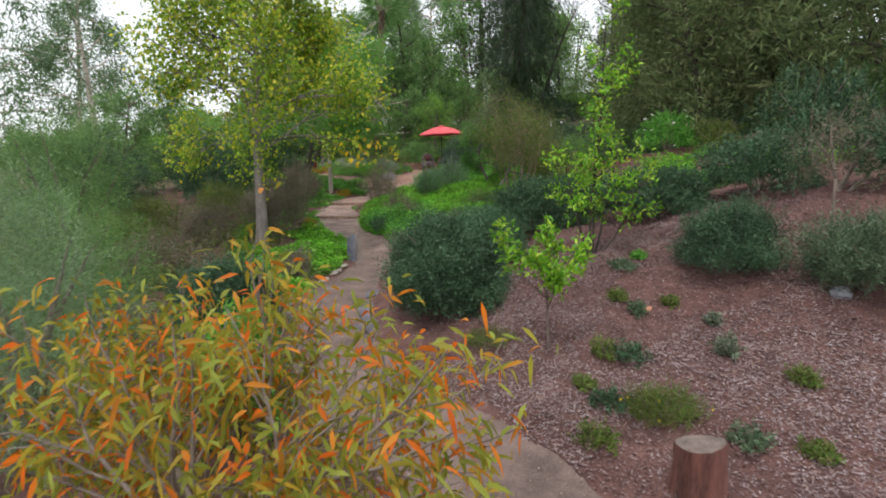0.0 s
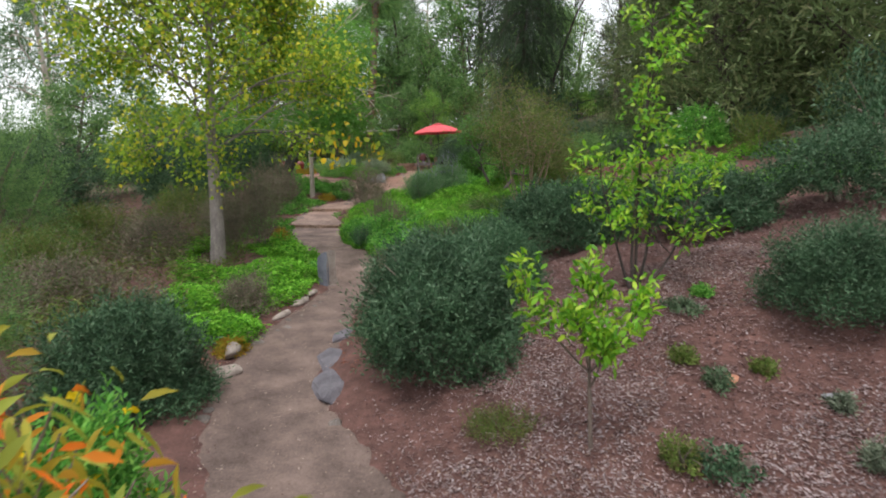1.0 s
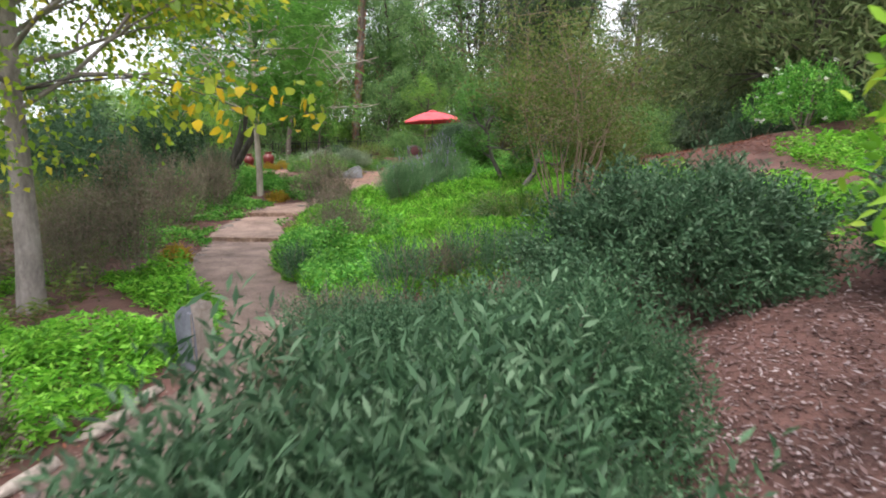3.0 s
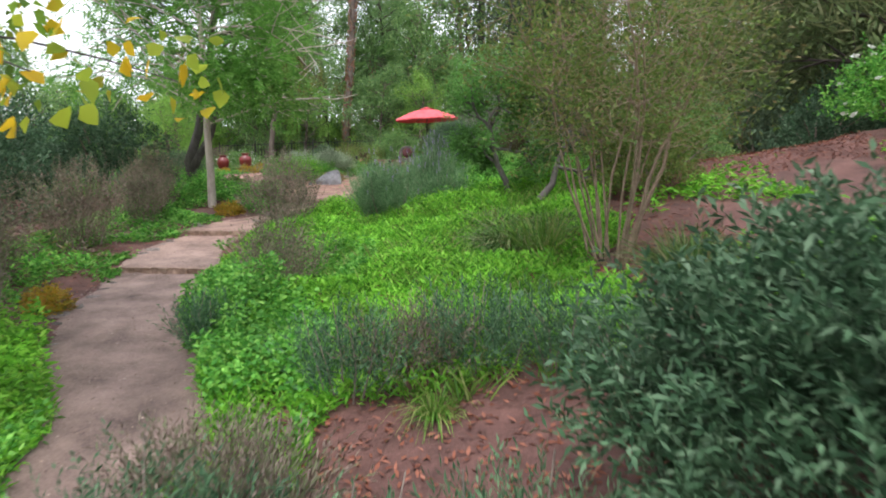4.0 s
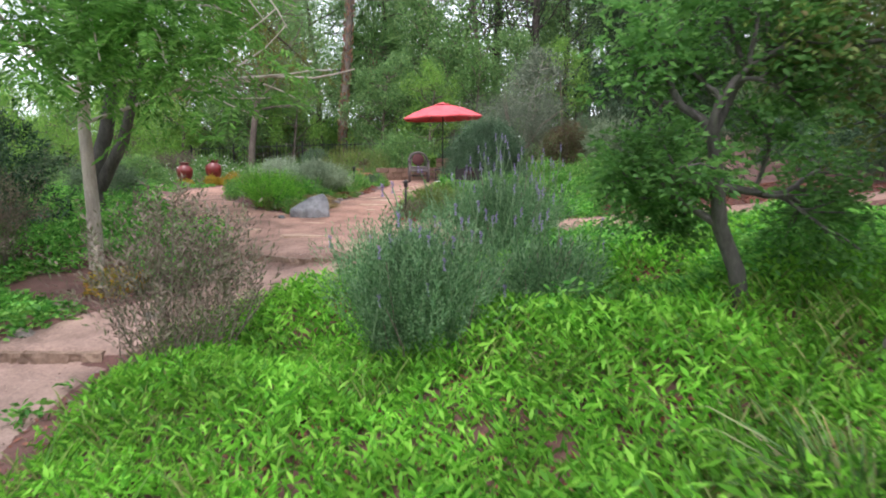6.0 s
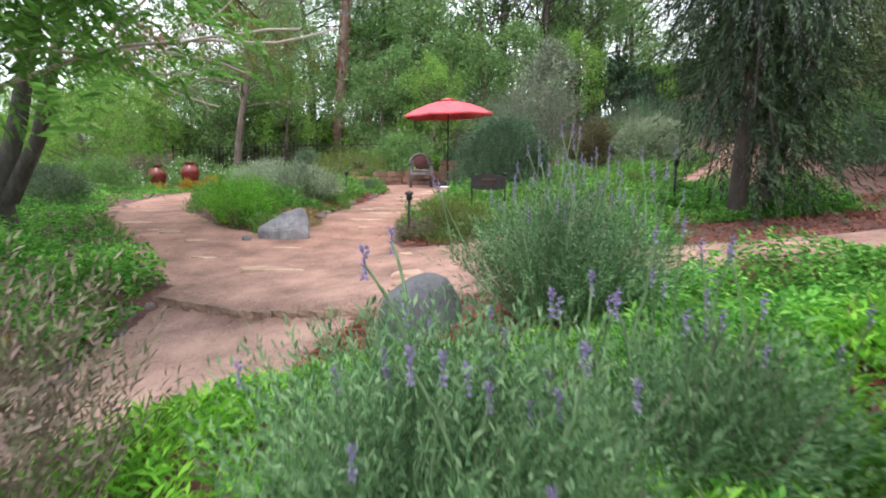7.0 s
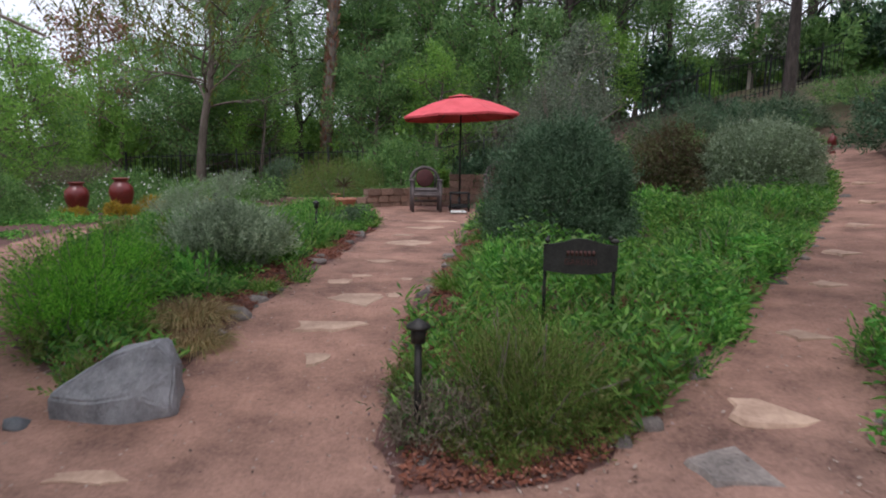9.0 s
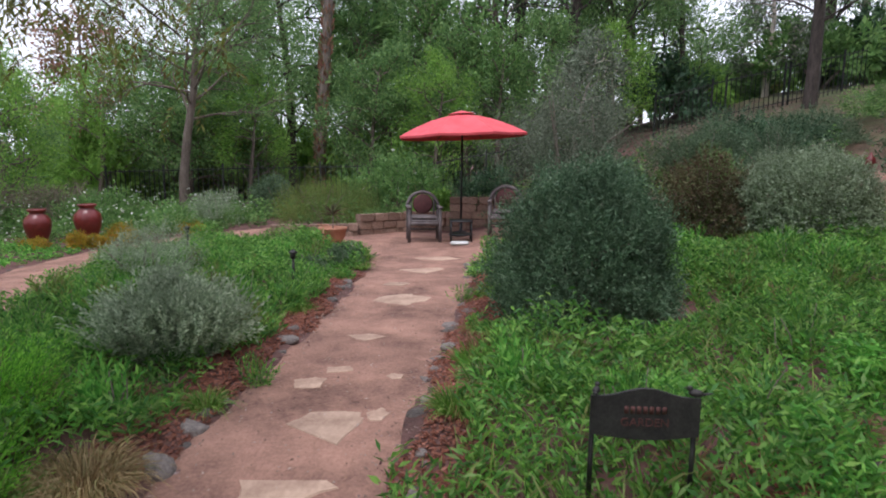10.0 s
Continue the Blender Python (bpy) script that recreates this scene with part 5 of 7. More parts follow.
np_part("hanging_foliage", sprigs(*tip_arrays(hang), .7, 26, .05, .011, "leaf", .45, 0, .2), L_MOSS, weeper, "grey hanging leaf shoots")

# ---- grasses ----
for x, y, r, h, m in ((1.1, 15.3, .6, .92, L_DARKGRASS), (1.35, 15.05, .4, .85, L_GRASS), (2.12, 13.65, .34, .98, L_DARKGRASS), (2.35, 14.0, .3, .85, L_DARKGRASS), (.75, 14.9, .4, .6, L_DARKGRASS), (1.0, 16.2, .42, .66, L_DARKGRASS),
                      (1.6, 15.8, .46, .7, L_DARKGRASS), (-.30, 25.75, .17, .34, L_DARKGRASS), (-.07, 28.5, .17, .34, L_GRASS), (-1.72, 31.0, .2, .36, L_GRASS), (-2.3, 24.62, .5, .44, L_TAN), (-2.1, 24.25, .36, .32, L_TAN), (-2.05, 25.5, .2, .34, L_GRASS), (-2.0, 27.9, .2, .3, L_GRASS), (-1.65, 30.2, .22, .32, L_GRASS),
                      (-.5, 25.3, .22, .38, L_GRASS), (-.35, 26.2, .2, .36, L_GRASS), (-.2, 27.0, .2, .34, L_GRASS), (-6.4, 35.2, .4, .8, L_GRASS), (-2.6, 24.4, .3, .45, L_GRASS), (5.0, 33.5, .5, 1.1, L_GRASS),
                      (.35, 12.55, .12, .5, L_GRASS), (-1.2, 35.6, .4, .8, L_DARKGRASS), (-2.9, 25.2, .3, .42, L_GRASS)):
    tussock("grass_tussock", {"dark_blade": "dark green arching grass tussock", "green_blade": "bright green grass tussock", "dry_blade": "tan dry grass tussock"}[m.name], x, y, r, h, m,
            int((900 if m is L_TAN else 460 if m is L_DARKGRASS else 480) * (r / .4) ** 1.2) + 60, .0075 if m is not L_TAN else .006, droop=rng.uniform(.5, .85), spread=rng.uniform(.8, 1.0))

for x, y, h in ((-1.9, 37.0, 1.35), (-.9, 37.3, 1.5), (.1, 37.1, 1.4), (1.0, 37.4, 1.5)):
    tussock("reed_clump", "tall clump of upright green reeds behind the patio wall", x, y, .8, h, L_DARKGRASS, 60, .014, "grass", "reeds", .15, .25)

# ---- leafy weeds standing above the carpet ----
weed_sources = [lavender("weed_plant", "tall leafy green weed standing in the bed", 0, -200, .22, .40, m, 26, 0, category="weed", leaf=(.075, .019), per=13, bare=.12, woody=4) for m in (L_BED, L_BRIGHT, L_BED, L_HEATH)]
for k in range(150):
    if k < 90:
        x, y = rng.uniform(-.7, 3.6), rng.uniform(23.8, 29.5)
        ok = y > 23.2 + (x - .2) * 1.15 and math.hypot(x - .76, y - 27.3) > 1.35 and not (abs(x - .25) < .5 and y < 24.5)
    else:
        x, y = rng.uniform(-4.6, -1.8), rng.uniform(24.6, 31.0)
        ok = x > -2.6 - (y - 23.4) * .5 and math.hypot(x + 2.25, y - 24.5) > .5
    if ok and float(walk_distance(np.array([x]), np.array([y]))[0]) > .36:
        s = rng.uniform(.65, 1.15)
        tagged(copy_thing(weed_sources[int(rng.integers(4))], pose(x, y, gz(x, y) - .02, rng.uniform(-6, 6), rng.uniform(-6, 6), rng.uniform(0, 360)) @ Matrix.Diagonal((s, s, s, 1))), "tall leafy green weed standing in the bed", "weed", "bed weeds")
# weeds crowding the path edges
for k in range(900):
    x, y = rng.uniform(-4.6, 3.0), rng.uniform(23.0, 31.0)
    d = float(walk_distance(np.array([x]), np.array([y]))[0])
    bed = x > -.8 + .06 * (y - 23) or -4.6 < x < -1.55 - .03 * (y - 23)
    if -.03 < d < .10 and bed and (not 24.4 < y < 29.4 or k % 9 == 0) and math.hypot(x + 2.25, y - 24.2) > .6 and not (-1.0 < x < .5 and y < 23.5):
        s = rng.uniform(.4, .8)
        tagged(copy_thing(weed_sources[int(rng.integers(4))], pose(x, y, gz(x, y) - .02, rng.uniform(-14, 14), rng.uniform(-14, 14), rng.uniform(0, 360)) @ Matrix.Diagonal((s, s, s, 1))), "short leafy green weed leaning over the path edge", "weed", "edge weeds")
for x, y, s in ((.55, 24.5, .8), (1.25, 25.2, .9), (.2, 25.6, .7), (1.9, 26.2, .9), (-.3, 26.6, .6), (1.5, 24.75, .7), (2.4, 27.0, .9), (-2.5, 25.6, .6)):
    tussock("dead_clump", "small clump of dead rusty brown stems among the weeds", x, y, .2 * s, .42 * s, L_RUST, 120, .008, "weed", "dead clumps", .5, .8)
for ob in weed_sources:
    for o in (*ob.children_recursive, ob):
        bpy.data.objects.remove(o)

# ---- carpets of weeds and litter ----
rng = np.random.default_rng(38)
def scatter(n, x0, x1, y0, y1, keep, fade=0.15, rim_gap=.06):
    x, y = rng.uniform(x0, x1, n), rng.uniform(y0, y1, n)
    rim = np.minimum(np.minimum(x - x0, x1 - x), np.minimum(y - y0, y1 - y))
    ok = (walk_distance(x, y) > rim_gap + .05 * np.sin(x * 3.7 + 2 * np.sin(y * 2.9))) & keep(x, y) & (rim > fade * rng.random(n))
    return x[ok], y[ok]


def patchy(x, y, f=1.0, k=0.0):
    return np.sin(x * 1.9 * f + 1.3 * np.sin(y * 1.3 * f + k)) + np.sin(y * 2.3 * f + 1.1 * np.sin(x * 1.7 * f - k))


def carpet(name, label, x, y, mat, height, per, leaf, shape="leaf", lean=.6, fold=.25, up=.3):
    n = len(x)
    z = ground_z(x, y)
    hgt = height * (0.75 + .42 * patchy(x, y, 1.9, 1.0)).clip(.3, 1.7)
    P = np.repeat(np.stack([x, y, z], 1), per, 0)
    s = np.tile((np.arange(per) + .3) / per, n)
    P[:, 2] += np.repeat(hgt, per) * s
    P[:, :2] += rng.normal(size=(len(P), 2)) * .03
    a = rng.uniform(0, 6.28, len(P))
    D = np.stack([np.cos(a), np.sin(a), rng.uniform(up - .45, up + .9, len(P))], 1)
    ob = np_part(name, leaves(P, D, leaf[0], leaf[1], shape, fold, lean * .3), mat)
    return tagged(ob, label, "groundcover", kind="stuff")


x, y = scatter(14500, -2.4, 2.7, 11.6, 19.6, lambda x, y: (x < np.interp(y, [12, 13.5, 15.2, 16.5], [1.2, 1.6, 2.0, 2.5]) + .2 * np.sin(3 * y)) & ~((y < 12.7) & (x > -.25)) & (np.hypot(x - 1.35, y - 15.3) > .5), rim_gap=-.01)
carpet("weed_carpet", "lush bright green spring weeds covering the slope", x, y, L_WEED, .19, 8, (.085, .019), lean=.5, up=.8)
x, y = scatter(3800, -2.4, 2.7, 11.6, 19.6, lambda x, y: (x < np.interp(y, [12, 13.5, 15.2, 16.5], [1.1, 1.5, 1.9, 2.5])) & ~((y < 12.5) & (x > -.3)) & (np.hypot(x - 1.35, y - 15.3) > .6) & (patchy(x, y, 1.3, 1.0) > -.3))
carpet("weed_carpet", "tall fresh grass blades among the weeds", x, y, L_GRASS, .05, 4, (.3, .010), "strip", lean=1.2, up=1.8)
x, y = scatter(4200, -2.2, -.3, 12.2, 16.2, lambda x, y: patchy(x, y, 1.3) > -.9, rim_gap=-.01)
carpet("weed_carpet", "taller leafy green weeds beside the path", x, y, L_BRIGHT, .38, 10, (.055, .028), lean=.5)
x, y = scatter(17000, -.9, 7.0, 22.8, 31.2, lambda x, y: (y > 22.9 + (x - .2) * 1.15) & (patchy(x, y, 1.6, .4) > -1.45) & (np.hypot(x - .76, y - 27.3) > .95) & (y > 23.0) & (walk_distance(x, y) > -.04 + (.33 + .10 * np.sin(4.1 * y)) * ((y > 24.5) & (y < 29.6) & (x < .5))), rim_gap=-.02)
carpet("weed_carpet", "lush bright green spring weeds in the bed", x, y, L_BED, .24, 8, (.085, .019), lean=.5, up=.7)
x, y = scatter(2600, -.9, 7.0, 23.3, 31.2, lambda x, y: (y > 22.9 + (x - .2) * 1.15) & (walk_distance(x, y) > .34) & (np.hypot(x - .76, y - 27.3) > 1.0))
carpet("weed_carpet", "tall fresh grass blades in the bed", x, y, L_GRASS, .05, 4, (.32, .011), "strip", lean=1.2, up=1.8)
x, y = scatter(2600, -.9, 7.0, 23.3, 31.2, lambda x, y: (y > 22.9 + (x - .2) * 1.15) & (patchy(x, y, 1.1, 2.0) > .1) & (walk_distance(x, y) > .36) & (np.hypot(x - .76, y - 27.3) > 1.1))
carpet("herb_carpet", "taller broad-leaved herbs among the weeds", x, y, L_BED, .34, 9, (.085, .026), lean=.8)
x, y = scatter(13000, -6.0, -1.6, 23.6, 33.5, lambda x, y: (x > -2.6 - (y - 23.4) * .55) & (walk_distance(x, y) > .03 + (.27 + .09 * np.sin(3.7 * y)) * ((y > 24.6) & (y < 29.4) & (x > -3.1))) & (np.hypot(x + 2.25, y - 24.5) > .42), rim_gap=0)
carpet("weed_carpet", "lush bright green weeds in the island bed", x, y, L_BED, .22, 7, (.08, .020), lean=.5, up=.7)
x, y = scatter(7000, -5.2, -1.9, 8.8, 14.6, lambda x, y: (patchy(x, y, 1.0, .5) > -.5) & (x > -3.4 - .3 * (y - 9)), rim_gap=-.01)
carpet("weed_carpet", "bright green leafy herbs along the path border", x, y, L_WEED, .26, 8, (.085, .026), lean=.8)
x, y = scatter(4500, -5.4, -2.6, 15.5, 22.6, lambda x, y: patchy(x, y, 1.2, .2) > -.6, rim_gap=-.01)
carpet("weed_carpet", "bright green leafy herbs beyond the path", x, y, L_BRIGHT, .22, 8, (.07, .03), lean=.6)
x, y = scatter(6500, .9, 4.2, 21.4, 25.6, lambda x, y: (patchy(x, y, 1.4) > -1.3) & ~((x > 1.7) & (y < 22.7)), rim_gap=.0)
carpet("weed_carpet", "green weeds in the small bed by the side path", x, y, L_BRIGHT, .26, 9, (.065, .021), lean=.7)
x, y = scatter(4600, .3, 3.4, 17.6, 20.7, lambda x, y: patchy(x, y, 1.4) > -1.0)
carpet("weed_carpet", "leafy green weeds beside the lavender", x, y, L_BRIGHT, .28, 9, (.065, .021), lean=.7)
x, y = scatter(5500, -9.5, -2.7, 21.5, 30, lambda x, y: (x < -2.8 - (y - 21.3) * .42) & (patchy(x, y) > -.9))
carpet("weed_carpet", "green herbs on the lower border", x, y, L_BRIGHT, .24, 7, (.075, .026), lean=.7)
x, y = scatter(5600, 2.4, 8.5, 11.5, 17.0, lambda x, y: (patchy(x, y, .9) > -.6) & ((x < 5.2 - .25 * (y - 11)) | (x > 5.3)), 1.0)
carpet("weed_carpet", "bright green weeds on the upper slope", x, y, L_WEED, .24, 6, (.1, .03), lean=.8)
x, y = scatter(6500, -10, -2.6, 1.5, 14, lambda x, y: (patchy(x, y, .9) > -.9) & (x < -3.2), 2.0)
carpet("weed_carpet", "low green and dry herbs on the lower side", x, y, L_AIRY, .42, 7, (.10, .024), lean=.8)
x, y = scatter(7500, -11, -3.6, 9.0, 19.0, lambda x, y: patchy(x, y, .8, 1.4) > -1.0, 2.5)
carpet("scrub_carpet", "dry brown and grey-green wild scrub", x, y, L_BROWN, .5, 7, (.10, .016), lean=.6)
x, y = scatter(5000, -11, -3.4, 8.0, 19.0, lambda x, y: patchy(x, y, .7, .3) > -.7, 2.5)
carpet("scrub_carpet", "olive green wild undergrowth", x, y, L_AIRY, .42, 7, (.10, .022), lean=.6)
x, y = scatter(3800, -11.5, -5.2, 30.0, 37.5, lambda x, y: (x < -9.0) | (y > 33.75))
carpet("border_carpet", "mixed leafy border plants around the urns", x, y, L_FOREST, .42, 8, (.11, .03), lean=.7, up=.6)
x, y = scatter(900, -9.5, -6.7, 30.8, 33.5, lambda x, y: np.hypot(x + 7.6, y - 33.1) > .2)
carpet("border_carpet", "low leafy plants in front of the urns", x, y, L_BRIGHT, .10, 6, (.07, .024), lean=.7, up=.6)
x, y = scatter(420, -11.5, -5.2, 33.6, 39.0, lambda x, y: (x < -7.0) | (y > 35.5))
carpet("border_flowers", "pale flower heads over the border plants", x, y, L_WHITE, .75, 3, (.06, .05), lean=.2, up=.8)
x, y = scatter(3600, -12, 9, 34.8, 40, lambda x, y: patchy(x, y, .9) > -1.2)
carpet("weed_carpet", "leafy green plants on the bank behind the patio", x, y, L_FOREST, .5, 8, (.13, .045), lean=.7)


def chips(name, label, x, y, mat, size, width):
    P = np.stack([x, y, ground_z(x, y) + rng.uniform(.002, .022, len(x))], 1)
    a = rng.uniform(0, 6.28, len(x))
    D = np.stack([np.cos(a), np.sin(a), rng.normal(size=len(x)) * .22], 1)
    ob = np_part(name, leaves(P, D, size, width, "leaf", .12, 0, .35), mat)
    return tagged(ob, label, "mulch", kind="stuff")


x, y = scatter(125000, -.8, 6.6, 2.6, 11.4, lambda x, y: np.ones(len(x), bool), 1.2)
chips("mulch_chips", "reddish brown bark chips covering the soil", x, y, L_CHIP, .018 + .045 * rng.random(len(x)) ** 2, .008 + .012 * rng.random(len(x)))
x, y = scatter(62000, -.6, 5.0, 3.4, 9.5, lambda x, y: patchy(x, y, 1.1, .8) > -.5)
chips("leaf_litter", "pale dry leaf litter over the mulch", x, y, L_LITTER, .02 + .03 * rng.random(len(x)), .009 + .008 * rng.random(len(x)))
x, y = scatter(14000, -1.4, 3.2, 11.0, 20.9, lambda x, y: np.ones(len(x), bool))
chips("mulch_chips", "reddish bark chips among the weeds", x, y, L_REDCHIP, .06, .02)
x, y = scatter(60000, .9, 6.0, 16.5, 24.4, lambda x, y: np.ones(len(x), bool))
chips("mulch_chips", "rust red bark chips under the conifer", x, y, L_REDCHIP, .02 + .035 * rng.random(len(x)), .009 + .012 * rng.random(len(x)))
n = 44000
x, y = rng.uniform(-6.5, 4.0, n), rng.uniform(3.5, 33.0, n)
ok = walk_distance(x, y) < -.04
chips("path_grit", "small stones and bits of bark lying on the path", x[ok], y[ok], L_GRIT, .022, .012)
x, y = scatter(46000, -6.5, 2.0, 8.0, 31.0, lambda x, y: walk_distance(x, y) < .42)
chips("mulch_chips", "rust red bark chips along the bed edges", x, y, L_REDCHIP, .02 + .06 * rng.random(len(x)) ** 2, .008 + .012 * rng.random(len(x)))
x, y = scatter(170000, -3.4, 1.2, 22.6, 30.0, lambda x, y: walk_distance(x, y) < .5)
chips("mulch_chips", "rust red bark mulch along the patio path", x, y, L_REDCHIP, .015 + .035 * rng.random(len(x)), .008 + .012 * rng.random(len(x)))
x, y = scatter(22000, -1.25, 1.4, 18.7, 20.75, lambda x, y: np.ones(len(x), bool), rim_gap=0)
chips("mulch_chips", "rust red bark mulch round the dark boulder", x, y, L_REDCHIP, .02 + .05 * rng.random(len(x)), .010 + .014 * rng.random(len(x)))
x, y = scatter(300, -1.0, .1, 19.3, 20.0, lambda x, y: patchy(x, y, 2.6, .7) > .35, rim_gap=.1)
carpet("weed_carpet", "few small weeds in the mulch by the boulder", x, y, L_BRIGHT, .14, 7, (.07, .022), lean=.6)
# crumbs of bark and grit that blur the path's edges
n = 120000
x, y = rng.uniform(-5.5, 3.0, n), rng.uniform(3.5, 31.0, n)
d = walk_distance(x, y)
ok = np.abs(d - .0) < .05 + .09 * rng.random(n)
x, y = x[ok], y[ok]
half = len(x) // 2
chips("path_grit", "crumbs of stone and bark scattered along the path edges", x[:half], y[:half], L_GRIT, .012 + .025 * rng.random(half), .008 + .010 * rng.random(half))
chips("mulch_chips", "bark chips spilled along the path edges", x[half:], y[half:], L_CHIP, .015 + .04 * rng.random(len(x) - half) ** 2, .007 + .010 * rng.random(len(x) - half))

# ---- bmesh helpers for made things ----
def box(bm, cx, cy, cz, sx, sy, sz, bevel=.006, m=None):
    made = bmesh.ops.create_cube(bm, size=1.0)["verts"]
    for v in made:
        v.co = Vector((v.co.x * sx, v.co.y * sy, v.co.z * sz))
    if bevel:
        edges = list({e for v in made for e in v.link_edges})
        made = bmesh.ops.bevel(bm, geom=edges, offset=bevel, segments=2, affect="EDGES")["verts"]
    mm = Matrix.Translation((cx, cy, cz)) @ (m if m else Matrix())
    bmesh.ops.transform(bm, matrix=mm, verts=made)
    return made


def box_bm(cx, cy, cz, sx, sy, sz, bevel=.006, m=None):
    bm = bmesh.new()
    box(bm, cx, cy, cz, sx, sy, sz, bevel, m)
    return bm


def lathe(profile, sides=28):
    bm = bmesh.new()
    rings = []
    for r, z in profile:
        rings.append([bm.verts.new((r * math.cos(2 * math.pi * k / sides), r * math.sin(2 * math.pi * k / sides), z)) for k in range(sides)])
    for lo, hi in zip(rings[:-1], rings[1:]):
        for k in range(sides):
            bm.faces.new((lo[k], lo[(k + 1) % sides], hi[(k + 1) % sides], hi[k]))
    bm.faces.new(rings[0][::-1])
    return bm


def rod_bm(points, radius, sides=8):
    V, Q = tubes([(np.array(points, float), np.full(len(points), radius))], sides, thin=0)
    bm = bmesh.new()
    vs = [bm.verts.new(v) for v in V]
    for q in Q:
        bm.faces.new([vs[i] for i in q])
    bm.faces.new(vs[:sides][::-1])
    bm.faces.new(vs[-sides:])
    return bm


# ---- armchairs ----
def armchair(x, y, turn):
    ch = holder("armchair", x, y, gz(x, y) + .012, "weathered grey wooden armchair with arched back and maroon panel", "chair", "patio chairs", turn=turn)
    for sx in (-.29, .29):
        part("leg", box_bm(sx, -.24, .32, .055, .055, .64), M_WOOD, ch)
        part("leg", box_bm(sx, .24, .32, .055, .055, .64), M_WOOD, ch)
        part("armrest", box_bm(sx * 1.02, -.02, .655, .085, .60, .035, .012), M_WOOD, ch)
    part("seat", box_bm(0, 0, .40, .56, .52, .04, .01), M_WOOD, ch)
    part("apron", box_bm(0, -.255, .35, .53, .03, .07), M_WOOD, ch)
    part("cushion", box_bm(0, -.01, .455, .50, .46, .07, .03), M_WOOD, ch, "grey seat cushion")
    arc = [(.30 * math.cos(a), .24 + .03 * math.sin(a), .62 + .30 * math.sin(a)) for a in np.linspace(0, math.pi, 15)]
    part("back_frame", rod_bm(arc, .035, 8), M_WOOD, ch)
    oval = lathe([(.0, -.012), (.17, -.012), (.195, 0), (.17, .012), (.001, .012)], 24)
    bmesh.ops.transform(oval, matrix=pose(0, .25, .69, 90, 0, 0), verts=oval.verts)
    part("back_panel", oval, M_PANEL, ch, "round maroon back panel")
    for sx in (-.22, .22):
        part("back_slat", rod_bm([(sx, .25, .42), (sx, .26, .84)], .016), M_WOOD, ch)
    part("lower_rail", box_bm(0, .24, .2, .53, .03, .05), M_WOOD, ch)
    return ch


armchair(-.83, 33.25, 6)
armchair(.72, 33.2, -8)

# ---- side table, umbrella ----
tb = holder("side_table", -.12, 33.15, gz(-.12, 33.15) + .012, "small black metal side table on the patio", "table")
part("tabletop", box_bm(0, 0, .40, .42, .42, .025), M_IRON, tb)
for sx in (-.19, .19):
    for sy in (-.19, .19):
        part("leg", box_bm(sx, sy, .195, .025, .025, .385, .004), M_IRON, tb)
part("lower_shelf", box_bm(0, 0, .15, .38, .38, .015), M_IRON, tb)
cloth = part("folded_cloth", box_bm(0, 0, .035, .34, .22, .06, .028), M_PALECLOTH)
cloth.matrix_basis = pose(-.16, 32.72, gz(-.16, 32.72) + .012, 0, 0, 8)
tagged(cloth, "folded white cloth lying on the patio floor", "cloth")

um = holder("patio_umbrella", -.08, 34.1, gz(-.08, 34.1) + .012, "open red canvas patio umbrella on a dark pole", "umbrella")
part("pole", rod_bm([(0, 0, 0), (0, 0, 2.48)], .021, 12), M_IRON, um)
part("base", lathe([(.0, 0), (.25, 0), (.25, .04), (.12, .07), (.03, .1), (.03, .25), (.022, .25)], 24), M_IRON, um, "round dark base")
TIPS, RIM, PEAK = 1.33, 2.0, 2.43
tilt = pose(0, 0, RIM, 0, -2.6, 0) @ pose(0, 0, -RIM)
bm = bmesh.new()
rings = []
for s, drop in ((.13, 0), (.3, .012), (.5, .03), (.75, .035), (1.0, 0)):
    z = PEAK + (RIM - PEAK) * s + .02 + .07 * math.sin(math.pi * min(s, 1)) 
    ring = []
    for k in range(32):
        a = 2 * math.pi * (k + 2) / 32
        f = k % 4
        sag = (0, .5, 1, .5)[f]
        r = TIPS * s * math.cos(math.pi / 8) / math.cos(((k % 4) / 4 - .5) * math.pi / 4)
        ring.append(bm.verts.new((r * math.cos(a), r * math.sin(a), z - drop * sag - .012 * sag * s)))
    rings.append(ring)
valance = [bm.verts.new((v.co.x * .995, v.co.y * .995, v.co.z - .04)) for v in rings[-1]]
rings.append(valance)
for lo, hi in zip(rings[:-1], rings[1:]):
    for k in range(32):
        bm.faces.new((lo[k], lo[(k + 1) % 32], hi[(k + 1) % 32], hi[k]))
bmesh.ops.transform(bm, matrix=tilt, verts=bm.verts)
canopy = part("canopy", bm, M_CANVAS, um, smooth=False)
solid = canopy.modifiers.new("thickness", "SOLIDIFY")
solid.thickness = .006
bm = bmesh.new()
low = [bm.verts.new((.29 * math.cos(2 * math.pi * (k + .5) / 8), .29 * math.sin(2 * math.pi * (k + .5) / 8), PEAK + .012)) for k in range(8)]
peak = bm.verts.new((0, 0, PEAK + .085))
for k in range(8):
    bm.faces.new((low[k], low[(k + 1) % 8], peak))
bmesh.ops.transform(bm, matrix=tilt, verts=bm.verts)
part("vent_cap", bm, M_CANVAS, canopy, smooth=False)
part("finial", lathe([(.0, PEAK + .03), (.02, PEAK + .04), (.026, PEAK + .07), (.012, PEAK + .1), (.001, PEAK + .11)], 12), M_IRON, um)
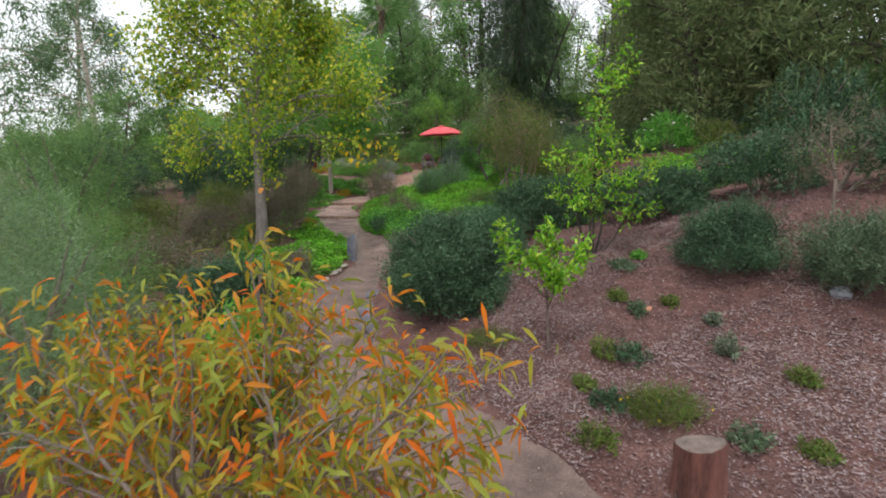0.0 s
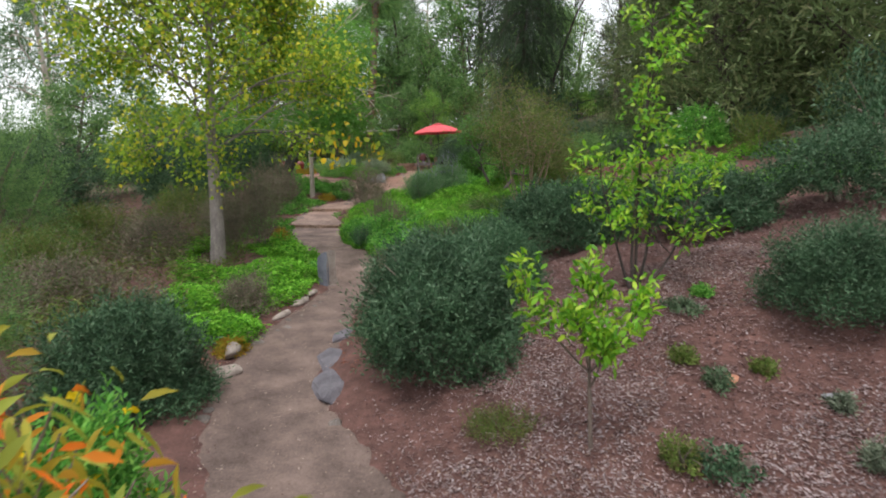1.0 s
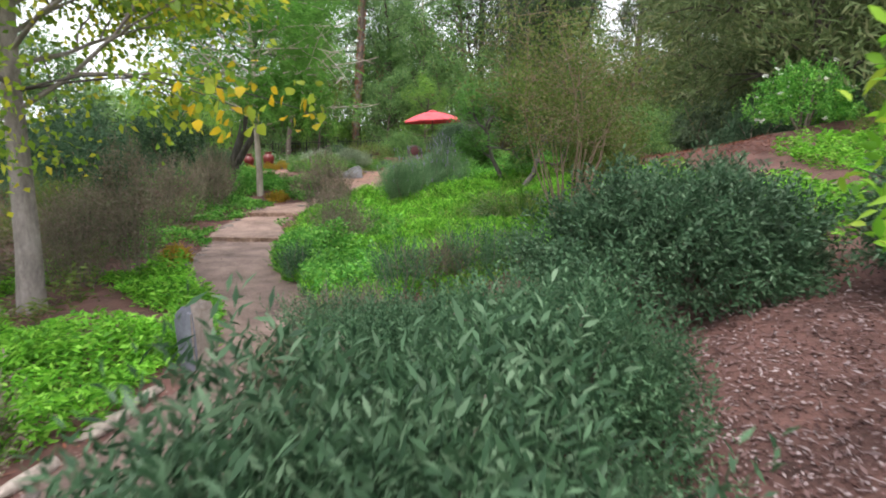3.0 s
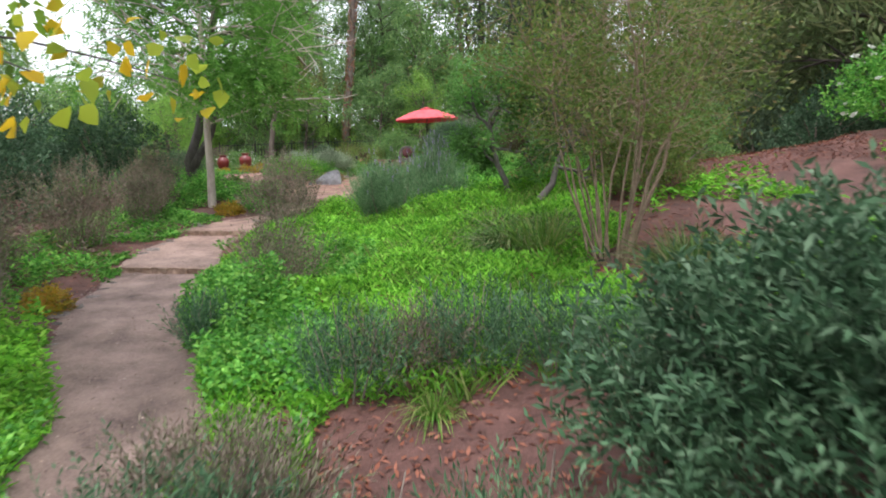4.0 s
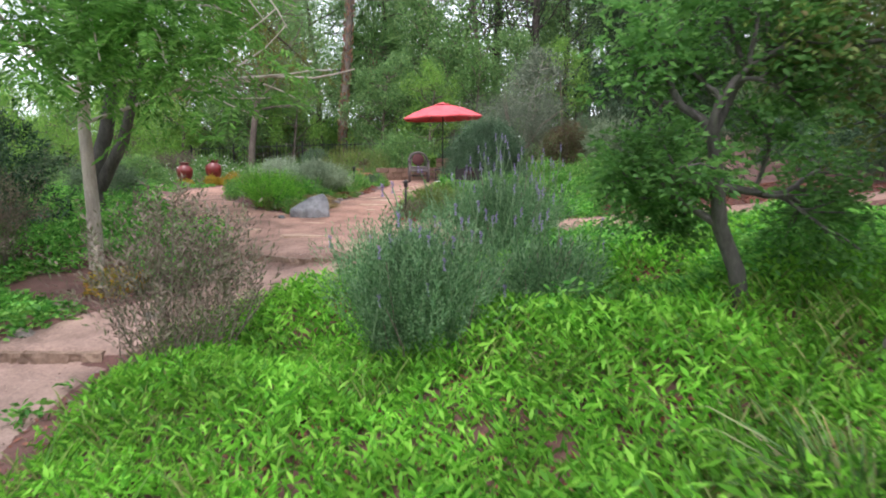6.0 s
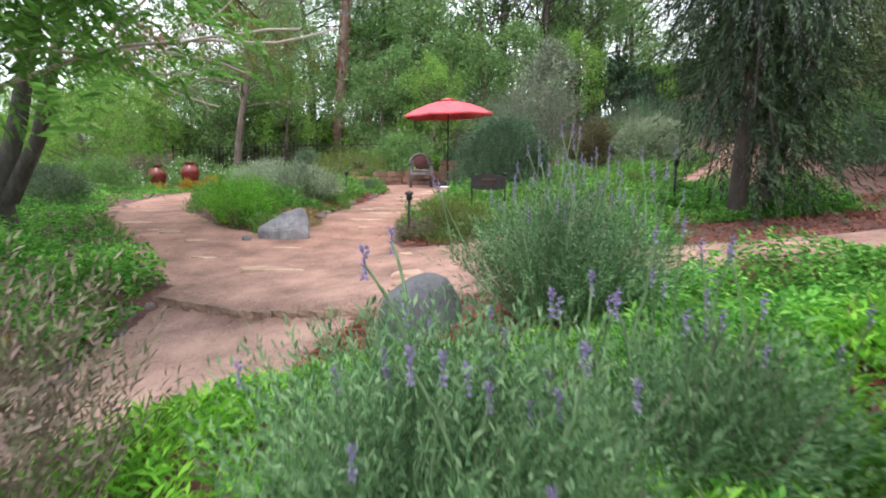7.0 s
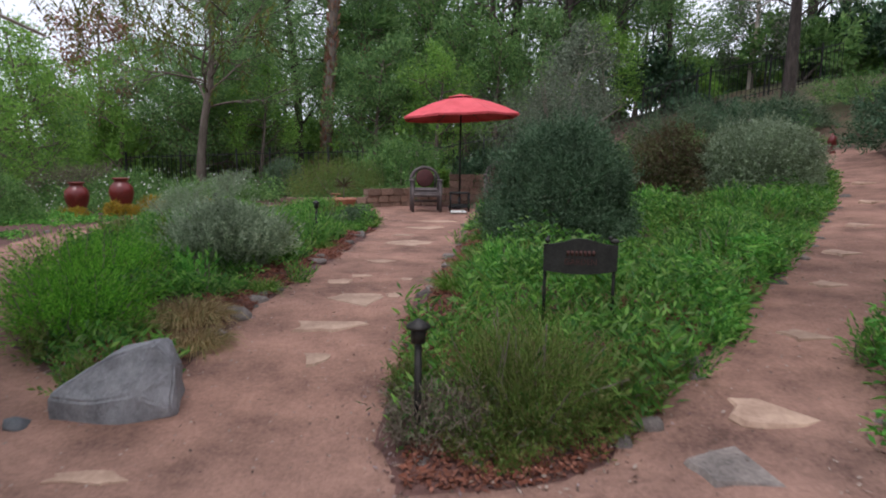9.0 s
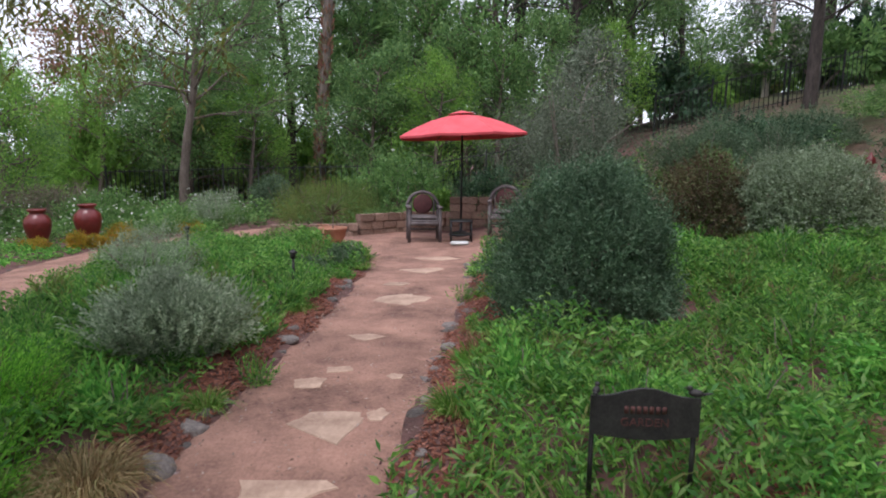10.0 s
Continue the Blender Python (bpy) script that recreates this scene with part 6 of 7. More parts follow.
for k in range(8):
    a = 2 * math.pi * (k + .5) / 8
    part("rib", rod_bm([tilt @ Vector((.05 * math.cos(a), .05 * math.sin(a), PEAK - .03)), tilt @ Vector((TIPS * .98 * math.cos(a), TIPS * .98 * math.sin(a), RIM))], .008, 6), M_IRON, um)

# ---- glazed urns, planter bowl ----
def urn(x, y, s):
    u = holder("glazed_urn", x, y, gz(x, y), "tall oxblood red glazed ceramic urn in the border", "urn", "red urns")
    prof = [(.0, 0), (.11, 0), (.12, .02), (.15, .12), (.215, .28), (.24, .40), (.225, .50), (.16, .57), (.125, .60), (.13, .63), (.165, .655), (.165, .675), (.14, .68), (.11, .62), (.02, .60)]
    part("body", lathe([(r * s * .92, z * s) for r, z in prof], 32), M_GLAZE, u)
    return u


urn(-8.03, 33.1, 1.05)
urn(-7.24, 33.35, 1.1)
bowl = holder("planter_bowl", -2.52, 33.0, gz(-2.52, 33.0), "terracotta bowl planted with a dark spiky cordyline", "planter")
part("bowl", lathe([(.0, 0), (.15, 0), (.22, .12), (.25, .26), (.27, .27), (.27, .31), (.235, .31), (.22, .25), (.02, .24)], 28), M_TERRA, bowl)
n = 46
a = rng.uniform(0, 6.28, n)
np_part("spiky_leaves", leaves(np.tile([[0, 0, .56]], (n, 1)), np.stack([np.cos(a), np.sin(a), rng.uniform(-.15, 1.4, n)], 1), .30, .022, "strip", droop=.15), L_MAROON, bowl)
part("stalk", rod_bm([(0, 0, .24), (.01, 0, .58)], .012), M_STEM, bowl)
post = holder("garden_stake", -2.55, 32.2, gz(-2.55, 32.2), "thin rusty garden stake with a flat top", "stake")
part("rod", rod_bm([(0, 0, 0), (0, 0, .42)], .014), M_TERRA, post)
part("plate", box_bm(0, 0, .43, .2, .04, .02), M_TERRA, post)

# ---- name sign ----
sign = holder("garden_sign", .245, 24.3, gz(.245, 24.3), "dark metal garden sign with arched board on two posts", "sign", turn=-4)
SZ = 2.575 - gz(.245, 24.3)
bm = bmesh.new()
outline = []
for k in range(13):
    u = k / 12
    outline.append((-.225 + .45 * u, SZ - .03 + .028 * math.sin(math.pi * u) - .010 * math.sin(3 * math.pi * u)))
for k in range(13):
    u = 1 - k / 12
    outline.append((-.225 + .45 * u, SZ - .195 - .022 * math.sin(math.pi * u)))
front = [bm.verts.new((px, -.008, pz)) for px, pz in outline]
back = [bm.verts.new((px, .008, pz)) for px, pz in outline]
bm.faces.new(front)
bm.faces.new(back[::-1])
for k in range(26):
    bm.faces.new((front[(k + 1) % 26], front[k], back[k], back[(k + 1) % 26]))
board = part("board", bm, M_BRONZE, sign, smooth=False)
for sx in (-.212, .212):
    part("post", box_bm(sx, .016, SZ / 2 - .05, .02, .014, SZ - .08, .003), M_BRONZE, sign)
    bird = bmesh.new()
    for cx, cz, rx, rz, ry in ((0, .022, .030, .017, .016), (.024, .04, .013, .012, .011)):
        made = bmesh.ops.create_icosphere(bird, subdivisions=3, radius=1.0)["verts"]
        bmesh.ops.transform(bird, matrix=Matrix.Translation((cx, 0, cz)) @ Matrix.Diagonal((rx, ry, rz, 1)), verts=made)
    made = bmesh.ops.create_cone(bird, segments=8, radius1=.012, radius2=.004, depth=.05, cap_ends=True)["verts"]
    bmesh.ops.transform(bird, matrix=pose(-.042, 0, .024, 0, -75, 0) @ Matrix.Diagonal((.5, 1, 1, 1)), verts=made)
    made = bmesh.ops.create_cone(bird, segments=6, radius1=.004, radius2=.0005, depth=.014, cap_ends=True)["verts"]
    bmesh.ops.transform(bird, matrix=pose(.042, 0, .04, 0, 90, 0), verts=made)
    made = bmesh.ops.create_cone(bird, segments=6, radius1=.004, radius2=.004, depth=.03, cap_ends=True)["verts"]
    bmesh.ops.transform(bird, matrix=pose(0, 0, -.005), verts=made)
    bmesh.ops.transform(bird, matrix=pose(sx * .96, 0, SZ - .03, 0, 0, 70 if sx < 0 else 165), verts=bird.verts)
    part("bird_finial", bird, M_BRONZE, sign, "small cast metal bird")
for k, w in enumerate((.018,) * 7):
    part("letter_bar", box_bm(-.078 + k * .026, -.010, SZ - .085, w, .004, .032, .001), M_LETTER, board, "faded red raised lettering")
tx = bpy.data.curves.new("word", "FONT")
tx.body, tx.size, tx.align_x, tx.extrude = "GARDEN", .05, "CENTER", .002
word = new("word", tx)
word.data.materials.append(M_LETTER)
word.parent = board
word.matrix_basis = pose(0, -.011, SZ - .155, 90, 0, 0)
word["label"] = "faded raised lettering"

# ---- path lights ----
def path_light(x, y, h=.48):
    pl = holder("path_light", x, y, gz(x, y), "dark metal path light with a small cap", "light", "path lights")
    part("post", rod_bm([(0, 0, -.05), (0, 0, h - .06)], .016, 10), M_BRONZE, pl)
    part("lamp_head", lathe([(.0, h - .09), (.03, h - .09), (.032, h - .03), (.02, h - .025), (.0, h - .025)], 14), M_BRONZE, pl)
    part("cap", lathe([(.0, h - .03), (.05, h - .03), (.05, h - .018), (.022, h), (.001, h + .012)], 14), M_BRONZE, pl)
    return pl


for x, y, h in ((-.72, 23.05, .52), (-2.2, 28.5, .5), (2.53, 24.0, .62), (-4.6, 31.5, .5)):
    path_light(x, y, h)

# ---- stump ----
stump = holder("tree_stump", 1.84, 3.98, gz(1.84, 3.98) - .07, "weathered sawn tree stump on the mulch", "stump")
bm = bmesh.new()
rings = []
for f, z in ((1.25, 0), (1.08, .1), (1.0, .25), (.99, .40), (.95, .425)):
    ring = []
    for k in range(36):
        a = 2 * math.pi * k / 36
        r = .175 * f * (1 + .07 * math.sin(3 * a + 1) + .04 * math.sin(11 * a) + .03 * math.sin(17 * a + 2) - (.09 if k % 9 == 4 else 0) * (z > .05))
        ring.append(bm.verts.new((r * math.cos(a), r * math.sin(a), z + .03 * math.cos(a + .6) * (z > .2))))
    rings.append(ring)
for lo, hi in zip(rings[:-1], rings[1:]):
    for k in range(36):
        bm.faces.new((lo[k], lo[(k + 1) % 36], hi[(k + 1) % 36], hi[k]))
part("bark", bm, M_STUMPBARK, stump)
bm = bmesh.new()
disc = [bm.verts.new((.955 * v[0], .955 * v[1], v[2])) for v in [(.175 * (1 + .07 * math.sin(3 * a + 1)) * math.cos(a), .175 * (1 + .07 * math.sin(3 * a + 1)) * math.sin(a), .422 + .03 * math.cos(a + .6)) for a in np.linspace(0, 2 * math.pi, 36, endpoint=False)]]
mid = bm.verts.new((0, 0, .412))
for k in range(36):
    bm.faces.new((disc[k], disc[(k + 1) % 36], mid))
part("cut_face", bm, M_STUMP, stump, "grey cracked cut face")
stake = part("wooden_stake", box_bm(0, 0, .40, .032, .032, .9, .006), M_BARK)
stake.matrix_basis = pose(5.0, 7.6, gz(5.0, 7.6) - .02)
tagged(stake, "weathered wooden garden stake beside a shrub", "stake")

# ---- low retaining wall of tan blocks ----
wall = holder("retaining_wall", 0, 0, 0, "low retaining wall of rough tan stone blocks", "wall", kind="structure")
WALL = [((-3.9, 33.8), (-2.2, 34.15), 2), ((-2.2, 34.15), (-1.3, 34.75), 3), ((-1.3, 34.75), (-.3, 34.85), 3), ((-.3, 34.85), (2.6, 34.8), 5)]
block = []
for k in range(4):
    bm = box_bm(0, 0, 0, 1, 1, 1, .07)
    r = np.random.default_rng(300 + k)
    for v in bm.verts:
        v.co += Vector(r.normal(size=3) * .025)
    me = bpy.data.meshes.new("block")
    bm.to_mesh(me)
    bm.free()
    me.materials.append(M_BLOCK)
    block.append(me)
for (ax, ay), (bx, by), courses in WALL:
    ln = math.hypot(bx - ax, by - ay)
    turn = math.degrees(math.atan2(by - ay, bx - ax))
    base = min(gz(ax, ay - .3), gz(bx, by - .3)) - .03
    for c in range(courses):
        u = -.12 * (c % 2)
        while u < ln - .05:
            w = rng.uniform(.22, .42)
            m = min(u + w, ln)
            s = max(u, 0)
            if m - s > .05:
                x, y = ax + (bx - ax) * (s + m) / 2 / ln, ay + (by - ay) * (s + m) / 2 / ln
                ob = new("block", block[rng.integers(4)])
                ob.parent = wall
                ob.matrix_basis = pose(x, y + rng.normal() * .012, base + .08 + c * .158, 0, 0, turn) @ Matrix.Diagonal((m - s - .012, .24, .15, 1))
            u += w

# ---- iron fence ----
def fence(pts, label):
    fc = holder("iron_fence", 0, 0, 0, label, "fence", kind="")
    for (ax, ay), (bx, by) in zip(pts[:-1], pts[1:]):
        n = max(int(math.hypot(bx - ax, by - ay) / .16), 1)
        za, zb = gz(ax, ay), gz(bx, by)
        for h in (.15, 1.25):
            part("rail", rod_bm([(ax, ay, za + h), (bx, by, zb + h)], .016, 6), M_IRON, fc)
        for k in range(n + 1):
            t = k / n
            x, y, z = ax + (bx - ax) * t, ay + (by - ay) * t, za + (zb - za) * t
            big = k % 12 == 0
            ob = new("post" if big else "picket", POST if big else PICKET)
            ob.parent = fc
            ob.matrix_basis = pose(x, y, z)
    return fc


def bar_mesh(name, w, h):
    bm = box_bm(0, 0, h / 2 - .02, w, w, h, 0)
    me = bpy.data.meshes.new(name)
    bm.to_mesh(me)
    bm.free()
    me.materials.append(M_IRON)
    return me


PICKET, POST = bar_mesh("picket", .018, 1.35), bar_mesh("post", .05, 1.45)
fence([(-11.0, 41.0), (-6.0, 40.3), (-1.0, 39.6), (3.0, 40.2)], "black iron picket fence behind the garden")
fence([(6.6, 41.8), (9.0, 42.0), (11.2, 42.2), (14.0, 42.6)], "black iron picket fence along the top of the bank")

# ---- small red garden lantern at the far path end ----
lan = holder("red_lantern", 8.25, 34.05, gz(8.25, 34.05), "small red garden ornament at the path end", "ornament")
part("foot", lathe([(.0, 0), (.09, 0), (.075, .06), (.035, .1), (.035, .18), (.0, .18)], 14), M_GLAZE, lan)
part("head", lathe([(.0, .18), (.08, .19), (.105, .27), (.08, .36), (.035, .40), (.028, .45), (.001, .47)], 14), M_GLAZE, lan)

# ---- house with a clay tile roof among the trees ----
house = holder("house", 25.6, 30.0, gz(25.6, 30.0), "cream stucco house with red clay tile roof", "house")
part("wall", box_bm(0, 0, 1.0, 9, 8, 3.4, .03), M_STUCCO, house)
part("eave", box_bm(0, 0, 2.78, 10.2, 9.2, .16, .02), M_STUCCO, house)
roof = holder("roof", 0, 0, 0, "", "")
roof.parent = house
tile = bpy.data.meshes.new("roof_tile")
bm = rod_bm([(0, 0, 0), (0, .5, 0)], .11, 8)
bm.to_mesh(tile)
bm.free()
tile.materials.append(M_ROOF)
part("roof_deck", rod_bm([(-5.15, 0, 0), (5.15, 0, 0)], .01), M_ROOF, house).matrix_basis = pose(0, 0, 4.6)
for k in range(40):
    for j in range(3):
        ob = new("roof_tile", tile)
        ob.parent = roof
        ob.matrix_basis = pose(-5.05 + k * .258, -4.75 + j * .46, 2.93 + j * .16, 19, 0, 0)
for s in (1, -1):
    part("roof_slope", box_bm(0, -2.35 * s, 3.72, 10.3, 4.95, .12, .01, pose(0, 0, 0, 19 * s, 0, 0)), M_ROOF, house)
part("window", box_bm(-2.5, -4.02, 1.2, 1.2, .06, 1.1, .01), M_IRON, house)

# ---- trees beyond the garden ----
rng = np.random.default_rng(39)
def far_tree(name, label, height, spread, leafmat, barkmat, style, limbs=18, bare=.25):
    lines, tips = [], []
    st = bend((0, 0, -.3), (rng.normal() * .05, rng.normal() * .05, 1), height, 9, .05, .03)
    lines.append((st, np.linspace(height * .018 + .04, .03, 10)))
    for k in range(limbs):
        s = bare + (1 - bare) * (k + rng.random()) / limbs
        a = 2.4 * k + rng.normal() * .4
        i = min(int(s * 9), 8)
        p = st[i] + (st[i + 1] - st[i]) * (s * 9 - i)
        reach = spread * (1 - .65 * max(s - .35, 0) / .65) * rng.uniform(.6, 1.15)
        grow(p, (math.cos(a), math.sin(a), .45), reach * .62, .05, 2 if style != "pine" else 1, 3, .7, .62, .15, .03 if style != "gum" else -.01, .35, lines, tips)
    if style == "gum":
        crown = lambda P, D: leaves(*around(P[::2], D[::2] * .4 + np.array([[0, 0, -.7]]), 13, .28), .27, .07)
    elif style == "pine":
        crown = lambda P, D: leaves(*around(P, D + np.array([[0, 0, .3]]), 9, .28), .34, .04)
    elif style == "soft":
        crown = lambda P, D: leaves(*around(P, D + np.array([[0, 0, -.15]]), 11, .34), .30, .05)
    elif style == "lace":
        crown = lambda P, D: leaves(*around(P[::3], D[::3], 22, .30), .20, .072)
    else:
        crown = lambda P, D: leaves(*around(P[::3], D[::3], 15, .32), .21, .09)
    return tree(name, label, 0, -200, lines, tips, leafmat, barkmat, crown, 6, group="trees beyond the garden", z=0, least=.02)


KINDS = {
    "soft": far_tree("pine_tree", "soft light green long-needled tree", 11, 4.0, L_SOFTPINE, M_BARK_DARK, "soft", 18, .2),
    "gum": far_tree("gum_tree", "tall grey-green gum tree", 13, 4.2, L_GUM, M_BARK_PALE, "gum", 17, .3),
    "oak": far_tree("broadleaf_tree", "leafy green broadleaf tree", 9.5, 4.0, L_FOREST, M_BARK, "oak", 18, .18),
    "low": far_tree("broadleaf_tree", "low branching green tree behind the fence", 6.5, 3.0, L_SOFTPINE, M_BARK, "lace", 17, .08),
    "lime": far_tree("broadleaf_tree", "light green broadleaf tree", 8, 3.8, L_LIME, M_BARK, "lace", 15, .2),
    "pine": far_tree("pine_tree", "tall dark pine tree", 15, 4.6, L_PINE, M_BARK_DARK, "pine", 34, .25),
    "rust": far_tree("broadleaf_tree", "tree with rusty dry brown leaves", 9, 3.2, L_RUST, M_BARK, "oak", 14, .3),
    "dusk": far_tree("casuarina_tree", "dense dark olive feathery tree", 9, 3.2, L_DUSK, M_BARK_DARK, "soft", 26, .06),
    "sage": far_tree("gum_tree", "grey leaved small tree", 8, 3.4, L_GREY, M_BARK_PALE, "gum", 16, .2),
}
STAND = [  # kind, x, y, scale
    ("soft", -8.6, 46, .95), ("soft", -6.6, 47.5, 1.1), ("soft", -3.0, 49, 1.2), ("oak", -1.0, 48, 1.1), ("oak", 2.0, 47, 1.15), ("pine", 4.5, 45, .95), ("lime", 7.5, 48, 1.2),  ("lime", -12.5, 43, .6),
    ("pine", 9.0, 52, 1.05), ("pine", 11.2, 41, .72), ("soft", 15.5, 47, 1.1), ("soft", 21, 46, 1.2), ("pine", 3.0, 49, 1.15), ("soft", 6.6, 47, .95),  ("gum", 19, 50, .9), ("sage", 12.5, 46, .8), ("lime", -16, 47, .5), ("oak", -20, 54, .5), ("soft", -5.0, 55, 1.3),
    ("gum", 0, 58, 1.15), ("pine", -2.5, 66, 1.1),
    ("lime", -7, 42.5, .5), ("lime", -.5, 42.2, .55), ("oak", 1.6, 42.8, .55), ("lime", 5.5, 42.5, .5), ("sage", 3.2, 39.4, .6), ("soft", 8.5, 44.5, .7),
    ("low", -11.2, 45, .8), ("low", -9.2, 43, .75), ("low", -8.0, 43.9, .85), ("low", -2.9, 43.0, .7), ("low", -2.2, 44, .85), ("low", .6, 44.5, .8), ("low", 3.2, 43.6, .8), ("low", -12.0, 27, .7), ("low", -11.0, 20.5, .58),
    ("oak", 27, 47, 1.0), 
    ("rust", -13.8, 45, .85), ("dusk", 8.8, 20, .95), ("gum", 11.5, 29, .5), ("dusk", 10.8, 15.5, 1.0), ("dusk", 12.5, 21, 1.2), ("gum", 9.8, 10, .75), ("gum", 13.5, 33, .6),
    ("oak", 17, 24, .9), ("dusk", 10.5, 25, 1.1), ("dusk", 13.5, 27, 1.2), ("dusk", 15.5, 30, 1.25), ("dusk", 9.6, 28.5, .75), ("gum", 15, 37, .8), ("oak", 21, 39, .9), ("pine", 24, 30, 1.1),
    ("lime", -12.5, 31, .45), ("lime", -11.2, 37, .55), ("lime", -10.4, 34, .42), ("lime", -14.5, 34.5, .5), ("low", -13.0, 39.5, .6), ("low", -16.5, 41, .62), ("gum", -13.5, 24, .68), ("oak", -14.5, 19, .42), ("gum", -11.5, 14.5, .55), 
    ("gum", -21, 34, .8), ("oak", -18, 39, .42), ("lime", -14.5, 37.5, .42), ("oak", -26, 44, .45), 
]
for kind, x, y, s in STAND:
    copy_thing(KINDS[kind], pose(x, y, gz(x, y) - .1, 0, 0, rng.uniform(0, 360)) @ Matrix.Diagonal((s, s, s * rng.uniform(.9, 1.12), 1)))
for ob in KINDS.values():
    for o in (*ob.children_recursive, ob):
        bpy.data.objects.remove(o)


def palm(x, y, h, r):
    top = holder("palm_tree", x, y, gz(x, y), "tall fan palm with rough trunk", "tree", "palms")
    st = bend((0, 0, -.2), (.03, 0, 1), h, 8, .02)
    np_part("trunk", tubes([(st, np.linspace(r * 1.0, r * .8, 9))], 9), M_BARK, top)
    m = int(60 * h)
    s, a = rng.uniform(0, h * .97, m), rng.uniform(0, 6.28, m)
    out = np.stack([np.cos(a), np.sin(a), 0 * a], 1)
    axis = np.stack([np.interp(s, st[:, 2], st[:, 0]), np.interp(s, st[:, 2], st[:, 1]), s], 1)
    np_part("leaf_sheath", leaves(axis + out * r * .8, out * .55 + np.array([[0, 0, 1.0]]), .26, .10), L_RUST, top, "ragged rusty old leaf bases")
    n = 46
    a = rng.uniform(0, 6.28, n)
    D = np.stack([np.cos(a), np.sin(a), rng.uniform(-.6, 1.2, n)], 1)
    P = np.tile(st[-1:], (n, 1)) + unit(D) * .9
    np_part("crown", join([leaves(P, unit(D) + rng.normal(size=(n, 3)) * .3, 1.0, .06, "strip", droop=.25) for _ in range(14)]), L_FOREST, top)
    np_part("frond_stalk", tubes([([st[-1], p], [.03, .015]) for p in P], 4), M_STEM, top)


palm(-5.1, 45, 11.5, .2)
palm(-3.9, 46.5, 6.3, .17)
rng = np.random.default_rng(77)
lines, tips = [], []
st = np.array([[0, 0, -.1], [.06, 0, 1.2], [.2, .05, 2.4], [.42, .05, 3.5], [.5, .1, 4.6], [.45, .1, 6.4]])
lines.append((st, [.16, .13, .115, .10, .08, .03]))
for k in range(20):
    s = 2.6 + 3.7 * (k + rng.random()) / 20
    p = np.array([np.interp(s, st[:, 2], st[:, i]) for i in range(3)])
    grow(p, (math.cos(2.4 * k), math.sin(2.4 * k), .55), 1.7, .04, 2, 3, .65, .62, .14, .02, .35, lines, tips)
tree("acacia_tree", "slender leaning tree with brown trunk and fine light green foliage", -7.9, 39.3, lines, tips, L_SOFTPINE, M_BARK,
     lambda P, D: leaves(*around(P, D, 12, .2), .13, .028))

# woods further off, behind the row of garden trees
L_WOODS = leaf_mat("far_wood_leaf", [(.12, .20, .09), (.17, .275, .12), (.23, .35, .15), (.29, .42, .18)], .7, .5)
WOODS = []
for k in range(46):
    x = -44 + 88 * (k + rng.uniform(-.3, .3)) / 45
    y = 60 + rng.uniform(-3, 9)
    WOODS.append((x, y, rng.uniform(2.6, 4.2), (rng.uniform(3.2, 4.6) if x < -24 else rng.uniform(5, 7) if x < -15 else rng.uniform(8.5, 14) if x < 15 else rng.uniform(4.5, 7))))
pieces, stems = [], []
for x, y, r, h in WOODS:
    n = int(130 * h)
    D = ball_dirs(n, -.95)
    k = rng.uniform(0, 6)
    q = (.55 + .45 * rng.random(n) ** .5) * (1 - .22 * (1 + wob(D, 2.6, k)) - .16 * wob(D, 6.0, k))
    taper = 1 - .45 * np.clip(D[:, 2], 0, 1)
    base = np.array([x, y, gz(x, y) + h * .52])
    pieces.append(leaves(base + np.stack([D[:, 0] * r * q * taper, D[:, 1] * r * q * taper, D[:, 2] * h * .5 * q], 1), D + rng.normal(size=(n, 3)) * .8 + np.array([[0, 0, -.3]]), .30, .13))
    stems.append((bend((x, y, gz(x, y) - .2), (0, 0, 1), h * .9, 6, .04), np.linspace(.16, .04, 7)))
woods = np_part("far_woods", join(pieces), L_WOODS)
tagged(woods, "dense dark green woods behind the garden trees", "trees", kind="stuff")
trunks = np_part("far_trunks", tubes(stems, 5), M_BARK_DARK)
tagged(trunks, "dark trunks of the woods behind the garden", "trees", kind="stuff")

# understorey that closes the view between trunks
UNDER = []
for k in range(54):
    a = k / 53
    UNDER.append((-34 + 68 * a + rng.normal() * 1.2, 44 + rng.uniform(0, 9), rng.uniform(1.6, 2.6), rng.uniform(2.0, 3.6)))
NEAR = []
for k in range(14):
    NEAR.append((7.0 + rng.uniform(0, 5), 11 + k * 1.9, rng.uniform(1.0, 1.8), rng.uniform(1.2, 2.4)))
for k in range(11):
    NEAR.append((-10.5 - rng.uniform(0, 5), 13 + k * 2.2, rng.uniform(1.2, 2.0), rng.uniform(1.4, 2.6)))
hedges = [shrub("thicket_shrub", lab, 0, -200, (1, 1, 1), m, 420, 6, (.12, .05), .16, .4, .45, group="thicket")
          for m, lab in ((L_FOREST, "leafy mid green thicket shrub"), (L_OLIVE, "dense dark green thicket shrub"), (L_AIRY, "loose olive brown thicket shrub"), (L_LIME, "leafy light green thicket shrub"))]
UNDER += [(-8.4, 47.5, 2.4, 3.4), (-6.6, 49.5, 2.4, 3.6), (-9.8, 46.0, 2.0, 2.8), (-4.4, 48.5, 2.2, 3.2)]
for k, (x, y, r, h) in enumerate(UNDER):
    copy_thing(hedges[(0, 3, 0, 2, 1, 3, 0)[k % 7] if x > -5 else (0, 3, 2)[k % 3]], pose(x, y, gz(x, y) - .05, 0, 0, rng.uniform(0, 360)) @ Matrix.Diagonal((r, r, h, 1)))
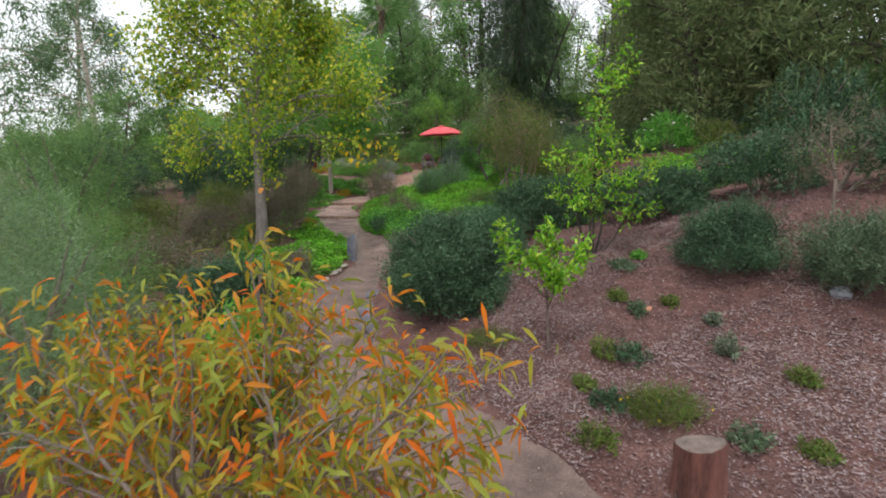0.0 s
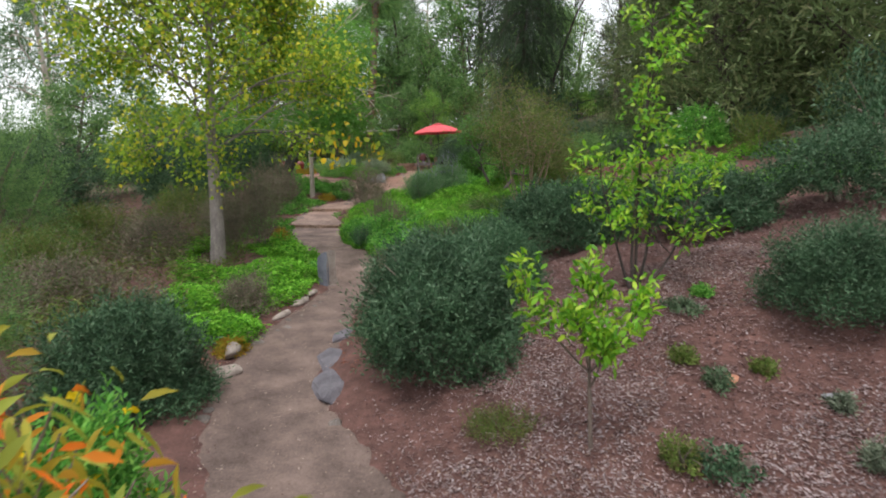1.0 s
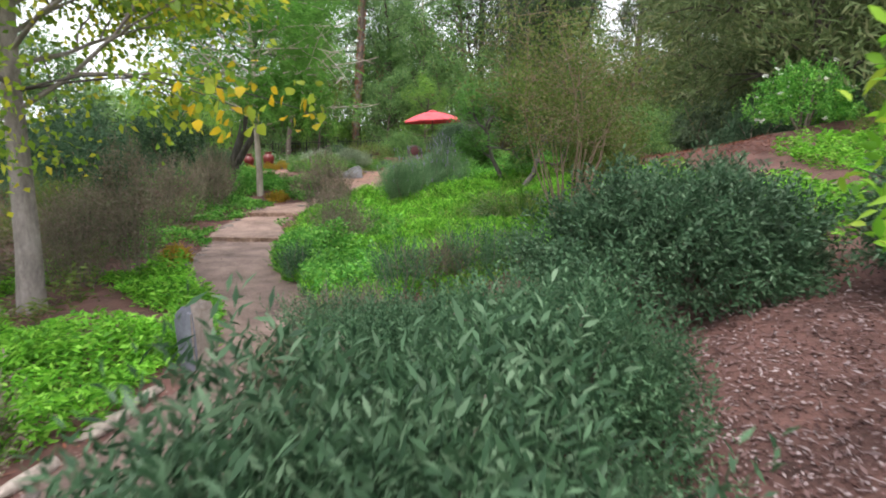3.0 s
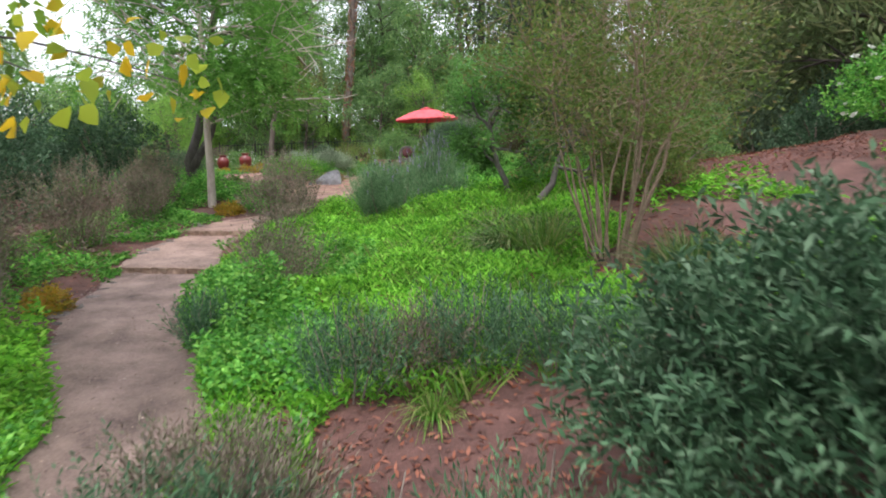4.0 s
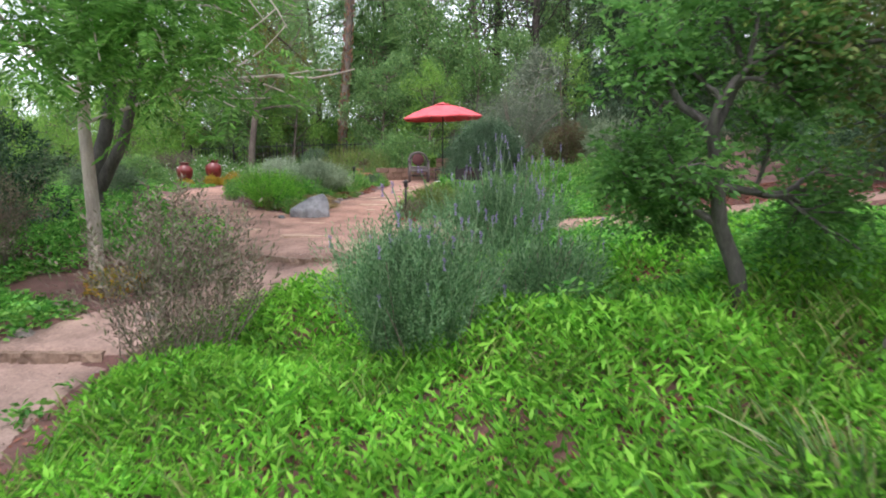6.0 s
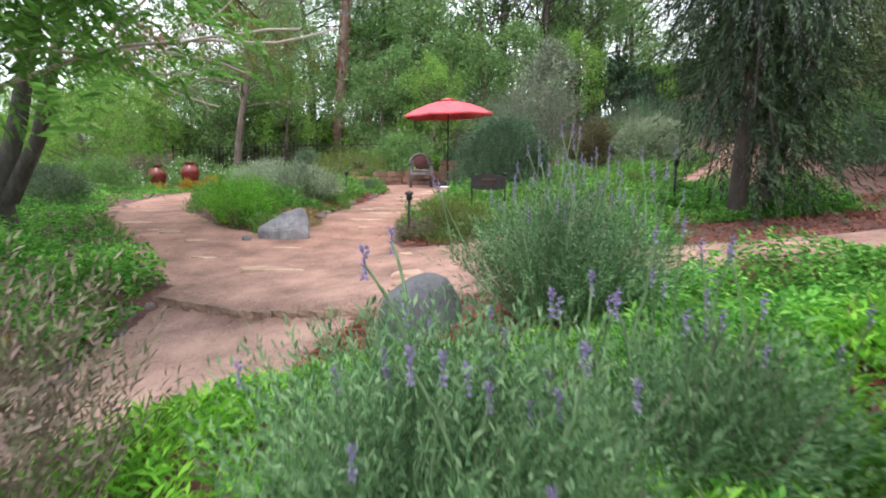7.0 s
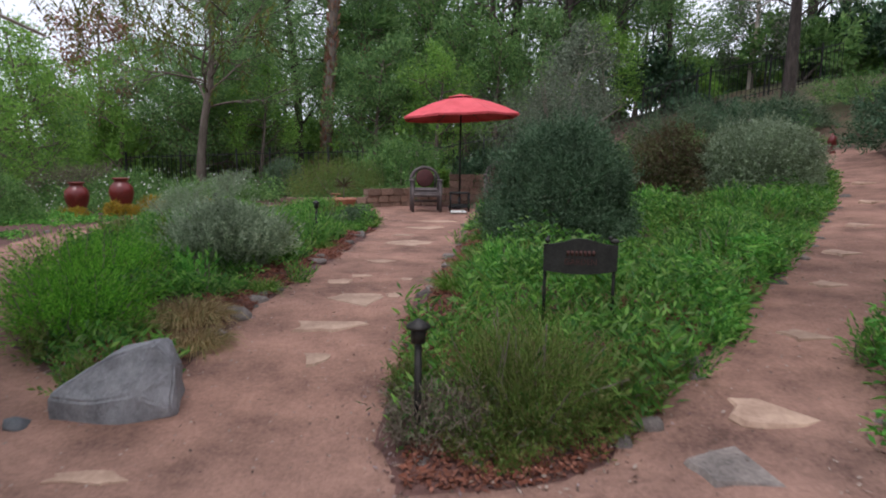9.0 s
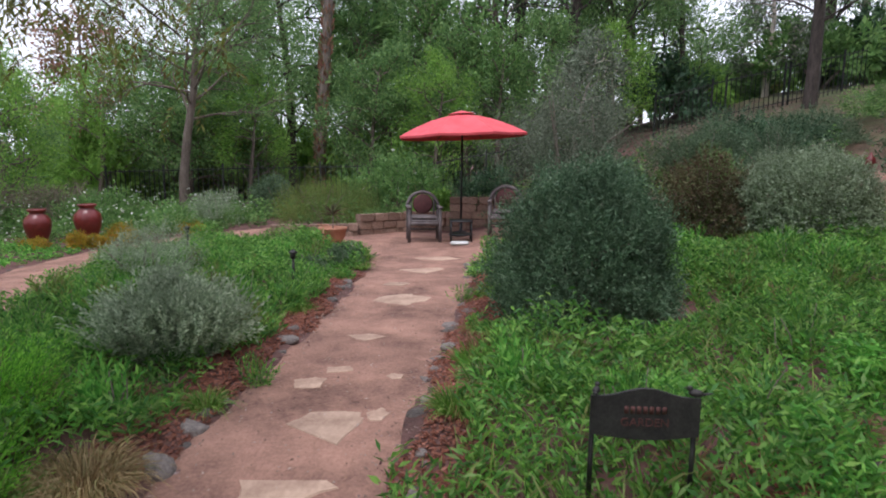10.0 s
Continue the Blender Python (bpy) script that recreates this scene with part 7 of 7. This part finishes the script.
for x, y, r, h in ((6.6, 26.0, .9, 1.3), (7.6, 28.0, 1.0, 1.6), (8.8, 29.5, 1.2, 1.9), (9.8, 32.0, 1.2, 1.4), (10.5, 35.0, 1.5, 1.5), (6.6, 34.5, 1.0, 1.5), (7.2, 37.5, 1.3, 1.6), (11.5, 38.0, 1.6, 1.3), (9.0, 27.0, 1.1, 1.6),
                   (12.5, 30.0, 1.6, 2.2), (8.2, 24.0, 1.1, 1.3), (6.4, 23.4, .8, 1.0), (11.0, 25.5, 1.4, 2.0), (5.2, 34.2, .7, 1.2), (13.5, 35.5, 1.6, 1.5), (7.4, 16.2, .9, 1.2), (8.6, 18.4, 1.1, 1.5), (9.6, 15.2, 1.1, 1.5), (7.0, 20.0, 1.0, 1.3), (10.4, 20.5, 1.3, 1.8), (8.4, 13.6, .9, 1.1), (10.8, 17.2, 1.3, 1.8), (9.2, 22.0, 1.2, 1.6)):
    NEAR.append((x, y, r, h))
fine = [shrub("thicket_shrub", lab, 0, -200, (1, 1, 1), m, 540, 8, (.066, .019), .17, .5, .5, group="thicket")
        for m, lab in ((L_SAGE, "dense grey-green thicket shrub on the bank"), (L_OLIVE, "dense dark green thicket shrub"), (L_FOREST, "leafy mid green thicket shrub"), (L_AIRY, "loose olive brown thicket shrub"))]
for k, (x, y, r, h) in enumerate(NEAR):
    copy_thing(fine[(0, 1, 2, 0, 3, 1)[k % 6]], pose(x, y, gz(x, y) - .05, 0, 0, rng.uniform(0, 360)) @ Matrix.Diagonal((r, r, h, 1)))
for ob in hedges + fine:
    for o in (*ob.children_recursive, ob):
        bpy.data.objects.remove(o)
shrub("rose_bush", "leafy rose bush with white flowers", 6.6, 17.6, (1.0, .9, 1.3), L_BRIGHT, 900, 7, (.07, .03), .2, .5, .35, flowers=(L_WHITE, 26, .09, .07, .03))
shrub("rose_bush", "leafy rose bush with white flowers", -1.6, 37.4, (1.8, .8, 1.8), L_FOREST, 1200, 7, (.09, .035), .25, .5, .35, flowers=(L_WHITE, 14, .10, .08, .03))
shrub("flower_bush", "leafy bush with small white flowers behind the urns", -8.3, 35.8, (1.3, .8, 1.0), L_FOREST, 900, 7, (.07, .025), .2, .5, .35, flowers=(L_WHITE, 40, .06, .05, .03))
shrub("ivy_shrub", "yellow-green leafy shrub behind the chair", -.6, 35.6, (.6, .5, .9), L_LIME, 500, 6, (.10, .06), .18, .5, .3)
shrub("ivy_shrub", "dark leafy shrub behind the umbrella", .6, 35.9, (.9, .6, 1.3), L_OLIVE, 800, 7, (.08, .03), .2, .5, .3)
